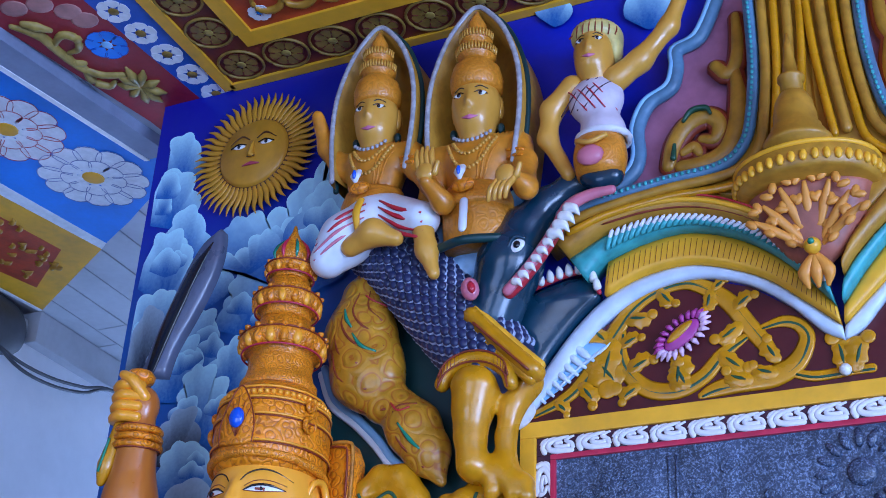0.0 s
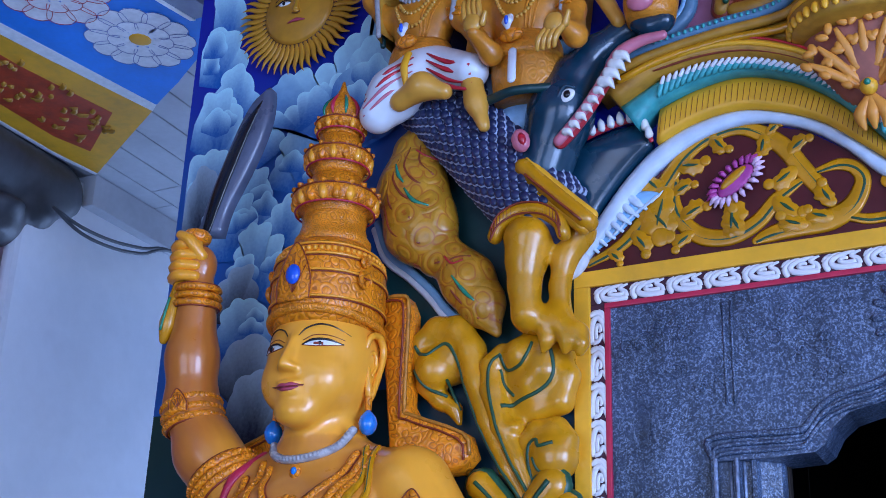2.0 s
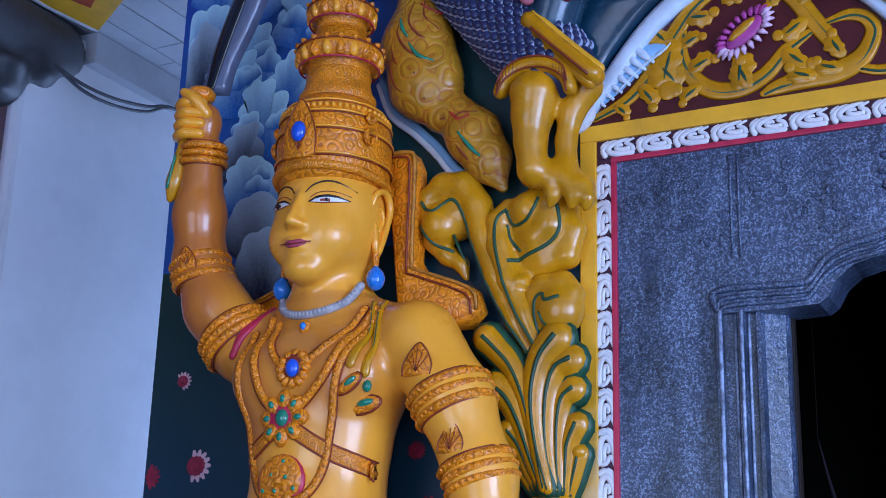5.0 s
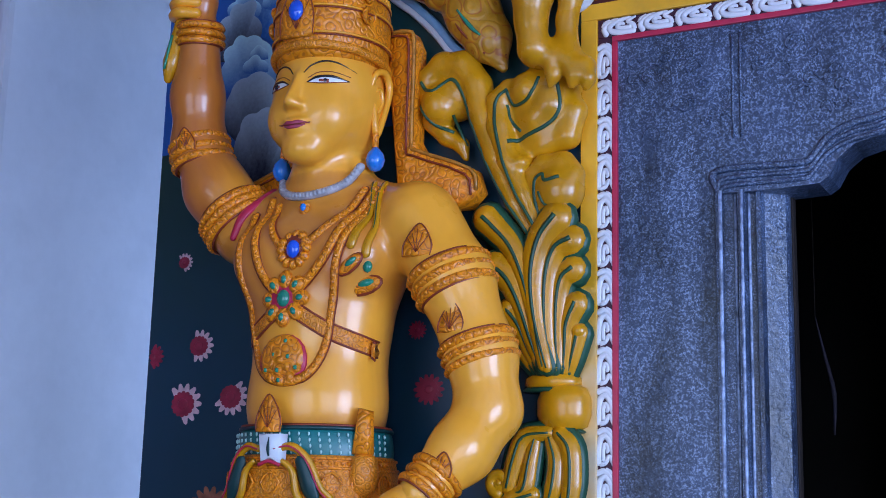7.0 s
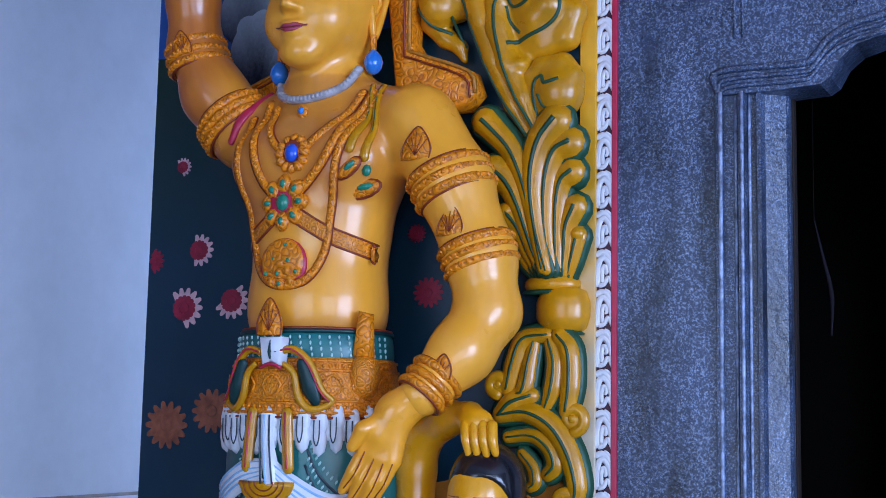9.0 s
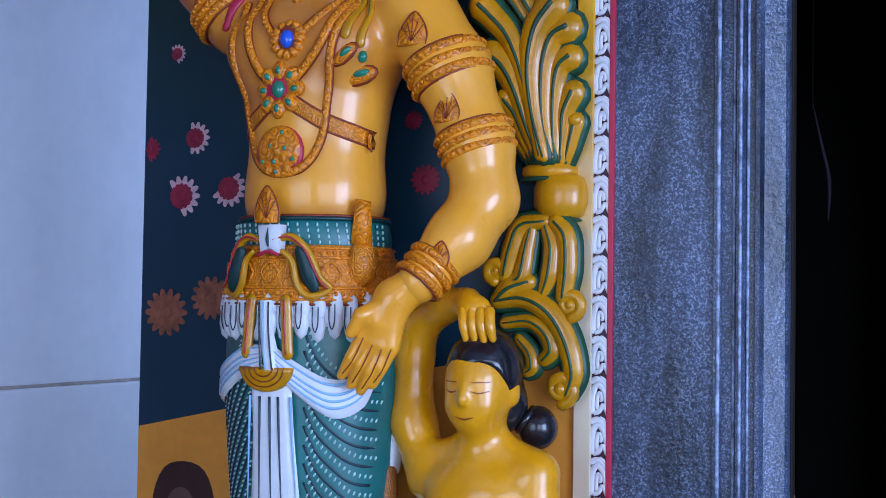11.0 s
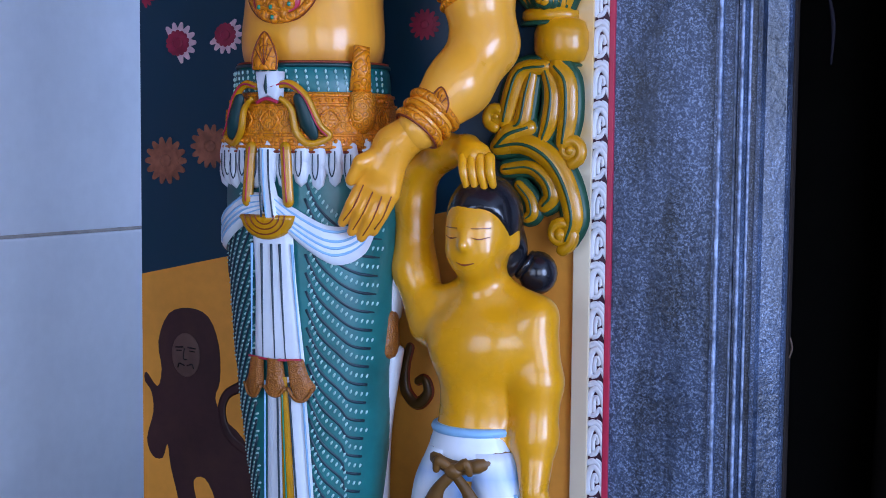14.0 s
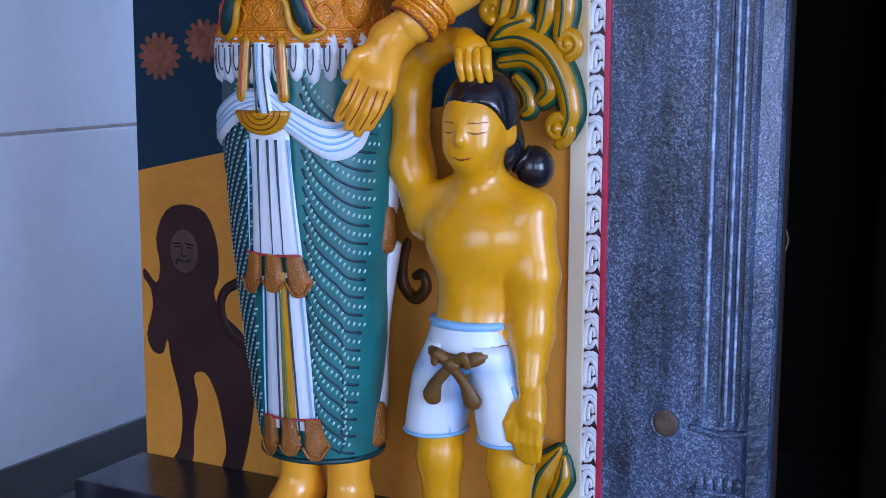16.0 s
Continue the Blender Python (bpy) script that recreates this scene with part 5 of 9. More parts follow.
def mural():
    mu = empty("mural", "painted wall mural of clouds, sun, lotuses and an ochre field", "mural", kind="structure")
    zl, zr = [(-1.994, 1.259)][0][1], [(-0.931, 1.482)][0][1]
    b = Build()
    b.plate([(LEFT, 0.0), (PANEL_X, 0.0), (PANEL_X, zr), (LEFT, zl)], -0.002, 0.006, OCHRE)
    b.done("ochre_field", mu)
    b = Build()
    cols, rows = 2, 12
    verts, faces, sh = [], [], []
    for i in range(rows):
        for x, zb in ((LEFT, zl), (PANEL_X, zr)):
            u = i / (rows - 1)
            verts.append((x, -0.002, zb + (2.50 - zb) * u))
            sh.append(max(0, (u - 0.45) * 1.6) if x == LEFT else max(0, u - 0.8))
    faces = [(i * 2, i * 2 + 1, i * 2 + 3, i * 2 + 2) for i in range(rows - 1)]
    b.add(verts, faces, GROUND, False, sh)
    b.done("dark_field", mu)
    b = Build()
    b.plate([(LEFT, 2.50), (PANEL_X, 2.50), (PANEL_X, 2.556), (0.4, 2.556), (0.4, TOP), (LEFT, TOP)], -0.002, 0.006, ULTRAMARINE)
    b.done("blue_field", mu)

    haze = fading("blue_haze_paint", (0.016, 0.10, 0.36), (0.006, 0.012, 0.30))
    b = Build()
    zs = np.linspace(2.36, 3.62, 12)
    xs = (LEFT, -1.70, -1.40, -1.10)
    verts = [(x, -0.0026, z) for z in zs for x in xs]
    shade = [min(1, max(0, (z - 2.95) / 0.3 + 0.15 * math.sin(9 * x))) for z in zs for x in xs]
    b.add(verts, [(4 * i + j, 4 * i + j + 1, 4 * i + j + 5, 4 * i + j + 4) for i in range(11) for j in range(3)], haze, True, shade)
    b.done("haze_field", mu)
    b = Build()
    b.plate([(-1.40, 2.40), (PANEL_X, 2.40), (PANEL_X, 2.72), (-1.05, 2.86), (-1.24, 2.90), (-1.40, 2.72)], -0.0032, 0.0004, TEAL_DARK)
    b.done("green_field", mu)
    random.seed(9)
    level = 0

    def billow(mat, edge, core):
        """A cloud with a scalloped pale edge that fades towards its foot."""
        nonlocal level
        level += 1
        y = -0.0036 - 0.00025 * level
        e, c, out = np.array(edge), np.array(core[0]), []
        for p, q in zip(e, e[1:]):
            d = q - p
            n = np.array((-d[1], d[0]))
            if n @ ((p + q) / 2 - c) < 0:
                n = -n
            k = max(1, round(np.linalg.norm(d) / random.uniform(0.05, 0.11)))
            edge_on = max(p[0], q[0]) < LEFT + 0.05
            for i in range(k):
                h = random.uniform(0.16, 0.58) / k * (0 if edge_on else 0.75 if abs(d[1]) > 1.5 * abs(d[0]) else 0.95)
                for u in np.linspace(0, 1, 7)[:-1]:
                    out.append(p + d * (i + u) / k + n * h * math.sin(math.pi * u) ** 0.8)
        out.append(e[-1])
        n = len(out)
        verts, shade = [], []
        for u, s in ((0, 1.0), (0.06, 0.88), (0.20, 0.66), (0.40, 0.36), (0.66, 0.10), (0.98, -0.08)):
            for j, p in enumerate(out):
                q = p + (c - p) * u
                verts.append((max(q[0], LEFT + 0.001), y, q[1]))
                shade.append(s * min(1, 4.5 * j / n, 4.5 * (n - 1 - j) / n))
        faces = [(i * n + j, i * n + j + 1, (i + 1) * n + j + 1, (i + 1) * n + j) for i in range(5) for j in range(n - 1)]
        b = Build()
        b.add(verts, faces, mat, False, shade)
        b.done("cloud", mu)

    def cloud(mat, edge, core):
        """A bank of cloud: the large billow and smaller puffs that swell out of it."""
        billow(mat, edge, core)
        e, c = np.array(edge), np.array(core[0])
        for _ in range(2 if len(edge) > 6 else 0):
            i, f, g = random.randrange(1, len(e) - 1), random.uniform(0.25, 0.55), random.uniform(0.30, 0.55)
            mid = e[i] + (c - e[i]) * f
            puff = [tuple(mid + (p - (e.mean(0) + c) / 2) * g * np.array((random.uniform(0.9, 1.4), random.uniform(0.6, 0.9)))) for p in e[::2 if len(e) > 6 else 1]]
            if min(p[0] for p in puff) > LEFT + 0.01:
                billow(mat, puff, [tuple(mid + (c - (e.mean(0) + c) / 2) * g * 0.8)])

    cloud(CLOUD, [(-1.955, 3.383), (-1.956, 3.466), (-1.925, 3.504), (-1.881, 3.483), (-1.854, 3.424), (-1.855, 3.354)], [(-1.901, 3.348)])
    cloud(CLOUD, [(-1.981, 3.237), (-1.984, 3.340), (-1.963, 3.397), (-1.907, 3.384), (-1.862, 3.321), (-1.845, 3.242), (-1.852, 3.193)], [(-1.916, 3.215)])
    cloud(CLOUD, [(-1.901, 3.121), (-1.908, 3.222), (-1.880, 3.266), (-1.834, 3.247), (-1.802, 3.183), (-1.796, 3.100)], [(-1.847, 3.102)])
    cloud(CLOUD, [(-1.965, 3.037), (-1.973, 3.135), (-1.953, 3.172), (-1.901, 3.179), (-1.852, 3.136), (-1.832, 3.060), (-1.839, 2.998)], [(-1.901, 3.017)])
    cloud(CLOUD, [(-1.985, 3.054), (-1.979, 3.124), (-1.958, 3.176), (-1.919, 3.199), (-1.868, 3.163), (-1.836, 3.093), (-1.827, 3.005)], [(-1.894, 2.988)])
    cloud(CLOUD, [(-1.846, 3.025), (-1.834, 3.077), (-1.784, 3.089), (-1.732, 3.062), (-1.717, 2.983)], [(-1.780, 2.950)])
    cloud(CLOUD, [(-1.980, 2.866), (-1.980, 2.943), (-1.979, 2.997), (-1.933, 3.027), (-1.890, 3.031), (-1.864, 2.998), (-1.867, 2.921), (-1.881, 2.864)], [(-1.919, 2.871)])
    cloud(CLOUD_DARK, [(-1.979, 2.791), (-1.978, 2.881), (-1.975, 2.935), (-1.953, 2.969), (-1.911, 2.984), (-1.886, 2.940), (-1.885, 2.864), (-1.901, 2.807)], [(-1.928, 2.789)])
    cloud(CLOUD, [(-1.721, 2.893), (-1.714, 2.952), (-1.693, 2.985), (-1.688, 3.030), (-1.650, 3.059), (-1.610, 3.073), (-1.569, 3.057), (-1.546, 2.947), (-1.571, 2.850)], [(-1.635, 2.862)])
    cloud(CLOUD, [(-1.829, 2.847), (-1.818, 2.912), (-1.796, 2.946), (-1.764, 2.954), (-1.733, 2.923), (-1.719, 2.856), (-1.725, 2.791)], [(-1.767, 2.806)])
    cloud(CLOUD, [(-1.881, 2.730), (-1.878, 2.803), (-1.872, 2.854), (-1.841, 2.883), (-1.803, 2.890), (-1.772, 2.859), (-1.757, 2.790), (-1.768, 2.726)], [(-1.816, 2.720)])
    cloud(CLOUD, [(-1.722, 2.762), (-1.711, 2.818), (-1.682, 2.849), (-1.642, 2.856), (-1.621, 2.787), (-1.640, 2.719)], [(-1.673, 2.739)])
    cloud(CLOUD, [(-1.809, 2.646), (-1.791, 2.708), (-1.790, 2.759), (-1.778, 2.798), (-1.745, 2.802), (-1.710, 2.767), (-1.672, 2.725), (-1.650, 2.650), (-1.668, 2.584)], [(-1.734, 2.614)])
    cloud(CLOUD_DARK, [(-1.854, 2.568), (-1.844, 2.637), (-1.820, 2.677), (-1.782, 2.700), (-1.749, 2.666), (-1.740, 2.594)], [(-1.793, 2.559)])
    cloud(CLOUD, [(-1.835, 2.495), (-1.825, 2.564), (-1.805, 2.603), (-1.766, 2.615), (-1.721, 2.602), (-1.688, 2.545), (-1.674, 2.475)], [(-1.752, 2.471)])
    cloud(CLOUD, [(-1.693, 3.054), (-1.747, 3.144), (-1.727, 3.180), (-1.679, 3.195), (-1.620, 3.174), (-1.558, 3.194), (-1.539, 3.247), (-1.494, 3.269), (-1.451, 3.326), (-1.433, 3.380), (-1.377, 3.383), (-1.337, 3.266), (-1.338, 3.078), (-1.404, 2.970)], [(-1.491, 2.941)])
    cloud(CLOUD, [(-1.564, 3.107), (-1.516, 3.177), (-1.490, 3.228), (-1.444, 3.250), (-1.407, 3.218), (-1.399, 3.121), (-1.415, 3.017)], [(-1.471, 2.968)])
    cloud(CLOUD, [(-1.203, 3.021), (-1.203, 3.081), (-1.164, 3.103), (-1.093, 3.100), (-1.036, 3.054), (-1.033, 2.974), (-1.086, 2.913), (-1.141, 2.908)], [(-1.115, 2.961)])
    cloud(CLOUD, [(-0.988, 3.066), (-0.975, 3.108), (-0.934, 3.111), (-0.894, 3.087), (-0.900, 3.033)], [(-0.940, 3.027)])
    cloud(CLOUD, [(-0.693, 3.523), (-0.677, 3.594), (-0.636, 3.606), (-0.584, 3.556), (-0.600, 3.479)], [(-0.640, 3.475)])
    cloud(CLOUD, [(-0.903, 3.586), (-0.896, 3.653), (-0.859, 3.668), (-0.831, 3.616), (-0.845, 3.552)], [(-0.867, 3.549)])
    cloud(CLOUD_DARK, [(-1.808, 2.396), (-1.801, 2.484), (-1.756, 2.516), (-1.693, 2.512), (-1.653, 2.406)], [(-1.731, 2.321)])
    cloud(CLOUD_DARK, [(-1.776, 2.313), (-1.768, 2.392), (-1.725, 2.427), (-1.669, 2.407), (-1.637, 2.299)], [(-1.701, 2.253)])
    # the sun
    cx, cz = [(-1.670, 3.375)][0]
    sun_gold = material("sun_gold_paint", (0.58, 0.26, 0.02), 0.38, 0.12, 14, 0.25, (0.32, 0.12, 0.02), 0.1)
    b = Build()
    brown = material("sun_brown_paint", (0.10, 0.03, 0.008), 0.45, 0.2, 20)
    disc = lambda r, n=48: [(cx + r * math.cos(a), cz + r * math.sin(a)) for a in np.linspace(0, 2 * math.pi, n, endpoint=False)]
    b.plate(disc(0.112), -0.026, 0.012, brown, 0.002)
    b.plate(disc(0.100), -0.036, 0.015, sun_gold, 0.008)
    b.done("sun_face", mu, "gold painted sun face")
    b = Build()
    for i in range(52):
        a = 2 * math.pi * i / 52
        for q, sgn in ((1, 1),):
            pts = [(cx + r * math.cos(a + w), -0.024, cz + r * math.sin(a + w)) for r, w in ((0.105, 0), (0.135, 0.015), (0.160, -0.012), (0.183, 0.02))]
            b.tube(pts, [0.0075, 0.008, 0.006, 0.001], sun_gold, 6, 0.45, samples=3)
    b.done("sun_rays", mu, "wavy gold rays", kind="stuff")
    b = Build()
    b.plate(disc(0.150), -0.019, 0.002, brown)
    b.done("sun_halo", mu)
    b = Build()
    for s in (-1, 1):
        b.tube([(cx + s * 0.010, -0.038, cz + 0.036), (cx + s * 0.036, -0.038, cz + 0.050), (cx + s * 0.068, -0.037, cz + 0.030)], [0.002, 0.003, 0.001], brown, 5, 0.5)
        b.ball((cx + s * 0.040, -0.037, cz + 0.020), (0.019, 0.003, 0.006), EYE_WHITE, 10)
        b.ball((cx + s * 0.040, -0.039, cz + 0.020), (0.0055, 0.003, 0.0055), BLACK, 8)
        b.tube([(cx + s * 0.018, -0.040, cz + 0.021), (cx + s * 0.040, -0.0405, cz + 0.027), (cx + s * 0.064, -0.039, cz + 0.017)], 0.0016, BLACK, 5)
    b.tube([(cx, -0.037, cz + 0.03), (cx - 0.002, -0.041, cz - 0.008), (cx + 0.008, -0.040, cz - 0.014)], [0.004, 0.009, 0.005], sun_gold, 7)
    b.tube([(cx - 0.012, -0.041, cz - 0.016), (cx, -0.042, cz - 0.019), (cx + 0.012, -0.041, cz - 0.016)], 0.0014, brown, 5)
    b.tube([(cx - 0.025, -0.037, cz - 0.040), (cx, -0.039, cz - 0.037), (cx + 0.025, -0.037, cz - 0.040)], [0.002, 0.006, 0.002], LIPS, 6, 0.5)
    b.done("sun_features", mu, "painted features of the sun")
    # lotus flowers scattered on the dark field
    petal_white = material("lotus_white_pink", (0.62, 0.40, 0.44), 0.45, 0.25, 40)
    petal_red = material("lotus_crimson", (0.26, 0.014, 0.040), 0.45, 0.3, 40)
    petal_tan = material("lotus_tan", (0.26, 0.085, 0.045), 0.45, 0.35, 30)
    spots = [(-1.857, 1.906), (-1.892, 1.777), (-1.762, 1.791), (-1.980, 1.886), (-1.913, 2.099), (-1.271, 1.796), (-1.301, 1.918)]
    low_spots = [(-1.928, 1.517), (-1.804, 1.550)]
    for (x, z), r, pale, core in [(*q,) for q in zip(spots, (30, 38, 34, 24, 18, 26, 16), (1, 1, 1, 0, 1, 0, 0), [petal_red] * 7)] + [(low_spots[0], 44, 2, petal_tan), (low_spots[1], 40, 2, petal_tan)]:
        b = Build()
        r *= PX * 1.1
        n = 14
        if x < LEFT + r:
            x = LEFT + r * 0.45
        for layer, k2, rr in ((0, petal_white if pale == 1 else core, 1.15), (1, core, 0.72)):
            for i in range(n):
                a = 2 * math.pi * (i + 0.5 * layer) / n
                if pale == 1 and layer == 0 and math.sin(a - 0.6 + x * 9) < -0.35:
                    continue
                p0 = np.array((x + 0.25 * r * math.cos(a), z + 0.25 * r * math.sin(a)))
                p1 = np.array((x + rr * r * math.cos(a), z + rr * r * 0.9 * math.sin(a)))
                t = np.array((-math.sin(a), math.cos(a))) * r * 0.19
                if p1[0] < LEFT + 0.004 or p0[0] < LEFT + 0.012:
                    continue
                b.plate([tuple(p0 - t * 0.6), tuple((p0 + p1) / 2 - t), tuple(p1 * 0.93 + p0 * 0.07 - t * 0.5), tuple(p1), tuple(p1 * 0.93 + p0 * 0.07 + t * 0.5), tuple((p0 + p1) / 2 + t), tuple(p0 + t * 0.6)], -0.0036 - 0.0006 * layer - 0.00002 * i, 0.001, k2)
        b.ball((x, -0.0045, z), (r * 0.32, 0.0012, r * 0.28), core, 12)
        b.done("lotus_flower", mu)
    # the dark lion-like beast painted on the ochre field, as a plain silhouette
    beast = material("dark_umber_paint", (0.040, 0.012, 0.012), 0.5, 0.35, 6, 0.4, (0.075, 0.028, 0.016), 0.1)
    body = [(-1.923, 1.172), (-1.867, 1.189), (-1.812, 1.172), (-1.783, 1.108), (-1.781, 1.031), (-1.794, 0.992), (-1.772, 0.949), (-1.719, 0.909), (-1.683, 0.836), (-1.692, 0.744), (-1.710, 0.650), (-1.735, 0.583), (-1.782, 0.586), (-1.770, 0.628), (-1.775, 0.681), (-1.793, 0.757), (-1.823, 0.806), (-1.856, 0.796), (-1.846, 0.737), (-1.860, 0.669), (-1.867, 0.593), (-1.920, 0.589), (-1.902, 0.622), (-1.892, 0.691), (-1.901, 0.757), (-1.920, 0.822), (-1.929, 0.874), (-1.944, 0.839), (-1.973, 0.842), (-1.988, 0.881), (-1.969, 0.943), (-1.974, 0.989), (-1.993, 1.013), (-1.989, 1.034), (-1.957, 1.003), (-1.944, 1.044), (-1.953, 1.108)]
    b = Build()
    b.plate([tuple(p) for p in spline(body, 3, True)], -0.0034, 0.0016, beast)
    b.tube([(x, -0.003, z) for x, z in [(-1.717, 0.884), (-1.758, 0.912), (-1.776, 0.961), (-1.763, 1.001), (-1.724, 1.024)]], [0.012, 0.012, 0.011, 0.011, 0.012], beast, 6, 0.1)
    b.done("beast_silhouette", mu, "dark umber painted beast")
    b = Build()
    ash = material("ashen_umber_paint", (0.11, 0.055, 0.042), 0.5, 0.3, 12)
    fx, fz = [(-1.874, 1.082)][0]
    b.ball((fx, -0.0040, fz), (0.040, 0.0012, 0.050), ash, 20)
    for s in (-1, 1):
        b.tube([(fx + s * 0.006, -0.0056, fz + 0.018), (fx + s * 0.028, -0.0054, fz + 0.016)], 0.0018, BLACK, 5, 0.4)
        b.tube([(fx + s * 0.010, -0.0056, fz + 0.010), (fx + s * 0.026, -0.0054, fz + 0.009)], 0.0014, BLACK, 5, 0.4)
        b.tube([(fx + s * 0.003, -0.0056, fz - 0.024), (fx + s * 0.018, -0.0054, fz - 0.020), (fx + s * 0.022, -0.0054, fz - 0.030)], 0.0016, BLACK, 5, 0.4)
    b.tube([(fx - 0.003, -0.0056, fz + 0.015), (fx - 0.006, -0.0056, fz - 0.008), (fx + 0.005, -0.0056, fz - 0.010)], 0.0014, BLACK, 5, 0.4)
    b.done("beast_mask", mu)


mural()

# plinth under the figures
b = Build()
b.box((-2.012, -0.235, 0.0), (-0.95, -0.003, 0.594), BLOCK, 0.006)
b.done("plinth", label="chipped black painted plinth under the statues", category="plinth")


# ---------------------------------------------------------------- the boy
def boy():
    b, c = Build(), Clay()
    ax = -1.057
    c.lump((ax, -0.180, 1.400), (0.063, 0.067, 0.088), 0.01)
    c.lump((ax, -0.203, 1.346), (0.040, 0.040, 0.036), 0.02)
    for s in (-1, 1):
        c.lump((ax + s * 0.024, -0.216, 1.366), (0.024, 0.022, 0.026), 0.015)
        c.lump((ax + s * 0.062, -0.165, 1.388), (0.010, 0.018, 0.026), 0.008)
    c.bone((ax, -0.240, 1.408), (ax, -0.252, 1.376), 0.006, 0.010, 0.010)
    c.bone((ax, -0.162, 1.25), (ax, -0.170, 1.33), 0.046, 0.040, 0.02)
    c.lump((ax, -0.160, 1.190), (0.106, 0.070, 0.085), 0.04)
    for s in (-1, 1):
        c.bone((ax + s * 0.03, -0.155, 1.285), (ax + s * 0.105, -0.155, 1.250), 0.030, 0.036, 0.03)
    c.lump((ax - 0.006, -0.160, 1.08), (0.090, 0.066, 0.12), 0.05)
    c.lump((ax - 0.012, -0.160, 0.99), (0.092, 0.070, 0.08), 0.04)
    for s in (-1, 1):
        c.lump((ax + s * 0.046, -0.192, 1.19), (0.052, 0.030, 0.046), 0.05)
    c.limb([(ax + 0.104, -0.16, 1.238), (ax + 0.118, -0.165, 1.13), (ax + 0.119, -0.175, 1.03), (ax + 0.122, -0.200, 0.93)], [0.041, 0.039, 0.034, 0.025], 0.02)
    c.limb([(ax - 0.115, -0.150, 1.215), (ax - 0.160, -0.135, 1.32), (ax - 0.168, -0.125, 1.45), (ax - 0.155, -0.130, 1.50)], [0.042, 0.040, 0.036, 0.034], 0.025)
    c.limb([(ax - 0.155, -0.130, 1.50), (ax - 0.09, -0.150, 1.545), (ax - 0.03, -0.175, 1.552)], [0.034, 0.032, 0.026], 0.02)
    c.lump((ax - 0.005, -0.195, 1.535), (0.034, 0.022, 0.030), 0.02)
    for s, x in ((-1, ax - 0.085), (1, ax + 0.065)):
        c.limb([(x, -0.16, 0.87), (x + 0.004, -0.165, 0.76), (x + 0.006, -0.16, 0.62)], [0.050, 0.043, 0.032], 0.02)
        c.lump((x + 0.008, -0.190, 0.612), (0.030, 0.045, 0.020), 0.02)
    v, f = c.mesh(0.006)
    b.add(v, f, SKIN_BOY)
    skin = Skin(v, f)
    for k in range(4):
        x = ax - 0.022 + 0.0175 * k
        b.tube([(x, -0.207, 1.535), (x + 0.006, -0.216, 1.508), (x + 0.010, -0.212, 1.478 + 0.003 * abs(k - 1))], [0.0105, 0.010, 0.007], SKIN_BOY, 8)
    h = Clay()
    hx, hz = ax + 0.126, 0.905
    h.limb([(hx, -0.20, 0.93), (hx + 0.004, -0.215, 0.88)], [0.026, 0.031], 0.015, 0.7)
    for k in range(4):
        h.limb([(hx - 0.022 + 0.0155 * k, -0.222, 0.875), (hx - 0.020 + 0.0145 * k, -0.225, 0.835), (hx - 0.016 + 0.012 * k, -0.215, 0.800 - 0.006 * (k in (1, 2)))], [0.0098, 0.0092, 0.0065], 0.003)
    h.limb([(hx - 0.026, -0.215, 0.895), (hx - 0.038, -0.222, 0.865), (hx - 0.034, -0.225, 0.835)], [0.0115, 0.010, 0.007], 0.006)
    v2, f2 = h.mesh(0.0042)
    b.add(v2, f2, SKIN_BOY)
    # hair, parted, with a knot on the neck
    hair = Clay()
    hair.lump((ax + 0.003, -0.166, 1.425), (0.070, 0.074, 0.080), 0.01)
    hair.lump((ax + 0.010, -0.120, 1.365), (0.058, 0.034, 0.060), 0.02)
    for s in (-1, 1):
        hair.cut((ax + s * 0.028, -0.250, 1.368), (0.048, 0.090, 0.074), 0.006)
    hair.cut((ax, -0.262, 1.340), (0.070, 0.086, 0.080), 0.006)
    v3, f3 = hair.mesh(0.005)
    b.add(v3, f3, BLACK)
    b.ball((ax + 0.076, -0.088, 1.320), (0.037, 0.036, 0.041), BLACK, 20)
    b.tube(circlet((ax + 0.056, -0.100, 1.335), (0.7, 0.3, -0.5), 0.024, 14), 0.007, BLACK, 7, closed=True, samples=2)
    for s in (-1, 1):
        q = [(ax + s * 0.014, 1.392), (ax + s * 0.028, 1.389), (ax + s * 0.044, 1.393)]
        b.tube(skin.lay(q, 0.0005), [0.0006, 0.0016, 0.0006], GOLD_LINE, 5)
        b.tube(skin.lay([(x, z + 0.016 + 0.003 * (i == 1)) for i, (x, z) in enumerate(q)], 0.0), 0.0010, GOLD_LINE, 5)
    b.tube(skin.lay([(ax - 0.017, 1.346), (ax, 1.342), (ax + 0.018, 1.346)], 0.0), [0.0008, 0.0022, 0.0008], GOLD_LINE, 5)
    # shorts and knotted brown sash
    shorts_at = len(b.v)
    shorts = fading("blue_shaded_white_paint", (0.76, 0.80, 0.84), (0.06, 0.32, 0.74), 0.32)
    sh = Clay()
    sh.lump((ax - 0.012, -0.160, 0.985), (0.100, 0.078, 0.062), 0.02)
    
    b.loft([(1.044, ax - 0.012, -0.160, 0.090, 0.070), (1.0, ax - 0.012, -0.160, 0.101, 0.0785), (0.96, ax - 0.012, -0.160, 0.102, 0.078)], shorts, 30, 4)
    v4, f4 = sh.mesh(0.006)
    b.add(v4, f4, shorts)
    cl = Skin(v4, f4)
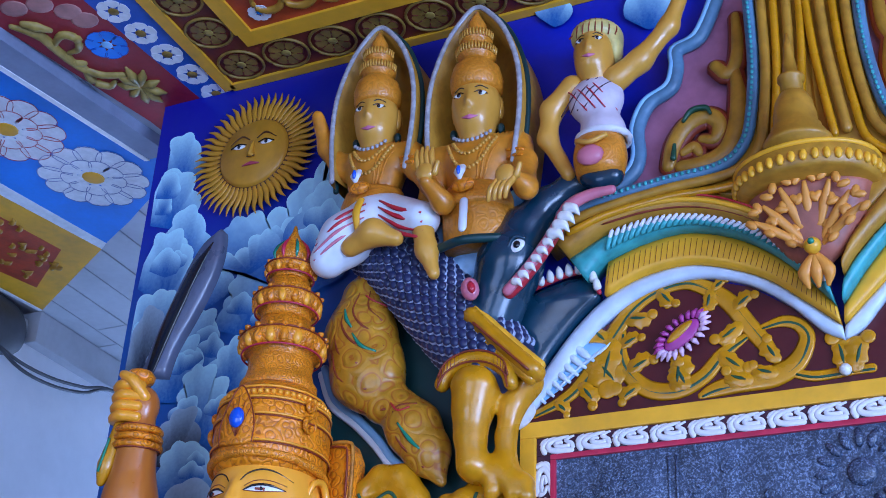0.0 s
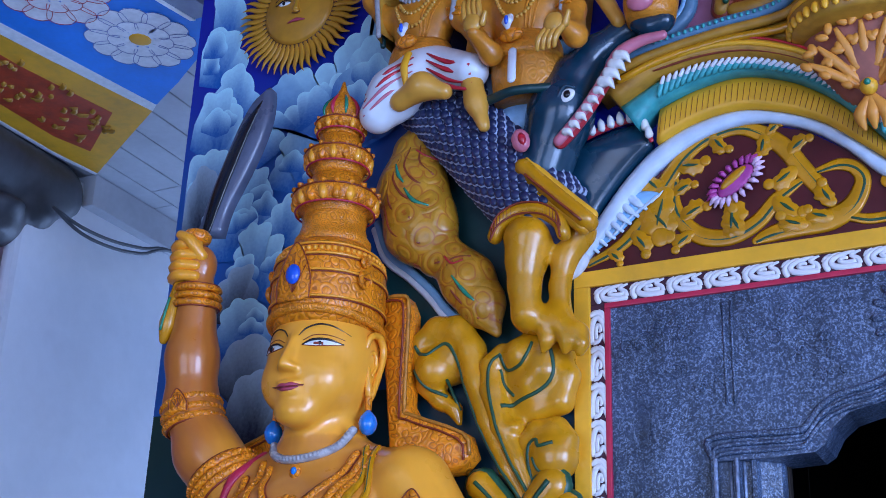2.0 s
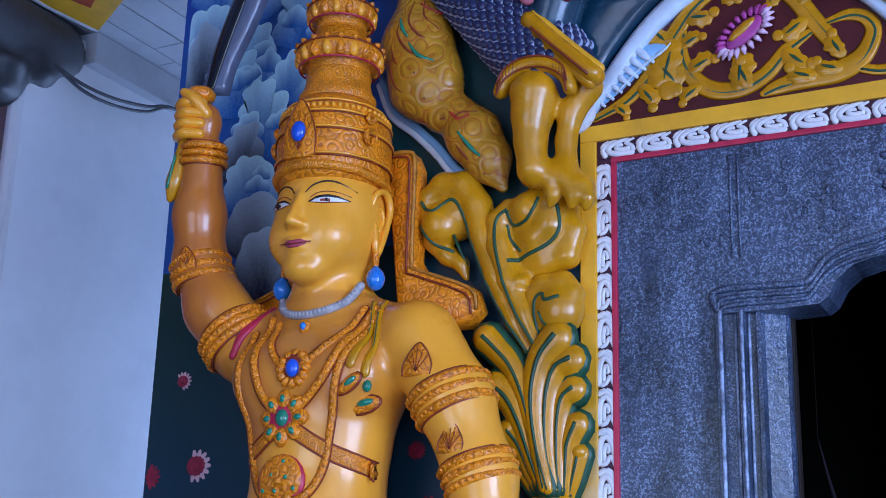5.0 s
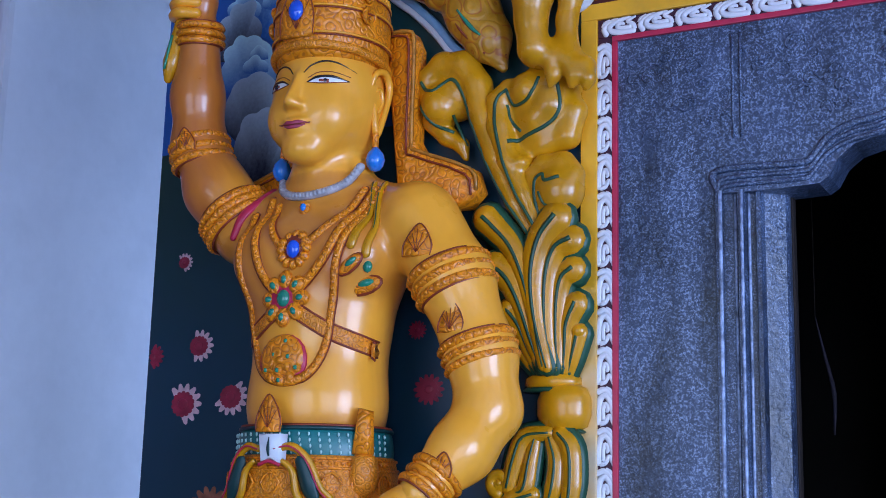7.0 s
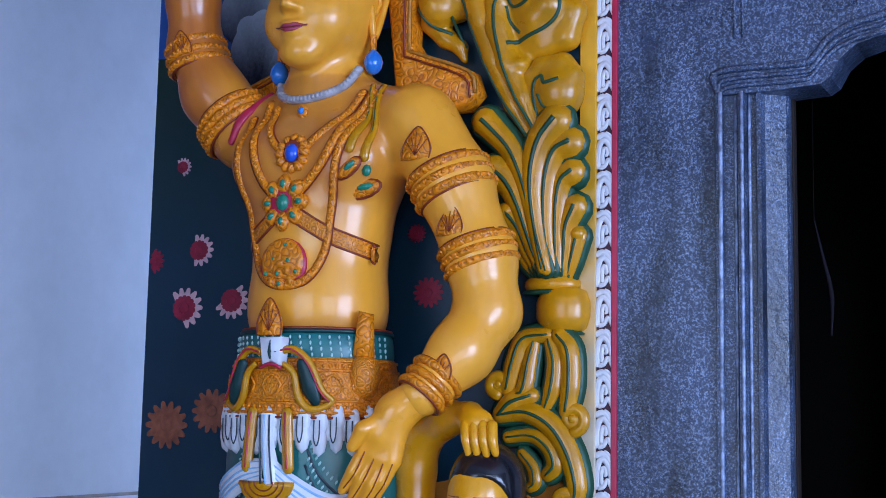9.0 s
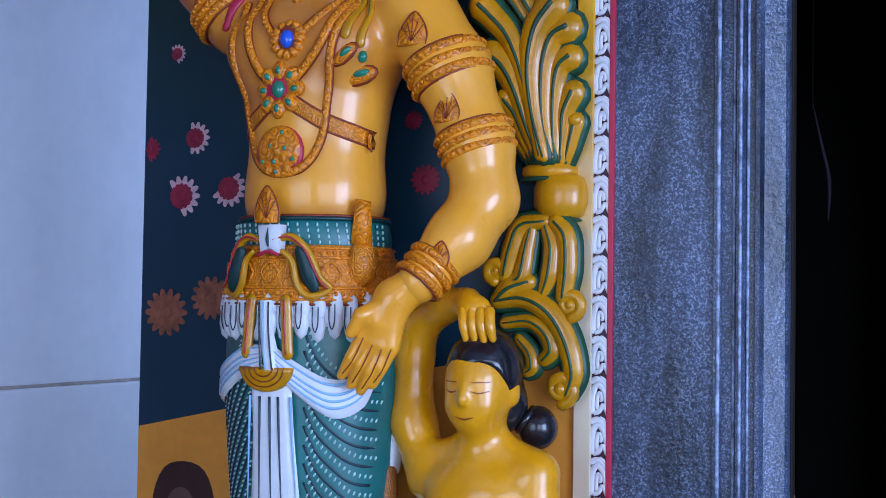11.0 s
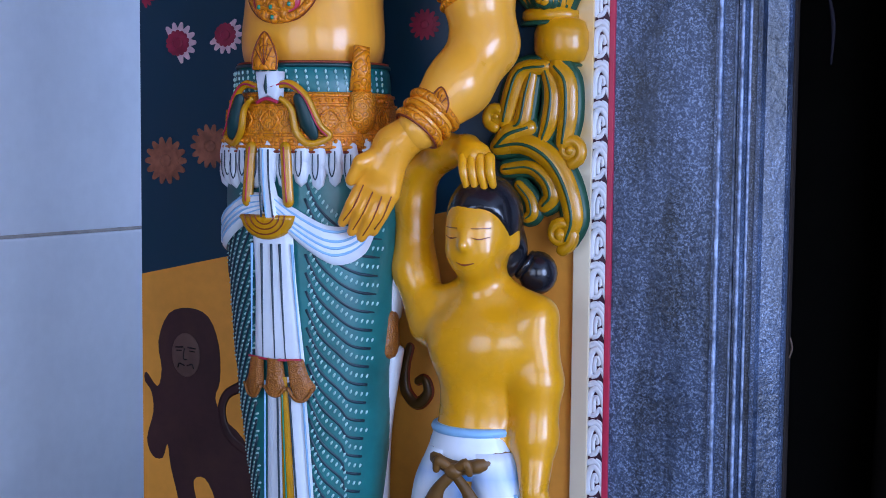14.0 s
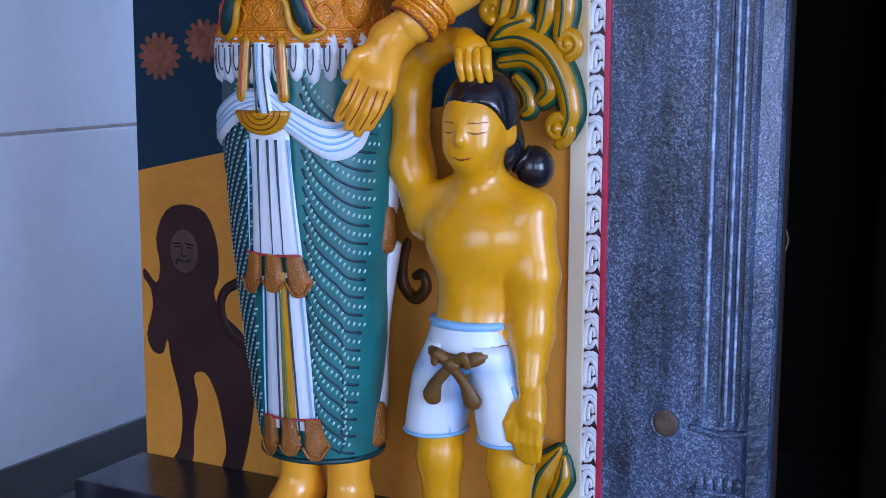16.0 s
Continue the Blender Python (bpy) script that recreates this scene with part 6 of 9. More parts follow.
    for x0, x1 in ((ax - 0.054, ax - 0.092), (ax + 0.034, ax + 0.066)):
        b.loft([(1.0, x0, -0.160, 0.056, 0.074), (0.94, x0 * 0.6 + x1 * 0.4, -0.161, 0.060, 0.074), (0.87, x0 * 0.25 + x1 * 0.75, -0.162, 0.060, 0.070), (0.815, x1, -0.163, 0.058, 0.066)], shorts, 28, 4)
        b.tube([(x0 * 0.4 + x1 * 0.6 + 0.04, -0.215, 0.93), (x1 + 0.045, -0.205, 0.87), (x1 + 0.048, -0.200, 0.82)], [0.004, 0.007, 0.004], PALE_BLUE, 6, 0.4)
    for s, x in ((-1, ax - 0.090), (1, ax + 0.066)):
        b.tube(circlet((x, -0.163, 0.817), (0, 0, 1), 0.059, 20, 1.13), 0.004, PALE_BLUE, 6, closed=True, samples=2)
    b.tube(circlet((ax - 0.012, -0.160, 1.035), (0, 0, 1), 0.092, 20, 0.77), 0.009, PALE_BLUE, 8, closed=True, samples=2)
    # blue airbrushed between the legs, at the sides and under the sash
    for i in range(shorts_at, len(b.v)):
        x, y, z = b.v[i]
        u = x - (ax - 0.012)
        leg = 0.152 - 0.25 * (z - 0.82)
        b.shade[i] = min(1, 0.9 * math.exp(-((u / 0.022) ** 2)) * (z < 0.96) + 0.7 * math.exp(-(((abs(u) - leg) / 0.016) ** 2)) * (z > 0.84) + 0.45 * math.exp(-(((z - 0.955) / 0.018) ** 2)))
    band = material("brown_sash_paint", (0.15, 0.065, 0.012), 0.4, 0.25, 20)
    b.tube([(x, cl.y(x, z, -0.16) - 0.004, z) for x, z in ((ax - 0.108, 1.01), (ax - 0.07, 0.985), (ax - 0.012, 0.972), (ax + 0.05, 0.985), (ax + 0.084, 1.012))], [0.012, 0.0135, 0.0135, 0.0135, 0.012], band, 8, 0.6)
    b.ball((ax - 0.014, -0.250, 0.968), (0.020, 0.012, 0.015), band, 12)
    for s in (-1, 1):
        b.tube([(ax - 0.014, -0.250, 0.965), (ax - 0.014 + s * 0.028, -0.252, 0.935), (ax - 0.014 + s * 0.042, -0.248, 0.902)], [0.010, 0.012, 0.020], band, 8, 0.5)
        b.tube([(ax - 0.014, -0.252, 0.970), (ax - 0.014 + s * 0.030, -0.256, 0.985), (ax - 0.014 + s * 0.036, -0.254, 0.968)], [0.008, 0.011, 0.008], band, 8, 0.6)
    # a slender waist
    for i, (x, y, z) in enumerate(b.v):
        u = x - (ax - 0.012)
        if 0.93 < z < 1.27 and abs(u) < 0.135:
            w = math.sin(math.pi * (z - 0.93) / 0.34) * min(1, (0.135 - abs(u)) / 0.035)
            b.v[i] = (x - u * 0.17 * w, y, z)
    b.done("boy_statue", label="small yellow painted boy statue in white shorts, arm over head", category="statue")


boy()


# ---------------------------------------------------------------- carved foliage beside the doorway
def frond(b, pts, radii, y=-0.035, flat=0.75, mat=LEAF, line=LEAF_LINE, rise=0.0, rim=0.008, groove=False):
    """One carved strand with a dark painted edge; radii in metres."""
    n = len(pts)
    p3 = [(x, y - rise * i / max(n - 1, 1), z) for i, (x, z) in enumerate(pts)]
    b.tube(p3, radii, mat, 10, flat)
    b.tube([(x, q + 0.004, z) for x, q, z in p3], [r + rim for r in radii], line, 8, 0.42)
    if groove:
        b.tube([(x, q - max(r * flat * 0.93, 0.002), z) for (x, q, z), r in zip(p3, radii)], [r * 0.16 for r in radii], line, 5, 0.8)


def px(*values):
    return [v * 0.00122 for v in values]


def foliage_column():
    th = empty("foliage_panel", "glossy mustard carved scroll foliage beside the doorway", "carving")

    def piece(name, draw):
        b = Build()
        draw(b)
        b.done(name, th)

    def modelled(b, limbs, lumps, lines):
        """A full, swelling scroll with green grooves painted along its coils."""
        c = Clay()
        for pts, r, y in limbs:
            c.limb([(x, y, z) for x, z in pts], px(*r), 0.008)
        for (x, z), rx, rz, y in lumps:
            c.lump((x, y, z), (rx * 0.00128, 0.042, rz * 0.00128), 0.008)
        v, f = c.mesh(0.0055)
        b.add(v, f, LEAF)
        sk = Skin(v, f)
        for pts, w in lines:
            q = [p for p in spline(pts, 5) if sk.y(p[0], p[1], 9) < 8]
            if len(q) > 2:
                b.tube(sk.lay([tuple(p) for p in q], 0.0002, -0.05), w * 1.5, LEAF_LINE, 6, 0.6, samples=1)

    def left_scroll(b):
        modelled(b, [([(-1.272, 2.392), (-1.266, 2.435), (-1.232, 2.459), (-1.184, 2.451), (-1.154, 2.406), (-1.137, 2.338), (-1.108, 2.252), (-1.067, 2.157), (-1.025, 2.083)], (13, 20, 24, 27, 26, 24, 21, 16, 10), -0.046), ([(-1.262, 2.348), (-1.227, 2.312), (-1.195, 2.290), (-1.184, 2.262)], (20, 17, 13, 7), -0.030)],
                 [((-1.205, 2.400), 40, 46, -0.030), ((-1.237, 2.375), 33, 37, -0.044)],
                 [([(-1.273, 2.424), (-1.262, 2.406), (-1.238, 2.397), (-1.221, 2.412), (-1.199, 2.419), (-1.178, 2.391), (-1.149, 2.303), (-1.101, 2.192), (-1.033, 2.087)], 0.0026), ([(-1.274, 2.374), (-1.248, 2.336), (-1.206, 2.314)], 0.0026), ([(-1.203, 2.348), (-1.179, 2.285), (-1.129, 2.187), (-1.060, 2.097)], 0.0022)])

    def right_scroll(b):
        modelled(b, [([(-1.008, 2.082), (-1.042, 2.166), (-1.076, 2.237), (-1.099, 2.310), (-1.102, 2.362), (-1.079, 2.388)], (10, 17, 21, 23, 21, 18), -0.052), ([(-1.059, 2.334), (-1.020, 2.322), (-0.993, 2.345), (-0.989, 2.388), (-1.013, 2.416)], (14, 27, 31, 30, 21), -0.044), ([(-0.962, 2.388), (-0.944, 2.330), (-0.959, 2.281), (-1.007, 2.265), (-1.058, 2.252)], (14, 20, 21, 18, 13), -0.036)],
                 [((-1.010, 2.326), 56, 66, -0.028), ((-0.990, 2.376), 44, 40, -0.028), ((-1.035, 2.378), 35, 33, -0.046), ((-1.049, 2.230), 19, 16, -0.036)],
                 [([(-1.013, 2.094), (-1.060, 2.179), (-1.088, 2.262), (-1.099, 2.336), (-1.091, 2.368), (-1.074, 2.381)], 0.0024), ([(-0.967, 2.384), (-0.964, 2.332), (-0.991, 2.300), (-1.041, 2.283), (-1.072, 2.274)], 0.0030), ([(-1.075, 2.378), (-1.062, 2.349), (-1.032, 2.351), (-1.014, 2.371), (-1.003, 2.396)], 0.0026), ([(-1.078, 2.351), (-1.070, 2.318), (-1.049, 2.295)], 0.0024)])

    def small_scroll(b):
        modelled(b, [([(-1.008, 2.104), (-1.026, 2.165), (-1.026, 2.203), (-1.005, 2.224), (-0.965, 2.224), (-0.944, 2.200)], (10, 16, 17, 18, 20, 20), -0.044)],
                 [((-0.985, 2.186), 38, 44, -0.030), ((-0.973, 2.172), 40, 42, -0.042)],
                 [([(-1.012, 2.119), (-1.016, 2.164), (-1.014, 2.191), (-0.998, 2.200), (-0.988, 2.185), (-0.959, 2.190)], 0.0026), ([(-1.004, 2.165), (-0.992, 2.140), (-0.965, 2.131)], 0.0022)])

    piece("scroll", left_scroll)
    piece("scroll", right_scroll)
    piece("scroll", small_scroll)

    right = ([(-0.991, 1.825), (-1.013, 1.913), (-1.020, 2.001), (-1.003, 2.072), (-0.966, 2.116)], [(-0.983, 1.825), (-0.996, 1.912), (-0.993, 2.000), (-0.974, 2.053), (-0.938, 2.070)], [(-0.975, 1.825), (-0.976, 1.890), (-0.973, 1.955), (-0.962, 1.997), (-0.937, 2.015)], [(-0.966, 1.819), (-0.960, 1.867), (-0.955, 1.910), (-0.935, 1.950)], [(-0.959, 1.814), (-0.949, 1.845), (-0.934, 1.896)])
    left = ([(-0.999, 1.828), (-1.014, 1.901), (-1.037, 1.995), (-1.064, 2.061), (-1.099, 2.102), (-1.122, 2.125)], [(-1.006, 1.826), (-1.026, 1.883), (-1.051, 1.957), (-1.075, 2.003), (-1.105, 2.028)], [(-1.014, 1.824), (-1.033, 1.863), (-1.052, 1.910), (-1.077, 1.944)], [(-1.021, 1.822), (-1.037, 1.844), (-1.054, 1.873), (-1.074, 1.900)])
    for group, tips in ((right, (19, 17, 15, 14, 11)), (left, (16, 18, 13, 10))):
        for k, (pts, tip) in enumerate(zip(group, tips)):
            def strand(b, pts=pts, tip=tip, k=k):
                n = len(pts)
                frond(b, pts, px(*[9 + (tip * 1.6 - 9) * (i / (n - 1)) ** 0.8 for i in range(n)]), -0.052 + 0.007 * k, 0.7, rise=0.008, groove=True)
                x, z = pts[-1]
                b.ball((x, -0.052 + 0.007 * k - 0.008, z), (tip * 0.00165, 0.020, tip * 0.0015), LEAF, 12)
            piece("leaf", strand)

    def cup(b):
        x, z = [(-0.995, 1.809)][0]
        w = 0.058
        b.lathe([(w * 0.85, z - 0.02), (w, z - 0.012), (w * 0.98, z), (w * 0.72, z + 0.012), (w * 0.5, z + 0.02)], x, -0.012, LEAF, 24, 1, 0.62)
        b.lathe([(w * 1.02, z - 0.026), (w * 1.06, z - 0.022), (w * 1.0, z - 0.018)], x, -0.012, LEAF_LINE, 24, 1, 0.62)

    def knob(b):
        x, z = [(-0.971, 1.753)][0]
        b.lathe([(0.030, z - 0.044), (0.046, z - 0.036), (0.054, z - 0.015), (0.054, z + 0.015), (0.046, z + 0.036), (0.030, z + 0.044)], x, -0.015, LEAF, 28, 1, 0.75)
        b.lathe([(0.040, z - 0.048), (0.044, z - 0.045), (0.036, z - 0.040)], x, -0.015, LEAF_LINE, 24, 1, 0.8)

    piece("cup", cup)
    piece("knob", knob)

    def drop(b, pts, radii, curl=None, y=-0.04):
        frond(b, pts, px(*radii), y, 0.8, groove=True)
        if curl:
            (x, z), r, s = curl
            b.tube([(x + s * r * math.cos(t) * (1 - t / 10), y - 0.004, z + r * math.sin(t) * (1 - t / 10)) for t in np.linspace(-1.5, 6.5, 12)], [0.012] * 6 + [0.009] * 6, LEAF, 8, 0.8, samples=2)
            b.ball((x, y - 0.002, z), r * 0.55, LEAF, 12)

    for pts, radii, curl in (
        ([(-0.990, 1.705), (-1.040, 1.697), (-1.060, 1.654), (-1.074, 1.601)], (12, 16, 17, 14), ([(-1.092, 1.611)][0], 0.018, -1)),
        ([(-1.017, 1.699), (-1.028, 1.654), (-1.039, 1.601), (-1.062, 1.590)], (10, 14, 16, 12), None),
        ([(-0.971, 1.705), (-0.947, 1.675), (-0.944, 1.612), (-0.952, 1.560)], (14, 18, 18, 14), ([(-0.938, 1.548)][0], 0.022, 1)),
        ([(-0.990, 1.697), (-0.976, 1.654), (-0.981, 1.602), (-0.996, 1.565)], (10, 15, 16, 9), None),
        ([(-1.091, 1.552), (-1.062, 1.577), (-1.021, 1.591)], (14, 20, 14), None),
        ([(-1.091, 1.553), (-1.032, 1.559), (-0.980, 1.534), (-0.945, 1.483), (-0.929, 1.421), (-0.943, 1.378)], (14, 18, 20, 20, 18, 12), ([(-0.955, 1.390)][0], 0.026, 1)),
        ([(-1.074, 1.511), (-1.021, 1.515), (-0.986, 1.493), (-0.974, 1.462), (-0.991, 1.442)], (10, 12, 15, 16, 12), None),
        ([(-1.044, 1.482), (-1.020, 1.456), (-1.014, 1.429), (-1.026, 1.418)], (9, 11, 12, 9), None),
    ):
        piece("leaf", lambda b, p=pts, r=radii, c=curl: drop(b, p, r, c))
    # low tendril between the figures and the leaf at the boy's foot
    # the tendril's shadow is put into its colour, a dark umber
    umber = material("shadow_darkened_scroll", (0.10, 0.045, 0.009), 0.4, 0.3, 12)
    piece("tendril", lambda b: frond(b, [(-1.298, 1.146), (-1.310, 1.104), (-1.308, 1.057), (-1.281, 1.030), (-1.255, 1.053), (-1.263, 1.081), (-1.281, 1.075)], px(6, 8, 9, 9, 8, 7, 5), -0.008, 0.5, umber, GOLD_LINE, rim=0.003))
    for pts, radii in (([(-0.991, 0.667), (-0.974, 0.718), (-0.939, 0.769)], (20, 26, 6)), ([(-0.950, 0.674), (-0.933, 0.713), (-0.931, 0.753)], (12, 16, 5))):
        piece("leaf", lambda b, p=pts, r=radii: drop(b, p, r))


foliage_column()

# ---------------------------------------------------------------- the arch over the doorway
TURQ = material("turquoise_moulding_paint", (0.05, 0.36, 0.36), 0.4, 0.25, 25, 0.4, (0.02, 0.16, 0.18), 0.3)
ORANGE = material("orange_gold_moulding_paint", (0.46, 0.22, 0.02), 0.4, 0.2, 20, 0.45, (0.24, 0.08, 0.012), 0.25)
TORANA_PINK = material("dusky_pink_paint", (0.36, 0.13, 0.20), 0.45, 0.2, 12)
GREY_BLUE = material("grey_blue_paint", (0.09, 0.20, 0.30), 0.4, 0.25, 15)
BEAST_TEAL = material("dark_teal_gloss", (0.003, 0.036, 0.066), 0.25, 0.3, 10, 0.3, (0.002, 0.010, 0.016), 0.1, coat=0.4)
GUM = material("gum_red_paint", (0.50, 0.018, 0.035), 0.3, 0.15, 20, coat=0.3)
GUM_PINK = material("gum_pink_paint", (0.62, 0.18, 0.24), 0.35, 0.15, 20)
TOOTH = material("tooth_white_paint", (0.75, 0.74, 0.70), 0.3, 0.08, 20, coat=0.2)


def mirrored(pts):
    return list(pts) + [(2 * AXIS - x, z) for x, z in reversed(pts[:-1])]


def band(b, inner, outer, y, mat, back=0.0, belly=0.0):
    """A moulding between two lines on the wall."""
    i, o = spline(inner, 6), spline(outer, 6)
    k = min(len(i), len(o))
    rings = []
    for a, c in zip(i[:k], o[:k]):
        m = (a + c) / 2
        rings.append([(a[0], back, a[1]), (a[0], y, a[1]), (m[0] * 0.5 + a[0] * 0.5, y - belly * 0.8, m[1] * 0.5 + a[1] * 0.5), (m[0], y - belly, m[1]), (m[0] * 0.5 + c[0] * 0.5, y - belly * 0.8, m[1] * 0.5 + c[1] * 0.5), (c[0], y, c[1]), (c[0], back, c[1])])
    b.rings(rings, mat)


def torana():
    th = empty("door_arch", "painted two-lobed ornamental arch over the doorway", "arch", kind="structure")
    l0 = [(-0.916, 2.574), (-0.849, 2.652), (-0.775, 2.735), (-0.701, 2.789), (-0.628, 2.815), (-0.546, 2.817), (-0.457, 2.785), (-0.384, 2.728), (-0.326, 2.663), (-0.287, 2.639)]
    l1 = [(-0.956, 2.573), (-0.890, 2.658), (-0.819, 2.746), (-0.750, 2.806), (-0.671, 2.839), (-0.581, 2.849), (-0.496, 2.826), (-0.420, 2.787), (-0.354, 2.729), (-0.290, 2.667)]
    l2 = [(-0.853, 2.669), (-0.822, 2.766), (-0.784, 2.838), (-0.740, 2.880), (-0.661, 2.906), (-0.571, 2.914), (-0.480, 2.885), (-0.405, 2.834), (-0.346, 2.771), (-0.294, 2.701)]
    l3 = [(-0.872, 2.709), (-0.854, 2.809), (-0.816, 2.889), (-0.723, 2.934), (-0.632, 2.945), (-0.544, 2.933), (-0.455, 2.895), (-0.387, 2.845), (-0.333, 2.790), (-0.303, 2.748)]
    l4 = [(-0.889, 2.754), (-0.878, 2.870), (-0.847, 2.932), (-0.753, 2.978), (-0.631, 2.989), (-0.531, 2.980), (-0.436, 2.937), (-0.374, 2.881), (-0.326, 2.821), (-0.304, 2.776)]
    b = Build()
    b.plate(mirrored(l0) + [(2 * AXIS + 0.942, 2.556), (-0.942, 2.556)], -0.006, 0.008, MAROON)
    b.done("tympanum", th, "maroon painted tympanum field")
    pale = material("pale_blue_rim_paint", (0.58, 0.68, 0.78), 0.38, 0.12, 14, 0.2, (0.18, 0.34, 0.55), 0.1)
    for name, a, c, y, mat, belly in (("pale_rim", l0, l1, -0.020, pale, 0.006), ("dentil_band", l1, l2, -0.035, YELLOW, 0.004), ("turquoise_band", l2, l3, -0.060, TURQ, 0.010), ("gold_band", l3, l4, -0.078, ORANGE, 0.014)):
        for s in (1, -1):
            b = Build()
            f = (lambda q: q) if s == 1 else (lambda q: [(2 * AXIS - x, z) for x, z in q])
            cut = {"dentil_band": 3, "turquoise_band": 2, "gold_band": 2}.get(name, 0)
            band(b, f(a[cut:]), f(c[cut:]), y, mat, 0.0, belly)
            b.done(name, th)
    # leaf dentils on the turquoise band, dashes on the yellow one, beads on the gold one
    b = Build()
    for k, (u, v) in enumerate(zip(along([(*p, *q) for p, q in zip(l2[3:], l3[3:])], 0.019), range(99))):
        xa, za, xc, zc = u
        ang = math.degrees(math.atan2(-(xc - xa), zc - za))
        b.ball(((xa + xc) / 2, -0.070, (za + zc) / 2), (0.0072, 0.008, math.hypot(xc - xa, zc - za) * 0.42), TURQ, 8, ang)
        b.ball((xa * 0.25 + xc * 0.75, -0.075, za * 0.25 + zc * 0.75), (0.0056, 0.005, 0.013), BORDER_WHITE, 6, ang)
    b.done("leaf_dentils", th, "pale edged turquoise leaf dentils", kind="stuff")
    b = Build()
    for xa, za, xc, zc in along([(*p, *q) for p, q in zip(l1[3:], l2[3:])], 0.017):
        b.tube([(xa * 0.8 + xc * 0.2, -0.040, za * 0.8 + zc * 0.2), (xa * 0.2 + xc * 0.8, -0.040, za * 0.2 + zc * 0.8)], 0.0005, GOLD_LINE, 4, samples=1)
    b.done("dentil_lines", th, "thin red-brown dentil lines", kind="stuff")
    b = Build()
    mid = [((p[0] + q[0]) / 2, -0.090, (p[1] + q[1]) / 2) for p, q in zip(l3[3:], l4[3:])]
    b.tube(mid, 0.006, YELLOW, 6)
    b.tube([(x, y - 0.001, z + 0.012) for x, y, z in mid], 0.0025, GUM, 5)
    b.tube([(x, y + 0.004, z - 0.014) for x, y, z in mid], 0.0025, GOLD_LINE, 5)
    b.done("gold_roll", th)
    # upper gold cornice that sweeps up into the centre shaft
    u0 = [(-0.865, 2.922), (-0.834, 2.936), (-0.753, 2.981), (-0.631, 2.993), (-0.531, 2.984), (-0.436, 2.940), (-0.374, 2.883), (-0.335, 2.836), (-0.315, 2.801)]
    u1 = [(-0.868, 2.979), (-0.811, 3.001), (-0.711, 3.028), (-0.590, 3.028), (-0.496, 3.034), (-0.448, 3.064), (-0.425, 3.134), (-0.408, 3.273), (-0.407, 3.455)]
    b = Build()
    b.plate(list(u0) + [(AXIS, 2.83), (AXIS, 3.6)] + [(x, z) for x, z in reversed(u1)], -0.080, 0.08, ORANGE, 0.006)
    b.plate([(2 * AXIS - x, z) for x, z in list(u0) + [(AXIS, 2.83), (AXIS, 3.6)] + [(x, z) for x, z in reversed(u1)]], -0.080, 0.08, ORANGE, 0.006)
    b.done("centre_shaft", th)
    for s in (1, -1):
        m = (lambda q: q) if s == 1 else (lambda q: [(2 * AXIS - x, z) for x, z in q])
        for line, r, mat, y in (
            ([(-0.827, 2.982), (-0.733, 2.999), (-0.600, 3.015), (-0.483, 3.025), (-0.432, 3.067), (-0.412, 3.138), (-0.399, 3.264), (-0.398, 3.445)], 0.013, GREY_BLUE, -0.088),
            ([(-0.820, 2.954), (-0.734, 2.976), (-0.601, 2.993), (-0.467, 3.001), (-0.408, 3.038), (-0.387, 3.118), (-0.374, 3.257), (-0.372, 3.436)], 0.011, ORANGE, -0.092),
            ([(-0.808, 2.933), (-0.722, 2.960), (-0.590, 2.975), (-0.452, 2.974), (-0.383, 3.019), (-0.365, 3.112), (-0.351, 3.250), (-0.346, 3.428)], 0.009, LEAF, -0.090),
            ([(-0.345, 3.053), (-0.334, 3.160), (-0.324, 3.271), (-0.320, 3.420)], 0.011, ORANGE, -0.090),
            ([(-0.321, 3.047), (-0.309, 3.153), (-0.299, 3.264), (-0.293, 3.411)], 0.009, LEAF, -0.090),
        ):
            b = Build()
            b.tube([(x, y, z) for x, z in m(line)], r, mat, 8, 0.9)
            b.done("shaft_moulding", th)
        b = Build()
        for x, z in along(m([(-0.733, 2.999), (-0.600, 3.015), (-0.483, 3.025), (-0.432, 3.067), (-0.412, 3.138), (-0.399, 3.264), (-0.398, 3.445)]), 0.013):
            b.ball((x, -0.101, z), (0.0045, 0.003, 0.0055), TURQ, 6)
        b.done("shaft_beads", th, "small turquoise beads", kind="stuff")
        # pink field with gilt scrolls outside the shaft, and its wavy blue rim
        rim = [(-0.721, 3.052), (-0.679, 3.086), (-0.665, 3.125), (-0.667, 3.191), (-0.640, 3.252), (-0.588, 3.283), (-0.573, 3.332), (-0.571, 3.378), (-0.519, 3.402), (-0.480, 3.485), (-0.467, 3.530)]
        rim = m(rim)
        inside = m([(-0.399, 3.508), (-0.402, 3.307), (-0.412, 3.164), (-0.447, 3.085), (-0.508, 3.046), (-0.629, 3.043)])
        b = Build()
        b.plate(list(rim) + list(inside), -0.022, 0.02, TORANA_PINK)
        b.done("pink_field", th)
        b = Build()
        b.tube([(x, -0.035, z) for x, z in rim], 0.016, GREY_BLUE, 10, 0.9)
        b.tube([(x - s * 0.010, -0.044, z + 0.006) for x, z in rim], 0.007, PALE_BLUE, 8, 0.8)
        b.done("wavy_rim", th)
        b = Build()
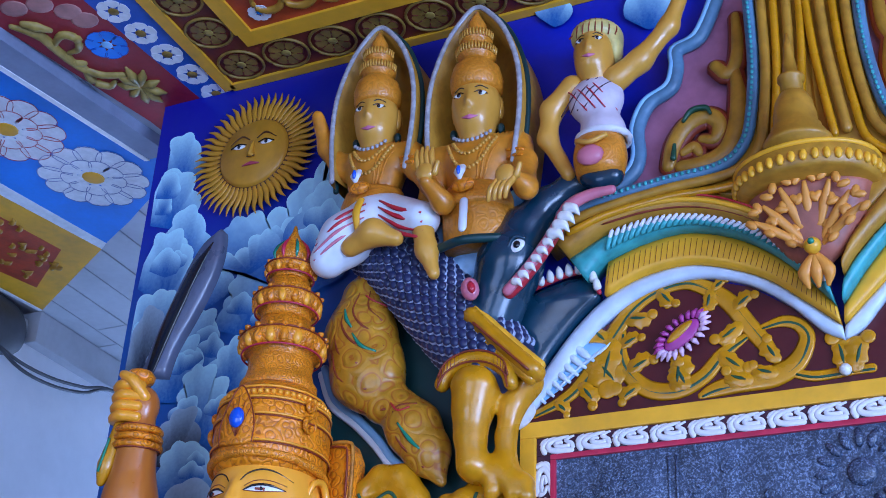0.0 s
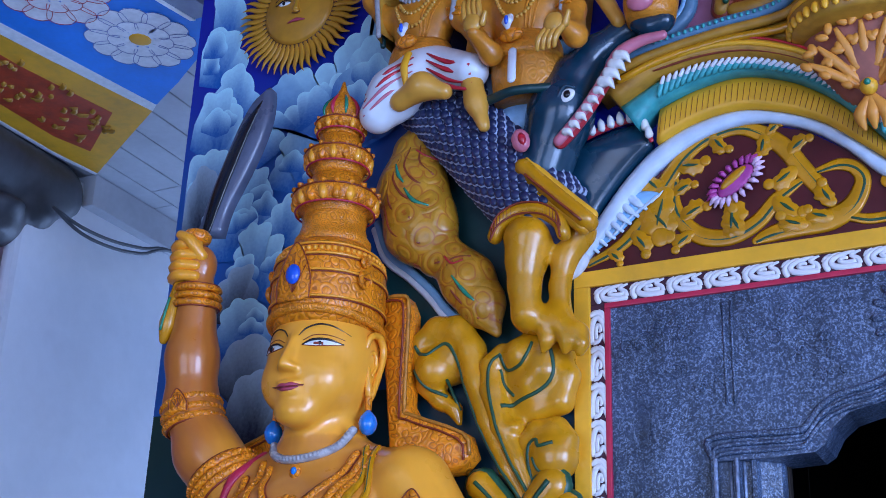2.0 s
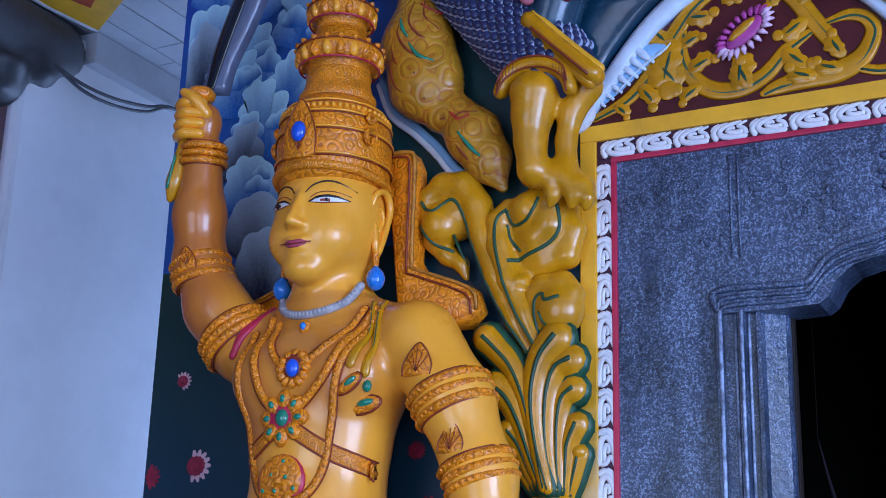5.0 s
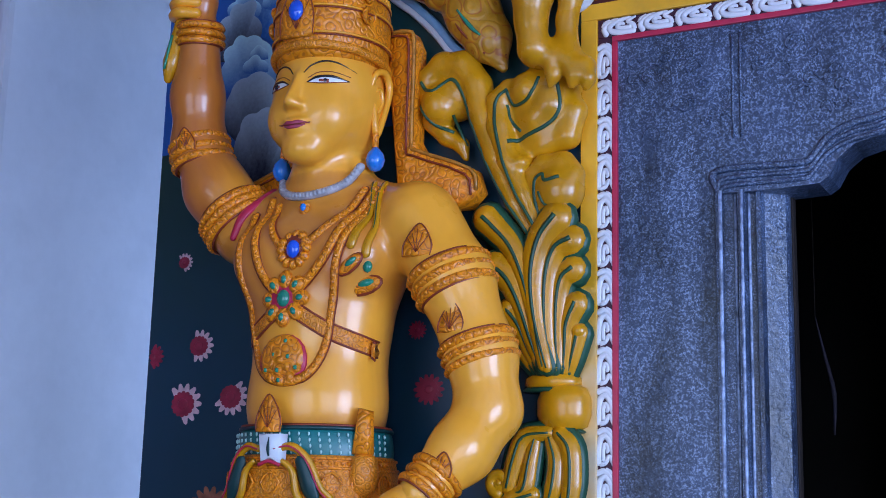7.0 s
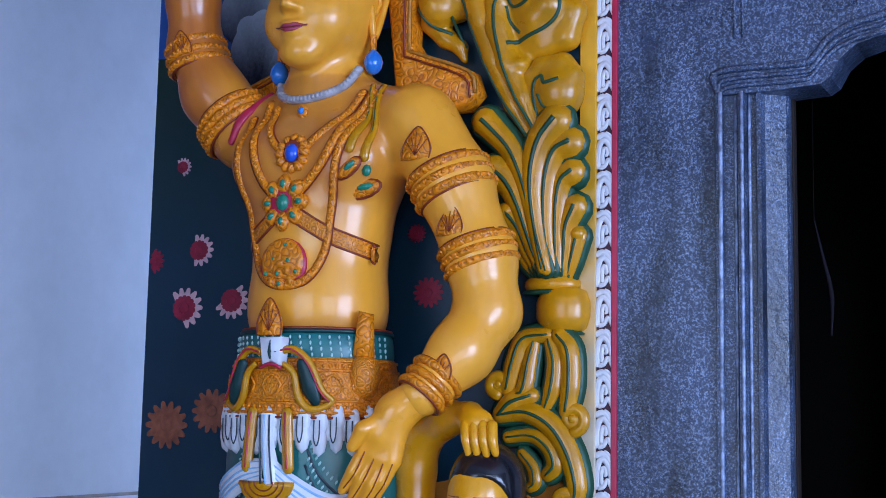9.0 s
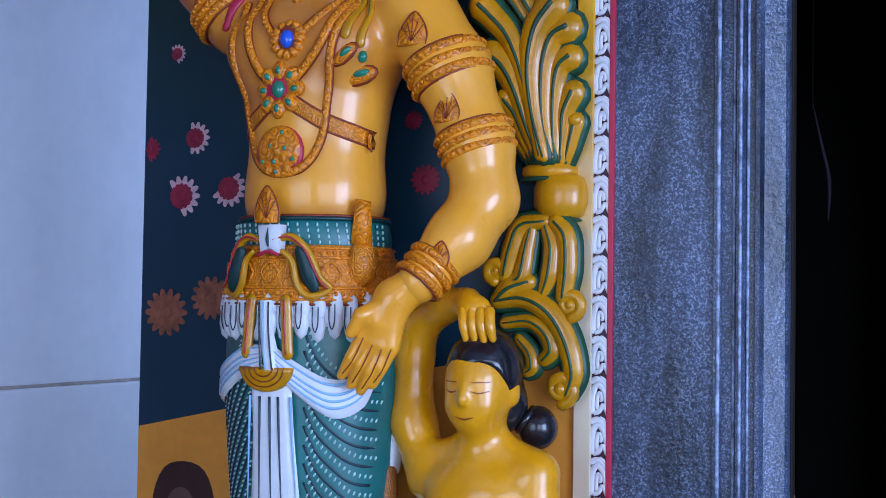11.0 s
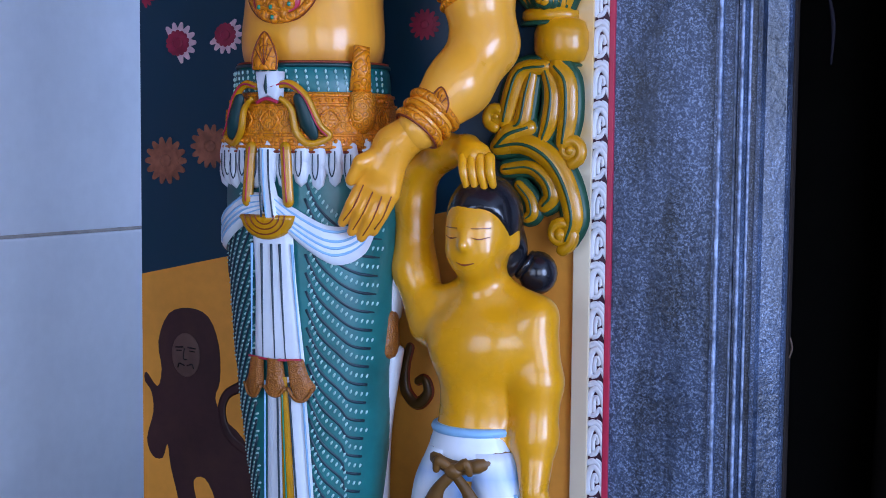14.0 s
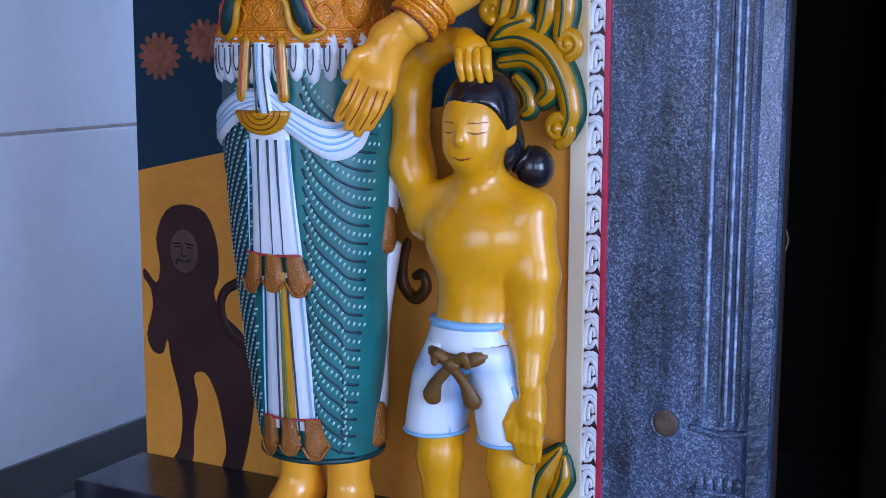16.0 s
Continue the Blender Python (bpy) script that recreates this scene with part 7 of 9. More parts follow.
        for pts, rad in (
            ([(-0.600, 3.075), (-0.585, 3.129), (-0.553, 3.171), (-0.510, 3.182), (-0.487, 3.155), (-0.499, 3.122), (-0.527, 3.129)], (0.016, 0.020, 0.022, 0.022, 0.018, 0.014, 0.010)),
            ([(-0.576, 3.070), (-0.528, 3.066), (-0.480, 3.082), (-0.453, 3.132), (-0.442, 3.208), (-0.446, 3.282)], (0.014, 0.020, 0.022, 0.022, 0.020, 0.012)),
            ([(-0.488, 3.309), (-0.462, 3.279), (-0.441, 3.311), (-0.435, 3.370), (-0.436, 3.432)], (0.014, 0.016, 0.016, 0.014, 0.010)),
            ([(-0.568, 3.103), (-0.544, 3.112), (-0.533, 3.095)], (0.010, 0.014, 0.010)),
        ):
            frond(b, m(pts), rad, -0.045, 0.8, ORANGE, GOLD_LINE)
        for pts in ([(-0.560, 3.167), (-0.540, 3.191), (-0.510, 3.191), (-0.499, 3.173)], [(-0.580, 3.115), (-0.584, 3.081)]):
            b.tube([(x, -0.066, z) for x, z in m(pts)], [0.004, 0.007, 0.007, 0.003][: len(pts)], LEAF_LINE, 7)
        b.done("gilt_scrolls", th)


torana()


def painted_leaf(b, root, tip, side, y):
    """A lobed leaf laid on in thick paint, curling at its tip, with a green shaded heart."""
    p, q = np.array(root), np.array(tip)
    d = q - p
    p, d = p - d * 0.06, d * 1.06
    size = np.linalg.norm(d)
    n = np.array((-d[1], d[0])) / size * side
    spine = [p + d * u + n * size * 0.30 * math.sin(math.pi * u * 0.75) * u for u in np.linspace(0, 1, 13)]
    width = [size * 0.36 * math.sin(math.pi * (0.12 + 0.80 * u)) * (0.74 + 0.36 * abs(math.sin(3.2 * math.pi * u))) for u in np.linspace(0, 1, 13)]
    edge = [tuple(c + n * r * 1.15) for c, r in zip(spine, width)] + [tuple(c - n * r * 0.75) for c, r in zip(spine[::-1], width[::-1])]
    b.plate(edge, y, 0.003, LEAF, 0.001)
    b.tube([(c[0], y - 0.0004, c[1]) for c in spine[3:10:2]], [0.0010, 0.0032, 0.0028, 0.001], LEAF_LINE, 6, 0.2)
    c = spine[-1] - n * width[-2] * 0.2
    b.ball((c[0], y + 0.001, c[1]), (size * 0.20, 0.003, size * 0.20), LEAF, 12)


def tympanum_scroll():
    th = empty("tympanum_scroll", "mustard leaf scroll with a pink lotus painted over the doorway", "carving")
    strands = (
        ([(-0.913, 2.572), (-0.846, 2.600), (-0.797, 2.643), (-0.763, 2.694), (-0.736, 2.734), (-0.699, 2.779), (-0.650, 2.809), (-0.590, 2.818), (-0.545, 2.797), (-0.502, 2.758), (-0.472, 2.709), (-0.442, 2.662), (-0.418, 2.623)], (5, 9, 11, 12, 12, 11, 10, 10, 11, 12, 12, 11, 6)),
        ([(-0.724, 2.726), (-0.728, 2.676), (-0.709, 2.630), (-0.669, 2.594), (-0.613, 2.586), (-0.561, 2.608), (-0.520, 2.650), (-0.474, 2.679)], (7, 10, 11, 12, 12, 11, 10, 5)),
        ([(-0.569, 2.568), (-0.544, 2.576), (-0.491, 2.585), (-0.426, 2.589), (-0.382, 2.611), (-0.359, 2.655), (-0.370, 2.686), (-0.401, 2.700), (-0.445, 2.693)], (5, 10, 14, 15, 13, 10, 9, 8, 4)),
        ([(-0.389, 2.589), (-0.354, 2.578), (-0.312, 2.578), (-0.282, 2.579), (-0.246, 2.579)], (6, 7, 7, 6, 6)),
    )
    for pts, r in strands:
        b = Build()
        b.tube([(x, -0.0075, z) for x, z in pts], px(*[1.3 * q for q in r]), LEAF, 8, 0.14)
        b.tube([(x + 0.003, -0.0075 - 0.0012, z - 0.003) for x, z in pts], px(*[0.34 * q for q in r]), LEAF_LINE, 6, 0.3)
        b.done("stem", th)
    leaves = (
        ((-0.754, 2.705), (-0.774, 2.762), 1),
        ((-0.717, 2.756), (-0.661, 2.769), -1),
        ((-0.644, 2.808), (-0.604, 2.782), -1),
        ((-0.727, 2.698), (-0.682, 2.701), 1),
        ((-0.712, 2.643), (-0.658, 2.647), 1),
        ((-0.613, 2.586), (-0.632, 2.659), -1),
        ((-0.596, 2.586), (-0.597, 2.644), 1),
        ((-0.526, 2.647), (-0.469, 2.624), -1),
        ((-0.481, 2.705), (-0.537, 2.693), 1),
        ((-0.536, 2.790), (-0.561, 2.752), 1),
        ((-0.492, 2.744), (-0.448, 2.757), 1),
        ((-0.532, 2.792), (-0.501, 2.802), 1),
        ((-0.418, 2.617), (-0.424, 2.668), 1),
        ((-0.692, 2.607), (-0.719, 2.569), -1),
        ((-0.773, 2.670), (-0.753, 2.601), 1),
        ((-0.810, 2.626), (-0.798, 2.573), 1),
        ((-0.864, 2.594), (-0.849, 2.560), 1),
        ((-0.746, 2.710), (-0.736, 2.609), -1),
        ((-0.470, 2.582), (-0.509, 2.619), 1),
        ((-0.421, 2.590), (-0.458, 2.623), 1),
        ((-0.292, 2.580), (-0.325, 2.642), -1),
        ((-0.280, 2.579), (-0.237, 2.633), 1),
    )
    for k, (root, end, side) in enumerate(leaves):
        b = Build()
        painted_leaf(b, root, end, side, -0.0098 - 0.00008 * k)
        b.done("leaf", th)
    feather = material("white_blue_feather_paint", (0.60, 0.70, 0.80), 0.4, 0.2, 30, 0.3, (0.20, 0.40, 0.65))
    b = Build()
    f = [(-0.906, 2.593), (-0.859, 2.632), (-0.822, 2.668), (-0.792, 2.695), (-0.762, 2.701)]
    b.tube([(x, -0.010, z) for x, z in f], [0.004, 0.012, 0.018, 0.020, 0.008], PALE_BLUE, 8, 0.35)
    for k, (x, z) in enumerate(along(f[:4], 0.021)):
        u = 0.6 + 0.09 * k
        b.tube([(x + 0.020 * u, -0.013, z - 0.012 * u), (x + 0.004 * u, -0.018, z + 0.002), (x - 0.010 * u, -0.018, z + 0.018 * u), (x - 0.002 * u, -0.016, z + 0.026 * u)], [0.003, 0.0075 * u, 0.0085 * u, 0.005 * u], feather, 8, 0.6)
    for k, (x, z) in enumerate(along([(-0.859, 2.616), (-0.811, 2.657), (-0.756, 2.690)], 0.016)):
        b.tube([(x - 0.010, -0.016, z - 0.004), (x + 0.006, -0.017, z + 0.008), (x + 0.016, -0.014, z + 0.020)], [0.002, 0.003, 0.001], feather, 6, 0.6)
    b.done("feather", th, "white feather leaf with blue edges")
    cx, cz = [(-0.598, 2.699)][0]
    magenta = material("magenta_petal_paint", (0.42, 0.05, 0.25), 0.4, 0.2, 30)
    rose = material("white_rose_petal_paint", (0.75, 0.50, 0.66), 0.4, 0.2, 30)
    d = np.array((0.78, 0.62))
    nrm = np.array((-0.62, 0.78))
    for i in range(22):
        a = 2 * math.pi * i / 22
        p = np.array((cx, cz)) + d * 0.046 * math.cos(a) + nrm * 0.022 * math.sin(a)
        q = np.array((cx, cz)) + d * 0.070 * math.cos(a) + nrm * 0.040 * math.sin(a)
        b = Build()
        low = math.sin(a) < 0.1
        b.tube([(p[0], -0.016, p[1]), (*((p + q) / 2)[:1], -0.020, ((p + q) / 2)[1]), (q[0], -0.014, q[1])], [0.004, 0.0062, 0.002], rose if low else magenta, 6, 0.6)
        b.done("petal", th)
    b = Build()
    b.ball((cx, -0.014, cz), (0.046, 0.006, 0.021), magenta, 16, math.degrees(math.atan2(d[1], d[0])))
    b.ball((cx - 0.004, -0.018, cz + 0.006), (0.034, 0.005, 0.010), LEAF, 14, math.degrees(math.atan2(d[1], d[0])))
    b.done("lotus_heart", th)
    b = Build()
    x, z = [(-0.294, 2.578)][0]
    b.ball((x, -0.018, z), (0.012, 0.012, 0.012), TOOTH, 10)
    b.done("bulb", label="small white lamp bulb in the tympanum", category="bulb")


tympanum_scroll()


# ---------------------------------------------------------------- relic shrine on its bracket
def shrine():
    x0, z0 = AXIS - 0.028, [(-0.303, 2.982)][0][1]
    st = empty("stupa_model", "small ochre stupa model standing on the bracket", "stupa")
    b = Build()
    y = -0.165
    b.lathe([(0.092, z0), (0.092, z0 + 0.012), (0.078, z0 + 0.016), (0.078, z0 + 0.028), (0.068, z0 + 0.032), (0.068, z0 + 0.044), (0.060, z0 + 0.048), (0.058, z0 + 0.075), (0.050, z0 + 0.105), (0.036, z0 + 0.125), (0.020, z0 + 0.132)], x0, y, ORANGE, 30, 0.72, 0.6)
    b.done("dome", st)
    b = Build()
    b.lathe([(0.022, z0 + 0.130), (0.022, z0 + 0.155), (0.027, z0 + 0.158), (0.027, z0 + 0.164), (0.016, z0 + 0.168), (0.013, z0 + 0.20), (0.008, z0 + 0.235), (0.009, z0 + 0.242), (0.003, z0 + 0.275)], x0, y, ORANGE, 16)
    b.done("spire", st)
    br = empty("shrine_bracket", "scalloped gold and pink bracket with acanthus under the stupa", "bracket")
    b = Build()
    b.lathe([(0.155, z0 - 0.055), (0.168, z0 - 0.050), (0.172, z0 - 0.010), (0.160, z0 - 0.004), (0.06, z0 - 0.002)], x0, -0.085, ORANGE, 40, 0.82, 0.62)
    b.tube([(x0 + 0.138 * math.cos(a), -0.085 + 0.104 * math.sin(a), z0 - 0.004) for a in np.linspace(0, 2 * math.pi, 30, endpoint=False)], 0.006, YELLOW, 6, closed=True, samples=2)
    b.done("tray", br)
    for i in range(20):
        b = Build()
        a = math.pi * (1 + (i + 0.5) / 20)
        b.ball((x0 + 0.141 * math.cos(a), -0.085 + 0.107 * math.sin(a), z0 - 0.034), (0.008, 0.006, 0.013), YELLOW, 8)
        b.ball((x0 + 0.143 * math.cos(a), -0.085 + 0.109 * math.sin(a), z0 - 0.034), (0.003, 0.003, 0.006), GUM, 6)
        b.done("dentil", br)
    b = Build()
    b.lathe([(0.02, z0 - 0.215), (0.055, z0 - 0.18), (0.10, z0 - 0.12), (0.118, z0 - 0.06), (0.124, z0 - 0.05)], x0, -0.070, material("rose_brown_paint", (0.34, 0.10, 0.06), 0.45, 0.3, 20), 30, 1, 0.55)
    b.done("cone", br, "dusky pink underside")
    for ang, ln in ((-75, 0.105), (-48, 0.11), (-22, 0.125), (0, 0.125), (22, 0.125), (48, 0.11), (75, 0.105)):
        b = Build()
        a = radians(ang)
        bx, bz = x0, z0 - 0.185
        pts = [(bx + u * ln * math.sin(a), -0.085 - 0.075 * u + 0.02 * u * u, bz + u * ln * (0.35 + 0.65 * math.cos(a))) for u in (0, 0.35, 0.7, 1)]
        b.tube(pts, [0.004, 0.009, 0.010, 0.004], OCHRE, 8, 0.6)
        for s in (-1, 1):
            for p in pts[1:]:
                b.ball((p[0] + s * 0.014 * math.cos(a), p[1] - 0.002, p[2] - s * 0.014 * math.sin(a) + 0.006), (0.009, 0.006, 0.014), OCHRE, 8, -ang + s * 28)
        b.done("acanthus_leaf", br)
    b = Build()
    b.ball((x0, -0.118, z0 - 0.190), 0.017, YELLOW, 12)
    b.ball((x0, -0.133, z0 - 0.188), 0.007, GREEN_GEM, 8)
    for s in (-1, 0, 1):
        b.tube([(x0, -0.105, z0 - 0.20), (x0 + s * 0.022, -0.100, z0 - 0.235), (x0 + s * 0.018, -0.09, z0 - 0.262)], [0.008, 0.014, 0.004], OCHRE, 8, 0.8)
    b.done("pendant", br)


shrine()


# ---------------------------------------------------------------- the water beast with open jaws
def water_beast():
    b = Build()
    c = Clay()
    P = lambda q, y: (q[0][0], y, q[0][1])
    # head and jaws
    c.limb([P([(-0.984, 2.775)], -0.07), P([(-0.939, 2.887)], -0.085), P([(-0.908, 2.963)], -0.085)], [0.060, 0.066, 0.052], 0.03)
    c.limb([P([(-0.908, 2.960)], -0.085), P([(-0.863, 3.017)], -0.08), P([(-0.806, 3.054)], -0.075), P([(-0.748, 3.066)], -0.075)], [0.046, 0.036, 0.028, 0.024], 0.02)
    c.lump(P([(-0.914, 2.909)], -0.125), (0.028, 0.020, 0.024), 0.02)
    v, f = c.mesh(0.006)
    b.add(v, f, BEAST_TEAL)
    jaw = [(-1.006, 2.874), (-0.948, 2.833), (-0.886, 2.850), (-0.836, 2.861), (-0.793, 2.859), (-0.769, 2.834), (-0.765, 2.808), (-0.793, 2.783), (-0.836, 2.739), (-0.879, 2.686), (-0.912, 2.633), (-0.954, 2.661), (-1.000, 2.746), (-1.020, 2.829)]
    b.plate([tuple(p) for p in spline(jaw, 3, True)], -0.034, 0.030, BEAST_TEAL, 0.010)
    # curled trunk end
    q = [(-0.754, 3.044), (-0.727, 3.029), (-0.695, 3.036)]
    b.tube([(x, -0.115, z) for x, z in q], [0.022, 0.025, 0.022], BEAST_TEAL, 12, 1.0)
    # gums and teeth
    up = [(-0.697, 2.992), (-0.748, 2.989), (-0.791, 2.971), (-0.815, 2.932), (-0.840, 2.897), (-0.871, 2.856), (-0.901, 2.823), (-0.926, 2.798)]
    lo = [(-0.954, 2.843), (-0.915, 2.845), (-0.881, 2.853), (-0.833, 2.863), (-0.793, 2.863), (-0.769, 2.839), (-0.759, 2.809)]
    b.tube([(x, -0.132, z) for x, z in up], [0.010, 0.013, 0.015, 0.014, 0.012, 0.012, 0.012, 0.012], GUM_PINK, 10, 0.8)
    b.tube([(x, -0.122, z) for x, z in up[3:]], [0.012, 0.014, 0.015, 0.016, 0.014], GUM, 10, 0.9)
    b.tube([(x, -0.040, z) for x, z in lo], [0.013, 0.010, 0.008, 0.007, 0.006, 0.006, 0.005], GUM, 10, 0.9)
    for k, (x, z) in enumerate(along(up[2:], 0.021)):
        s = 1.25 if k < 4 else 0.85
        b.tube([(x + 0.004, -0.140, z), (x + 0.016 * s, -0.143, z - 0.004 * s), (x + 0.024 * s, -0.138, z - 0.016 * s)], [0.0105 * s, 0.0085 * s, 0.0015], TOOTH, 8)
    for k, (x, z) in enumerate(along(lo[1:], 0.021)):
        b.tube([(x, -0.044, z), (x - 0.001, -0.048, z + 0.012), (x - 0.003, -0.046, z + 0.023)], [0.0095, 0.0072, 0.001], TOOTH, 8)
    # eye
    x, z = [(-0.900, 2.891)][0]
    b.ball((x, -0.148, z), (0.019, 0.006, 0.015), EYE_WHITE, 14, 25)
    b.ball((x + 0.002, -0.153, z), (0.008, 0.004, 0.009), BLACK, 10)
    b.tube([(x - 0.020, -0.150, z - 0.006), (x - 0.002, -0.156, z + 0.017), (x + 0.020, -0.150, z + 0.012)], 0.004, BEAST_TEAL, 6)
    # pink ear
    x, z = [(-1.001, 2.807)][0]
    b.ball((x, -0.150, z), (0.020, 0.016, 0.027), GUM_PINK, 14, 15)
    b.ball((x + 0.007, -0.160, z - 0.002), (0.009, 0.009, 0.015), GUM, 10, 15)
    # gold collar
    for o, r, mat in ((0, 0.021, LEAF), (0.017, 0.010, YELLOW), (-0.018, 0.012, LEAF)):
        pts = [(-1.008, 2.761), (-0.969, 2.718), (-0.921, 2.668), (-0.866, 2.614)]
        b.tube([(x + o * 0.6, -0.118, z + o * 0.8) for x, z in pts], r, mat, 10, 1.3)
    b.tube([(x, -0.146, z) for x, z in [(-0.993, 2.731), (-0.952, 2.689), (-0.872, 2.609)]], 0.003, GOLD_LINE, 5)
    b.done("makara_relief", label="dark teal open-jawed water beast relief with white teeth", category="relief statue")

    # scaled body that hangs below the rider
    b = Build()
    navy = material("navy_scale_paint", (0.018, 0.028, 0.085), 0.35, 0.3, 25, bump=0.1, coat=0.2)
    tip = material("pale_scale_edge", (0.30, 0.36, 0.50), 0.35, 0.2, 25)
    line = [(-1.265, 3.022), (-1.199, 2.956), (-1.132, 2.865), (-1.066, 2.780), (-1.005, 2.705), (-0.958, 2.647)]
    rad = [0.086, 0.088, 0.084, 0.084, 0.086, 0.082]
    b.tube([(x, -0.060, z) for x, z in line], rad, navy, 16, 0.85)
    b.done("scaled_body", label="navy fish-scaled body relief under the seated rider", category="relief statue")
    body = bpy.data.objects["scaled_body"]
    s = Build()
    p, r = spline(line, 12), np.interp(np.linspace(0, 1, 61), np.linspace(0, 1, 6), rad)
    t = np.gradient(p, axis=0)
    t /= np.linalg.norm(t, axis=1)[:, None]
    d = np.r_[0, np.cumsum(np.linalg.norm(np.diff(p, axis=0), axis=1))]
    row = 0
    for q in np.arange(0.006, d[-1], 0.0185):
        c = np.array([np.interp(q, d, p[:, i]) for i in (0, 1)])
        tt = np.array([np.interp(q, d, t[:, i]) for i in (0, 1)])
        rr = np.interp(q, d, r)
        n = np.array((-tt[1], tt[0]))
        k = max(int(math.pi * rr / 0.0225), 3)
        for j in range(k + 1):
            a = math.pi * (j + 0.5 * (row % 2)) / (k + 0.5) - math.pi / 2
            w = c + n * rr * math.sin(a) * 1.0
            y = -0.060 - 0.85 * rr * math.cos(a)
            ang = math.degrees(math.atan2(tt[1], tt[0]))
            s.ball((w[0], y + 0.001, w[1]), (0.0142, 0.006, 0.0120), tip, 10, ang)
            s.ball((w[0] - tt[0] * 0.0032, y - 0.0022, w[1] - tt[1] * 0.0032), (0.0128, 0.006, 0.0108), navy, 10, ang)
        row += 1
    sv, sf, sm = s.v, s.f, s.m
    me = body.data
    b.add(sv, [f for f, m in zip(sf, sm) if m == 0], tip)
    b.add(sv, [f for f, m in zip(sf, sm) if m == 1], navy)
    bpy.data.objects.remove(body)
    bpy.data.meshes.remove(me)
    # gilt cuff and the two gilt legs
    cuff = [(-1.072, 2.613), (-1.053, 2.645), (-1.011, 2.661), (-0.964, 2.654), (-0.929, 2.629), (-0.919, 2.596)]
    b.tube([(x, -0.118, z) for x, z in cuff], px(12, 15, 16, 16, 15, 12), LEAF, 10, 1.2)
    for o in (-0.012, 0.012):
        b.tube([(x, -0.138, z + o) for x, z in cuff], 0.0022, GOLD_LINE, 5)
    for x, z in along(cuff, 0.009):
        b.tube([(x, -0.139, z - 0.008), (x, -0.139, z + 0.008)], 0.0011, GOLD_LINE, 4, samples=1)
    leg = Clay()
    leg.limb([(-1.003, -0.100, 2.603), (-1.009, -0.100, 2.559), (-1.012, -0.100, 2.507), (-1.007, -0.100, 2.446)], px(44, 32, 25, 26), 0.02)
    leg.limb([(-0.901, -0.070, 2.617), (-0.937, -0.070, 2.567), (-0.948, -0.070, 2.508), (-0.947, -0.070, 2.449)], px(26, 21, 17, 20), 0.012)
    leg.limb([(-1.011, -0.075, 2.445), (-0.957, -0.075, 2.428), (-0.909, -0.075, 2.403)], px(24, 24, 20), 0.02)
    for toe in ([(-0.939, -0.090, 2.416), (-0.926, -0.090, 2.383), (-0.929, -0.090, 2.363)], [(-0.911, -0.085, 2.405), (-0.897, -0.085, 2.376), (-0.901, -0.085, 2.357)], [(-0.971, -0.090, 2.419), (-0.968, -0.090, 2.389), (-0.974, -0.090, 2.372)]):
        leg.limb(toe, px(14, 12, 7), 0.010)
    v, f = leg.mesh(0.006)
    b.add(v, f, LEAF)
    plaster = material("white_plaster_dab", (0.70, 0.72, 0.74), 0.7, 0.15, 40, bump=0.5)
    dab = Clay()
    for (x, z), r in zip([(-0.941, 2.568), (-0.966, 2.547), (-0.921, 2.581), (-0.978, 2.527)], (0.026, 0.020, 0.018, 0.012)):
        dab.lump((x, -0.02, z), (r, r * 0.7, r), 0.015)
    v, f = dab.mesh(0.006)
    b.add(v, f, plaster)
    b.done("scaled_body", label="navy fish-scaled body relief with gilt cuff and legs", category="relief statue")

    # gilt feathered haunch
    b = Build()
    haunch = Clay()
    haunch.limb([(-1.308, -0.050, 2.890), (-1.307, -0.050, 2.799), (-1.280, -0.050, 2.700), (-1.236, -0.050, 2.628)], [0.050, 0.082, 0.084, 0.050], 0.02, 0.7)
    haunch.limb([(-1.216, -0.050, 2.625), (-1.164, -0.050, 2.561), (-1.127, -0.050, 2.501), (-1.094, -0.050, 2.435)], [0.044, 0.060, 0.050, 0.012], 0.012, 0.75)
    haunch.lump((-1.288, -0.050, 2.936), (0.022, 0.030, 0.050), 0.02, 20)
    v, f = haunch.mesh(0.006)
    gilt = engraved("feathered_gilt_paint", (0.50, 0.23, 0.015), (0.36, 0.05, 0.012), 22, 0.035, 0.3)
    b.add(v, f, gilt)
    sk = Skin(v, f)
    # feather lobes and the pale rim behind them
    feathers = [[(-1.318, 2.851), (-1.322, 2.797), (-1.286, 2.748), (-1.224, 2.740)], [(-1.342, 2.800), (-1.330, 2.737), (-1.275, 2.698), (-1.192, 2.706)], [(-1.351, 2.747), (-1.325, 2.677), (-1.257, 2.643), (-1.163, 2.666)], [(-1.340, 2.685), (-1.281, 2.608), (-1.214, 2.597), (-1.140, 2.627)], [(-1.296, 2.882), (-1.299, 2.827), (-1.268, 2.785), (-1.223, 2.774)], [(-1.275, 2.886), (-1.266, 2.835), (-1.236, 2.803)], [(-1.232, 2.857), (-1.192, 2.775), (-1.147, 2.689)], [(-1.194, 2.587), (-1.181, 2.524), (-1.123, 2.462)], [(-1.181, 2.592), (-1.164, 2.530), (-1.085, 2.458)], [(-1.164, 2.590), (-1.139, 2.543), (-1.074, 2.492)], [(-1.142, 2.587), (-1.115, 2.556), (-1.069, 2.528)], [(-1.213, 2.577), (-1.181, 2.598), (-1.142, 2.599), (-1.091, 2.590)]]
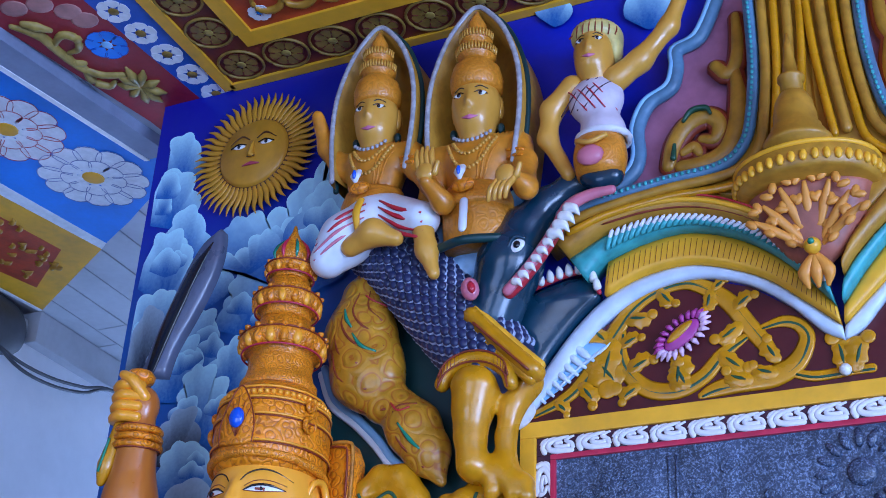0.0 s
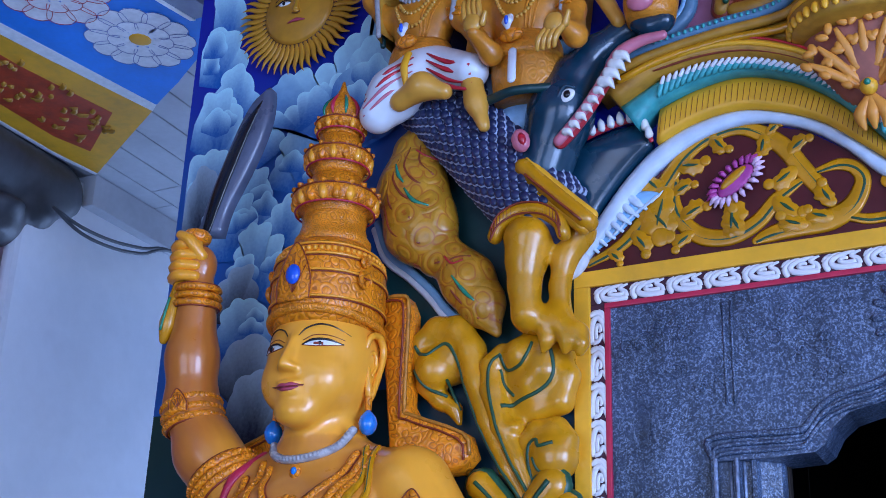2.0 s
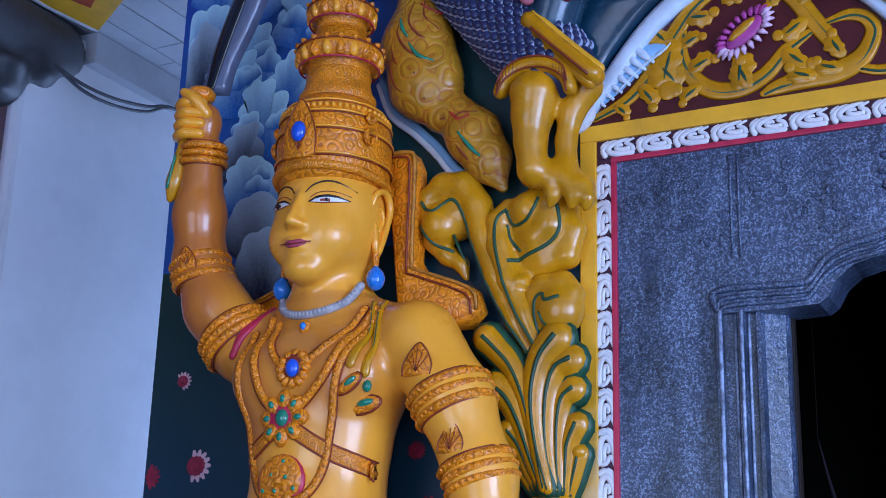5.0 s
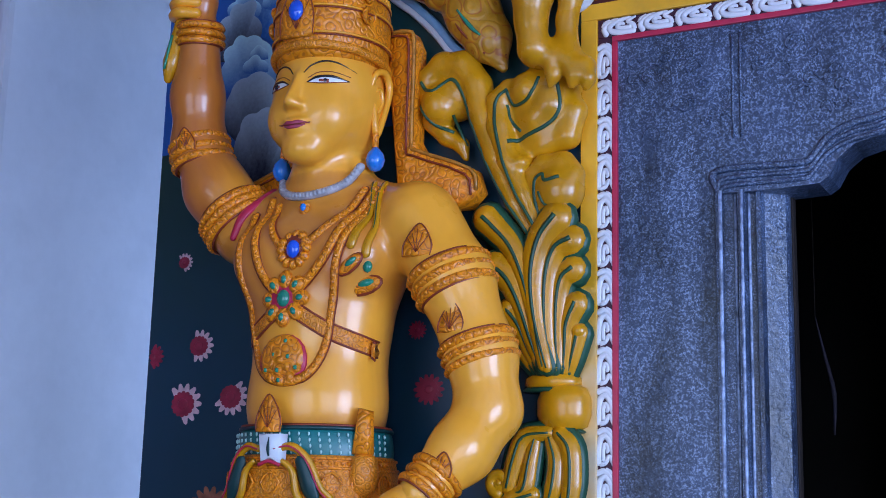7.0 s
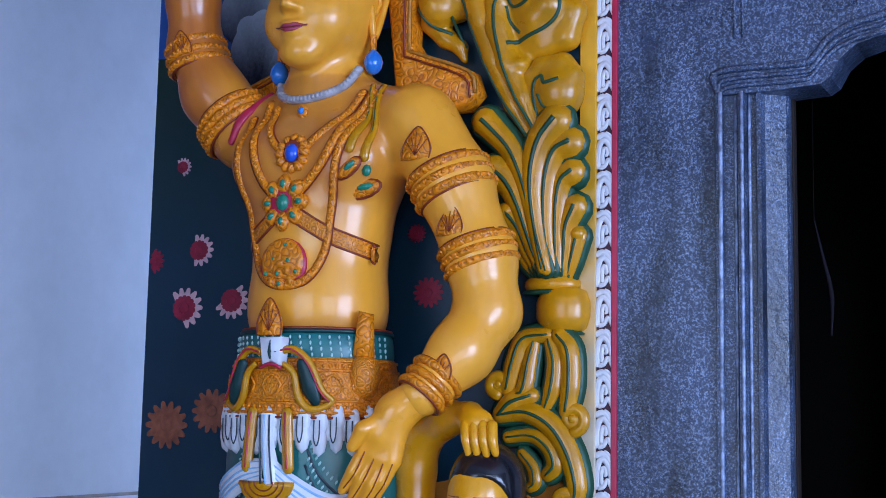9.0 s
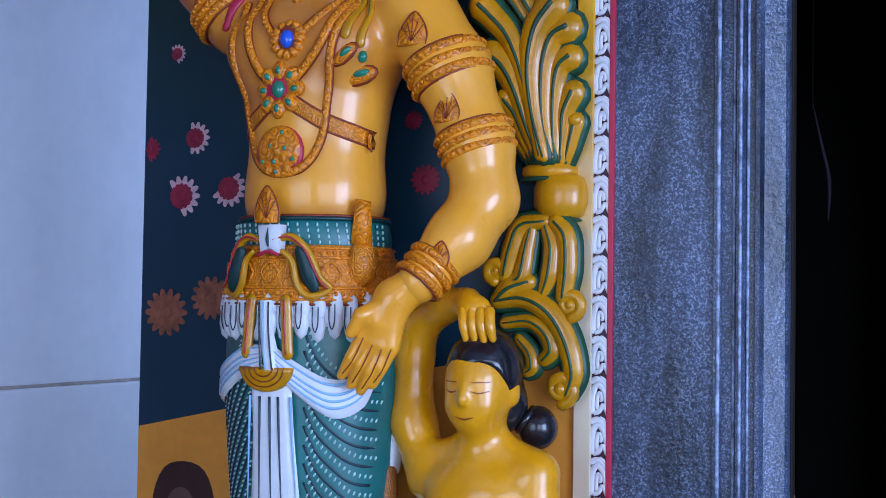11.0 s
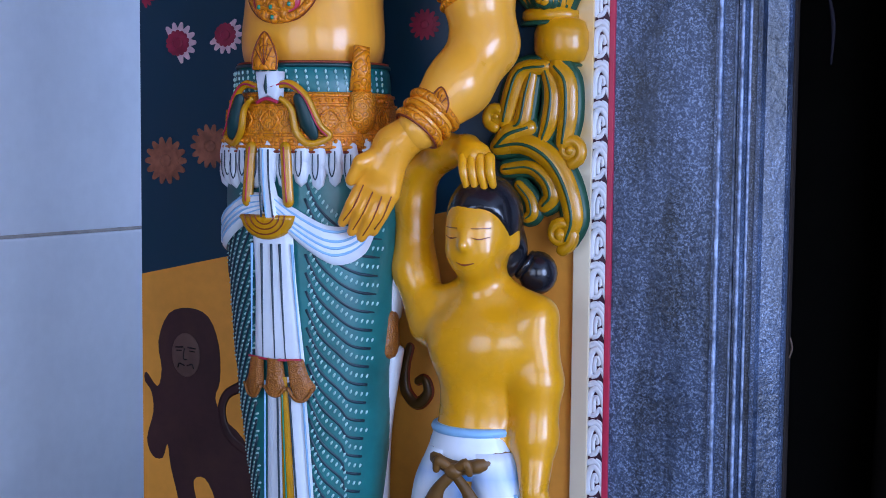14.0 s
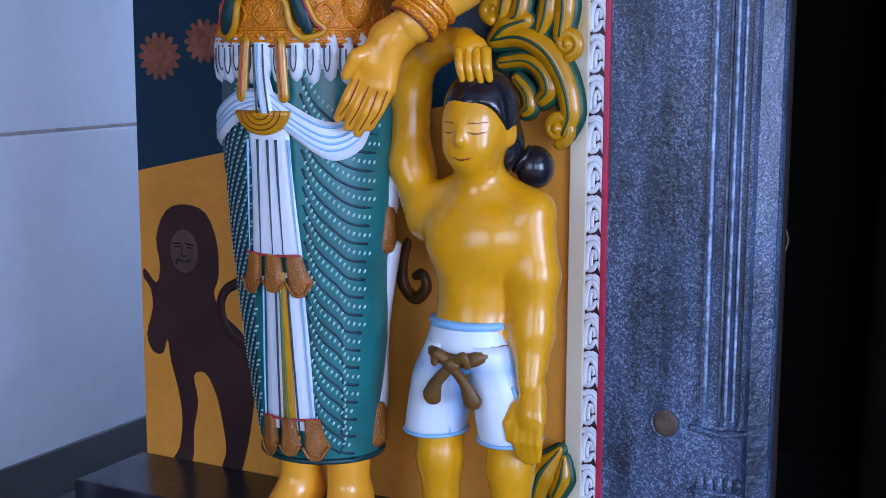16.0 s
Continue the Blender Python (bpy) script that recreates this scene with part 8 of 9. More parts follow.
    for pts in feathers:
        pts = [q for q in pts if sk.y(*q, 9) < 8]
        if len(pts) < 3:
            continue
        b.tube(sk.lay(pts, 0.0, -0.06), [0.0015, 0.0028, 0.0028, 0.0015][:len(pts)], GOLD_LINE, 6, 0.5)
    rim = Build()
    rim.tube([(x, -0.012, z) for x, z in [(-1.413, 2.748), (-1.380, 2.669), (-1.319, 2.615), (-1.267, 2.563), (-1.223, 2.508), (-1.169, 2.471)]], 0.010, PALE_BLUE, 8, 0.8)
    rim.tube([(x, -0.010, z) for x, z in [(-1.422, 2.736), (-1.388, 2.657), (-1.325, 2.602), (-1.273, 2.549), (-1.226, 2.492), (-1.181, 2.460)]], 0.009, WHITE, 8, 0.8)
    for pts, mat in (([(-1.321, 2.838), (-1.311, 2.809), (-1.296, 2.786)], GREEN_GEM), ([(-1.294, 2.772), (-1.271, 2.740), (-1.236, 2.724)], GREEN_GEM), ([(-1.179, 2.557), (-1.151, 2.519), (-1.128, 2.497)], GREEN_GEM), ([(-1.281, 2.873), (-1.262, 2.858), (-1.231, 2.847)], GUM), ([(-1.202, 2.607), (-1.181, 2.586), (-1.155, 2.591)], GUM)):
        b.tube(sk.lay(pts, 0.0015, -0.06), [0.002, 0.005, 0.002] if mat is GREEN_GEM else 0.0022, mat, 6, 0.5)
    rim.done("plaster_rim", label="white and pale blue plaster rim beside the gilt haunch", category="moulding")
    b.done("gilt_haunch", label="gilt feathered haunch relief with green and red painted lines", category="relief statue")


water_beast()


# ---------------------------------------------------------------- the three figures above the arch
ROSE_LIP = material("rose_lip_paint", (0.62, 0.16, 0.28), 0.35, 0.1, 20, bump=0)
FIG_SKIN = material("figure_yellow_enamel", (0.66, 0.32, 0.045), 0.3, 0.1, 8, bump=0.05, coat=0.3)
FIG_GOLD = engraved("figure_ochre_paint", (0.66, 0.235, 0.018), (0.30, 0.07, 0.010), 48, 0.03, 0.36, 0.3)


FIG_BODY = material("figure_tan_orange_paint", (0.62, 0.225, 0.016), 0.34, 0.3, 16, 0.35, (0.34, 0.10, 0.010), 0.25, 60, coat=0.2)


def turned(b, h, x0, y0, degrees, down=0.0, z0=0.0):
    """Adds a head that was built facing the room, turned about its neck and bowed."""
    c, s, t = math.cos(radians(degrees)), math.sin(radians(degrees)), math.tan(radians(down))
    moved = []
    for x, y, z in h.v:
        u, w = x - x0, y - y0
        w -= t * (z - z0)
        moved.append((x0 + u * c - w * s, y0 + u * s + w * c, z + t * (y - y0) * 0.6))
    for k, m in enumerate(h.mats):
        used = [f for f, q in zip(h.f, h.m) if q == k]
        b.add(moved, used, m)


def small_head(b, skin, ax, cy, z, k=1.0):
    """Painted features; z: height of the eyes."""
    for s in (-1, 1):
        q = [(ax + s * 0.012 * k, z), (ax + s * 0.022 * k, z + 0.005 * k), (ax + s * 0.036 * k, z)]
        y = skin.y(ax + s * 0.023 * k, z, cy - 0.06)
        b.ball((ax + s * 0.023 * k, y, z), (0.012 * k, 0.003, 0.0052 * k), EYE_WHITE, 8)
        b.ball((ax + s * 0.023 * k, y - 0.002, z), (0.0046 * k, 0.003, 0.0046 * k), BLACK, 8)
        b.tube(skin.lay(q, 0.003, cy), 0.0012 * k, BLACK, 5)
        b.tube(skin.lay([(x, zz + 0.014 * k) for x, zz in q], 0.001, cy), 0.0012 * k, BLACK, 5)
    b.tube(skin.lay([(ax - 0.017 * k, z - 0.052 * k), (ax, z - 0.054 * k), (ax + 0.017 * k, z - 0.052 * k)], 0.001, cy), [0.001, 0.0062 * k, 0.001], ROSE_LIP, 6, 0.7)


def deity(name, head_px, elbow, palm, label, seated, k=1.0):
    (ax, ez) = head_px
    cy = -0.125
    b, head, c = Build(), Build(), Clay()
    c.lump((ax, cy, ez - 0.005 * k), (0.062 * k, 0.062 * k, 0.080 * k), 0.01)
    c.lump((ax, cy - 0.023 * k, ez - 0.050 * k), (0.042 * k, 0.038 * k, 0.038 * k), 0.02)
    c.bone((ax, cy - 0.056 * k, ez + 0.008), (ax, cy - 0.068 * k, ez - 0.026 * k), 0.006 * k, 0.009 * k, 0.01)
    c.bone((ax, cy + 0.012, ez - 0.13 * k), (ax, cy + 0.004, ez - 0.07 * k), 0.044 * k, 0.036 * k, 0.03)
    v, f = c.mesh(0.0055)
    head.add(v, f, FIG_SKIN)
    skin = Skin(v, f)
    small_head(head, skin, ax, cy, ez, 1.18 * k)
    for s in (-1, 1):
        head.ball((ax + s * 0.057 * k, cy + 0.01, ez - 0.008 * k), (0.009, 0.014, 0.032 * k), FIG_SKIN, 10)
        head.ball((ax + s * 0.060 * k, cy + 0.005, ez - 0.068 * k), (0.009, 0.009, 0.013), TEAL_DARK, 10)
    zc = ez + 0.040 * k
    head.lathe([(0.058 * k, zc - 0.008), (0.064 * k, zc), (0.066 * k, zc + 0.03 * k), (0.058 * k, zc + 0.06 * k), (0.042 * k, zc + 0.075 * k), (0.036 * k, zc + 0.085 * k), (0.048 * k, zc + 0.095 * k), (0.050 * k, zc + 0.112 * k), (0.034 * k, zc + 0.122 * k), (0.030 * k, zc + 0.132 * k), (0.040 * k, zc + 0.142 * k), (0.041 * k, zc + 0.158 * k), (0.026 * k, zc + 0.168 * k), (0.022 * k, zc + 0.18 * k), (0.024 * k, zc + 0.19 * k), (0.012 * k, zc + 0.215 * k), (0.003, zc + 0.235 * k)], ax, cy, FIG_GOLD, 26)
    for zz, r, n in ((zc + 0.104 * k, 0.050 * k, 20), (zc + 0.150 * k, 0.041 * k, 16)):
        for i in range(n):
            a = math.pi * (1 + (i + 0.5) / n)
            head.tube([(ax + r * math.cos(a), cy + r * math.sin(a), zz - 0.009 * k), (ax + (r + 0.002) * math.cos(a), cy + (r + 0.002) * math.sin(a), zz + 0.009 * k)], 0.0028, FIG_SKIN, 5, samples=1)
    turned(b, head, ax, cy, 6, 5, ez - 0.09 * k)
    # body and arms
    d = Clay()
    zs, e = ez - 0.100 * k, 0.70
    d.lump((ax, cy + 0.012, zs - 0.050 * k), (0.090 * k, 0.058 * k, 0.062 * k), 0.02)
    d.lump((ax, cy + 0.012, zs - 0.115 * k), (0.070 * k, 0.054 * k, 0.065 * k), 0.04)
    d.bone((ax - 0.095 * k, cy + 0.02, zs - 0.02 * k), (ax + 0.095 * k, cy + 0.02, zs - 0.02 * k), 0.036 * k, 0.036 * k, 0.03)
    d.limb([(ax + 0.105 * k, cy + 0.01, zs - 0.03 * k), (ax + 0.128 * k, cy - 0.005, zs - 0.13 * e * k)], [0.033 * k, 0.027 * k], 0.02)
    if seated:
        d.limb([(ax + 0.128 * k, cy - 0.005, zs - 0.13 * e * k), (elbow[0], cy - 0.06, elbow[1]), (palm[0], cy - 0.12, palm[1] - 0.02)], [0.026 * k, 0.025 * k, 0.018 * k], 0.02)
        d.limb([(ax - 0.105 * k, cy + 0.01, zs - 0.03 * k), (ax - 0.150 * k, cy, zs + 0.04 * k), (ax - 0.170 * k, cy - 0.03, zs + 0.13 * k)], [0.030 * k, 0.024 * k, 0.018 * k], 0.02)
    else:
        d.limb([(ax + 0.128 * k, cy - 0.005, zs - 0.13 * e * k), (elbow[0], cy - 0.06, elbow[1]), (palm[0] + 0.015, cy - 0.10, palm[1])], [0.027 * k, 0.024 * k, 0.018 * k], 0.02)
        d.limb([(ax - 0.105 * k, cy + 0.01, zs - 0.03 * k), (ax - 0.120 * k, cy, zs - 0.15 * k)], [0.034 * k, 0.028 * k], 0.02)
    v, f = d.mesh(0.006)
    b.add(v, f, FIG_BODY)
    bs = Skin(v, f)
    # open palm
    hx, hy, hz = (palm[0], cy - 0.125, palm[1]) if seated else (palm[0], cy - 0.112, palm[1])
    tilt = 1.0 if seated else -1.0
    b.ball((hx, hy, hz), (0.026 * k, 0.012, 0.028 * k), FIG_SKIN, 12)
    for i in range(4):
        x = hx - 0.020 * k + 0.0135 * i * k
        if seated:
            b.tube([(x, hy, hz + 0.015 * k), (x - 0.002, hy - 0.004, hz + 0.045 * k), (x - 0.003, hy, hz + (0.066 + 0.006 * (i in (1, 2))) * k)], [0.0078 * k, 0.0075 * k, 0.005 * k], FIG_SKIN, 8)
        else:
            b.tube([(x, hy, hz - 0.012 * k), (x - 0.012, hy - 0.006, hz - 0.038 * k), (x - 0.018, hy, hz - 0.058 * k)], [0.0078 * k, 0.0075 * k, 0.005 * k], FIG_SKIN, 8)
    b.tube([(hx + 0.026 * k, hy, hz - 0.008), (hx + 0.038 * k, hy - 0.008, hz + 0.016 * k)], [0.009 * k, 0.006 * k], FIG_SKIN, 8)
    ring = [(ax - 0.052 * k, zs + 0.008), (ax - 0.02 * k, zs - 0.014 * k), (ax + 0.02 * k, zs - 0.014 * k), (ax + 0.052 * k, zs + 0.008)]
    beads(b, [(x, min(bs.y(x, z, 0), skin.y(x, z, 0), cy - 0.02) - 0.003, z) for x, z in ring], 0.0055, PEARL)
    for drop, w in ((0.06, 0.05), (0.10, 0.065)):
        q = [(ax - w * k, zs - 0.01 * k), (ax - w * 0.5 * k, zs - drop * 0.8 * k), (ax, zs - drop * k), (ax + w * 0.5 * k, zs - drop * 0.8 * k), (ax + w * k, zs - 0.01 * k)]
        beads(b, bs.lay([tuple(p) for p in spline(q, 4)], 0.002, cy - 0.05), 0.0055, FIG_SKIN, 0.010)
    for o in (0.0, 0.012, 0.024):
        q = [(ax + (0.085 - o) * k, zs + 0.005 * k), (ax + (0.055 - o) * k, zs - 0.06 * k), (ax + (0.035 - o * 0.6) * k, zs - 0.13 * k)]
        b.tube(bs.lay(q, 0.001, cy - 0.04), 0.0035, FIG_GOLD, 6, 0.6)
    for o in (0.055, 0.075):
        q = [(ax + (0.088 + 0.012 * i) * k, zs - (o + 0.004 * i) * k) for i in range(5)]
        b.tube(bs.lay(q, 0.001, cy - 0.02), 0.0042, CARVED, 6, 0.8)
    # belt clasp, cloth and lap
    zb = zs - 0.165 * k
    b.loft([(zb + 0.03 * k, ax, cy + 0.012, 0.080 * k, 0.060 * k), (zb, ax, cy + 0.012, 0.090 * k, 0.068 * k), (zb - 0.03 * k, ax, cy + 0.012, 0.092 * k, 0.070 * k)], FIG_GOLD, 28, 3)
    b.ball((ax, cy - 0.062, zb + 0.005), (0.032 * k, 0.012, 0.018 * k), CARVED, 12)
    b.tube([(ax - 0.004, cy - 0.064, zb + 0.055 * k), (ax - 0.004, cy - 0.074, zb + 0.035 * k), (ax - 0.004, cy - 0.072, zb + 0.02 * k)], [0.010, 0.014, 0.006], WHITE, 8, 0.5)
    b.ball((ax - 0.004, cy - 0.080, zb + 0.036 * k), (0.005, 0.005, 0.012), BLUE_GEM, 8)
    if seated:
        lap = Clay()
        ax, zb = ax + 0.030, zb - 0.018
        lap.limb([(ax - 0.02, cy, zb - 0.03), (ax - 0.07, cy - 0.03, zb - 0.085), (ax - 0.105, cy - 0.04, zb - 0.135)], [0.060, 0.054, 0.040], 0.03)
        lap.limb([(ax + 0.03, cy, zb - 0.03), (ax + 0.115, cy - 0.03, zb - 0.070)], [0.052, 0.040], 0.03)
        v, f = lap.mesh(0.006)
        b.add(v, f, WHITE)
        ls = Skin(v, f)
        for o in (-0.03, -0.012, 0.006, 0.024):
            b.tube(ls.lay([(ax - 0.01, zb - 0.045 + o), (ax - 0.06, zb - 0.085 + o), (ax - 0.12, zb - 0.12 + o)], 0.001, cy - 0.05), [0.002, 0.005, 0.002], GUM if o > 0 else GUM_PINK, 5, 0.5)
            b.tube(ls.lay([(ax + 0.02, zb - 0.04 + o), (ax + 0.07, zb - 0.075 + o), (ax + 0.13, zb - 0.10 + o)], 0.001, cy - 0.05), [0.002, 0.006, 0.003], GUM, 5, 0.5)
        b.tube([(ax - 0.015, cy - 0.075, zb - 0.02), (ax - 0.015, cy - 0.09, zb - 0.06), (ax - 0.012, cy - 0.085, zb - 0.10)], [0.010, 0.010, 0.006], YELLOW, 8, 0.5)
        shin = Clay()
        shin.limb([(ax - 0.04, cy - 0.06, zb - 0.125), (ax + 0.02, cy - 0.07, zb - 0.105), (ax + 0.07, cy - 0.06, zb - 0.125)], [0.022, 0.028, 0.018], 0.02)
        shin.limb([(ax + 0.115, cy - 0.03, zb - 0.08), (ax + 0.130, cy - 0.03, zb - 0.15), (ax + 0.150, cy - 0.03, zb - 0.21)], [0.026, 0.022, 0.014], 0.02)
        v, f = shin.mesh(0.006)
        b.add(v, f, FIG_SKIN)
        ax, zb = ax - 0.030, zb + 0.018
    else:
        b.loft([(zb - 0.02, ax, cy + 0.015, 0.086 * k, 0.064 * k), (zb - 0.07, ax, cy + 0.02, 0.084 * k, 0.060 * k), (zb - 0.11, ax, cy + 0.025, 0.080 * k, 0.055 * k)], FIG_GOLD, 28, 3)
        b.tube([(ax, cy - 0.055, zb - 0.03), (ax, cy - 0.058, zb - 0.10)], 0.010, WHITE, 8, 0.5)
        b.tube([(ax - 0.07, cy - 0.02, zb - 0.115), (ax, cy - 0.045, zb - 0.12), (ax + 0.07, cy - 0.02, zb - 0.115)], 0.010, TEAL_DARK, 8)
    b.done(name, label=label, category="statue")
    # pointed halo, hollow, with a pale rim
    h = Build()
    zt, w, z1 = ez + 0.300 * k, 0.122 * k, ez - 0.20 * k
    rim = [(-w * 0.92, z1), (-w * 1.04, ez - 0.04), (-w * 0.98, ez + 0.09 * k), (-w * 0.66, ez + 0.21 * k), (-w * 0.22, ez + 0.285 * k), (0, zt), (w * 0.22, ez + 0.285 * k), (w * 0.66, ez + 0.21 * k), (w * 0.98, ez + 0.09 * k), (w * 1.04, ez - 0.04), (w * 0.92, z1)]
    q = spline(rim, 4)
    rings = [[(ax + x * s, y, (z - ez) * s2 + ez) for x, z in q] for s, s2, y in ((1.0, 1.0, -0.004), (1.0, 1.0, -0.150), (0.90, 0.93, -0.150), (0.82, 0.88, -0.05), (0.5, 0.6, -0.025), (0.05, 0.05, -0.02))]
    n = len(q)
    verts = [p for r in rings for p in r]
    faces = [(i * n + j, i * n + j + 1, (i + 1) * n + j + 1, (i + 1) * n + j) for i in range(len(rings) - 1) for j in range(n - 1)]
    h.add(verts, faces, ORANGE)
    h.tube([(ax + x * 0.955, -0.152, (z - ez) * 0.97 + ez) for x, z in q], 0.0065, PEARL, 8, 0.7, samples=1)
    h.tube([(ax + x * 1.02, -0.12, (z - ez) * 1.01 + ez) for x, z in q], 0.007, TEAL_DARK, 6, samples=1)
    h.done("pointed_halo", label="hollow gold pointed halo with a pale rim behind a figure", category="halo", group="halos of the upper figures")


deity("seated_deity_statue", [(-1.263, 3.311)][0], [(-1.055, 3.005)][0], [(-1.069, 3.048)][0], "ochre crowned deity statue seated with one palm raised", True, 0.86)
deity("standing_deity_statue", [(-1.009, 3.279)][0], [(-0.865, 3.003)][0], [(-0.891, 3.009)][0], "ochre crowned deity statue holding its hand to its chest", False, 0.92)


def cloud_base():
    """The pale cloud on which the standing figure rises."""
    b, c = Build(), Clay()
    for (x, z), r in zip([(-1.084, 2.961), (-1.042, 2.932), (-1.006, 2.946), (-1.052, 2.899), (-0.977, 2.968), (-1.099, 3.000)], (0.040, 0.052, 0.046, 0.040, 0.034, 0.030)):
        c.lump((x, -0.045, z), (r * 1.15, 0.05, r), 0.015)
    v, f = c.mesh(0.006)
    b.add(v, f, material("pale_cloud_paint", (0.30, 0.50, 0.72), 0.4, 0.35, 14, 0.4, (0.55, 0.68, 0.82), 0.1))
    b.done("cloud_base", label="pale blue moulded cloud under the standing figure", category="relief carving")


cloud_base()


def bearer():
    """The turbaned rider with one arm flung up."""
    b, head, c, arms = Build(), Build(), Clay(), Clay()
    ax, ez = [(-0.739, 3.365)][0]
    cy = -0.115
    c.lump((ax + 0.004, cy, ez - 0.012), (0.046, 0.050, 0.064), 0.01)
    c.lump((ax, cy - 0.022, ez - 0.045), (0.030, 0.030, 0.030), 0.02)
    c.bone((ax, cy - 0.046, ez + 0.005), (ax, cy - 0.056, ez - 0.022), 0.005, 0.008, 0.01)
    c.bone((ax + 0.008, cy + 0.01, ez - 0.12), (ax + 0.006, cy + 0.005, ez - 0.06), 0.036, 0.030, 0.03)
    d = [(-0.786, 3.281), (-0.836, 3.234), (-0.845, 3.162), (-0.800, 3.065)]
    arms.limb([(d[0][0], cy, d[0][1]), (d[1][0], cy, d[1][1]), (d[2][0], cy, d[2][1]), (d[3][0], cy + 0.01, d[3][1])], [0.030, 0.023, 0.020, 0.016], 0.02)
    d = [(-0.690, 3.278), (-0.632, 3.315), (-0.566, 3.388), (-0.538, 3.457)]
    arms.limb([(x, cy, z) for x, z in d], [0.030, 0.024, 0.020, 0.017], 0.02)
    v, f = arms.mesh(0.006)
    b.add(v, f, FIG_SKIN)
    v, f = c.mesh(0.0055)
    head.add(v, f, FIG_SKIN)
    small_head(head, Skin(v, f), ax, cy, ez, 0.85)
    tur = Clay()
    tur.lump((ax + 0.008, cy + 0.012, ez + 0.040), (0.058, 0.060, 0.034), 0.01)
    tur.lump((ax + 0.050, cy + 0.01, ez + 0.005), (0.016, 0.035, 0.040), 0.02)
    v, f = tur.mesh(0.006)
    cream = material("cream_turban_paint", (0.62, 0.50, 0.16), 0.4, 0.2, 30)
    head.add(v, f, cream)
    ts = Skin(v, f)
    for o in np.linspace(-0.045, 0.055, 8):
        head.tube(ts.lay([(ax + o, ez + 0.018), (ax + o + 0.004, ez + 0.035), (ax + o * 0.8 + 0.006, ez + 0.058)], 0.001, cy - 0.03), 0.0016, GOLD_LINE, 5)
    turned(b, head, ax, cy, 8, 4, ez - 0.09)
    t = Clay()
    q = [(-0.735, 3.238), (-0.721, 3.154), (-0.727, 3.084)]
    t.lump((q[0][0], cy + 0.005, q[0][1]), (0.062, 0.044, 0.058), 0.02)
    t.lump((q[1][0], cy + 0.005, q[1][1]), (0.050, 0.042, 0.045), 0.03)
    v, f = t.mesh(0.006)
    check = material("white_checked_cloth", (0.62, 0.55, 0.60), 0.45, 0.1, 30)
    b.add(v, f, check)
    cs = Skin(v, f)
    for o in np.linspace(-0.04, 0.02, 4):
        b.tube(cs.lay([(q[0][0] + o - 0.03, q[0][1] + 0.04), (q[0][0] + o, q[0][1]), (q[0][0] + o + 0.03, q[0][1] - 0.045)], 0.001, cy - 0.01), 0.0018, GUM, 5, 0.6)
        b.tube(cs.lay([(q[0][0] + o + 0.035, q[0][1] + 0.035), (q[0][0] + o, q[0][1]), (q[0][0] + o - 0.035, q[0][1] - 0.035)], 0.0012, cy - 0.01), 0.0016, PURPLE, 5, 0.6)
    b.tube([(q[1][0] + 0.054 * math.cos(a), cy + 0.005 + 0.046 * math.sin(a), q[1][1] - 0.022) for a in np.linspace(0, 2 * math.pi, 16, endpoint=False)], 0.009, BORDER_WHITE, 6, closed=True, samples=2)
    b.loft([(q[1][1] - 0.025, q[2][0], cy, 0.052, 0.044), (q[2][1], q[2][0], cy, 0.058, 0.05), (q[2][1] - 0.045, q[2][0], cy, 0.050, 0.045)], FIG_GOLD, 24, 3)
    b.ball((q[2][0] - 0.006, cy - 0.050, q[2][1] - 0.02), (0.030, 0.016, 0.024), GUM_PINK, 12)
    b.tube([(q[2][0] - 0.035, cy - 0.052, q[2][1] + 0.02), (q[2][0] - 0.004, cy - 0.06, q[2][1] + 0.006), (q[2][0] + 0.032, cy - 0.052, q[2][1] + 0.022)], 0.006, FIG_SKIN, 7)
    b.done("turbaned_figure_statue", label="yellow turbaned figure statue in checked cloth, one arm flung up", category="statue")


bearer()


# ---------------------------------------------------------------- painted ceiling
def flat(b, outline, z, thick, mat):
    """A thin painted panel under the ceiling; outline in plan."""
    o = [tuple(p) for p in outline]
    n = len(o)
    verts = [(x, y, z) for x, y in o] + [(x, y, z + thick) for x, y in o]
    tri = tess([Vector((x, y, 0)) for x, y in o])
    faces = [tuple(t) for t in tri] + [tuple(n + i for i in t) for t in tri] + [(i, (i + 1) % n, n + (i + 1) % n, n + i) for i in range(n)]
    b.add(verts, faces, mat, False)


def rosette(b, x, y, z, r, n, mat, heart, line=None, wide=1.0, inner=0.25):
    for i in range(n):
        a = 2 * math.pi * i / n
        c, s = math.cos(a), math.sin(a)
        w = r * math.sin(math.pi / n) * 0.95 * wide
        pts = [(inner * r, 0), (0.55 * r, -w * 0.75), (0.82 * r, -w), (0.97 * r, -w * 0.55), (r, 0), (0.97 * r, w * 0.55), (0.82 * r, w), (0.55 * r, w * 0.75)]
        flat(b, [(x + c * u - s * v, y + s * u + c * v) for u, v in pts], z - 0.0004 * (i % 2), 0.0015, mat)
        if line:
            b.tube([(x + c * u - s * v, y + s * u + c * v, z - 0.0008) for u, v in pts[1:]], 0.0011, line, 4, samples=2)
    b.ball((x, y, z), (r * inner * 1.1, r * inner * 1.1, 0.003), heart, 12)


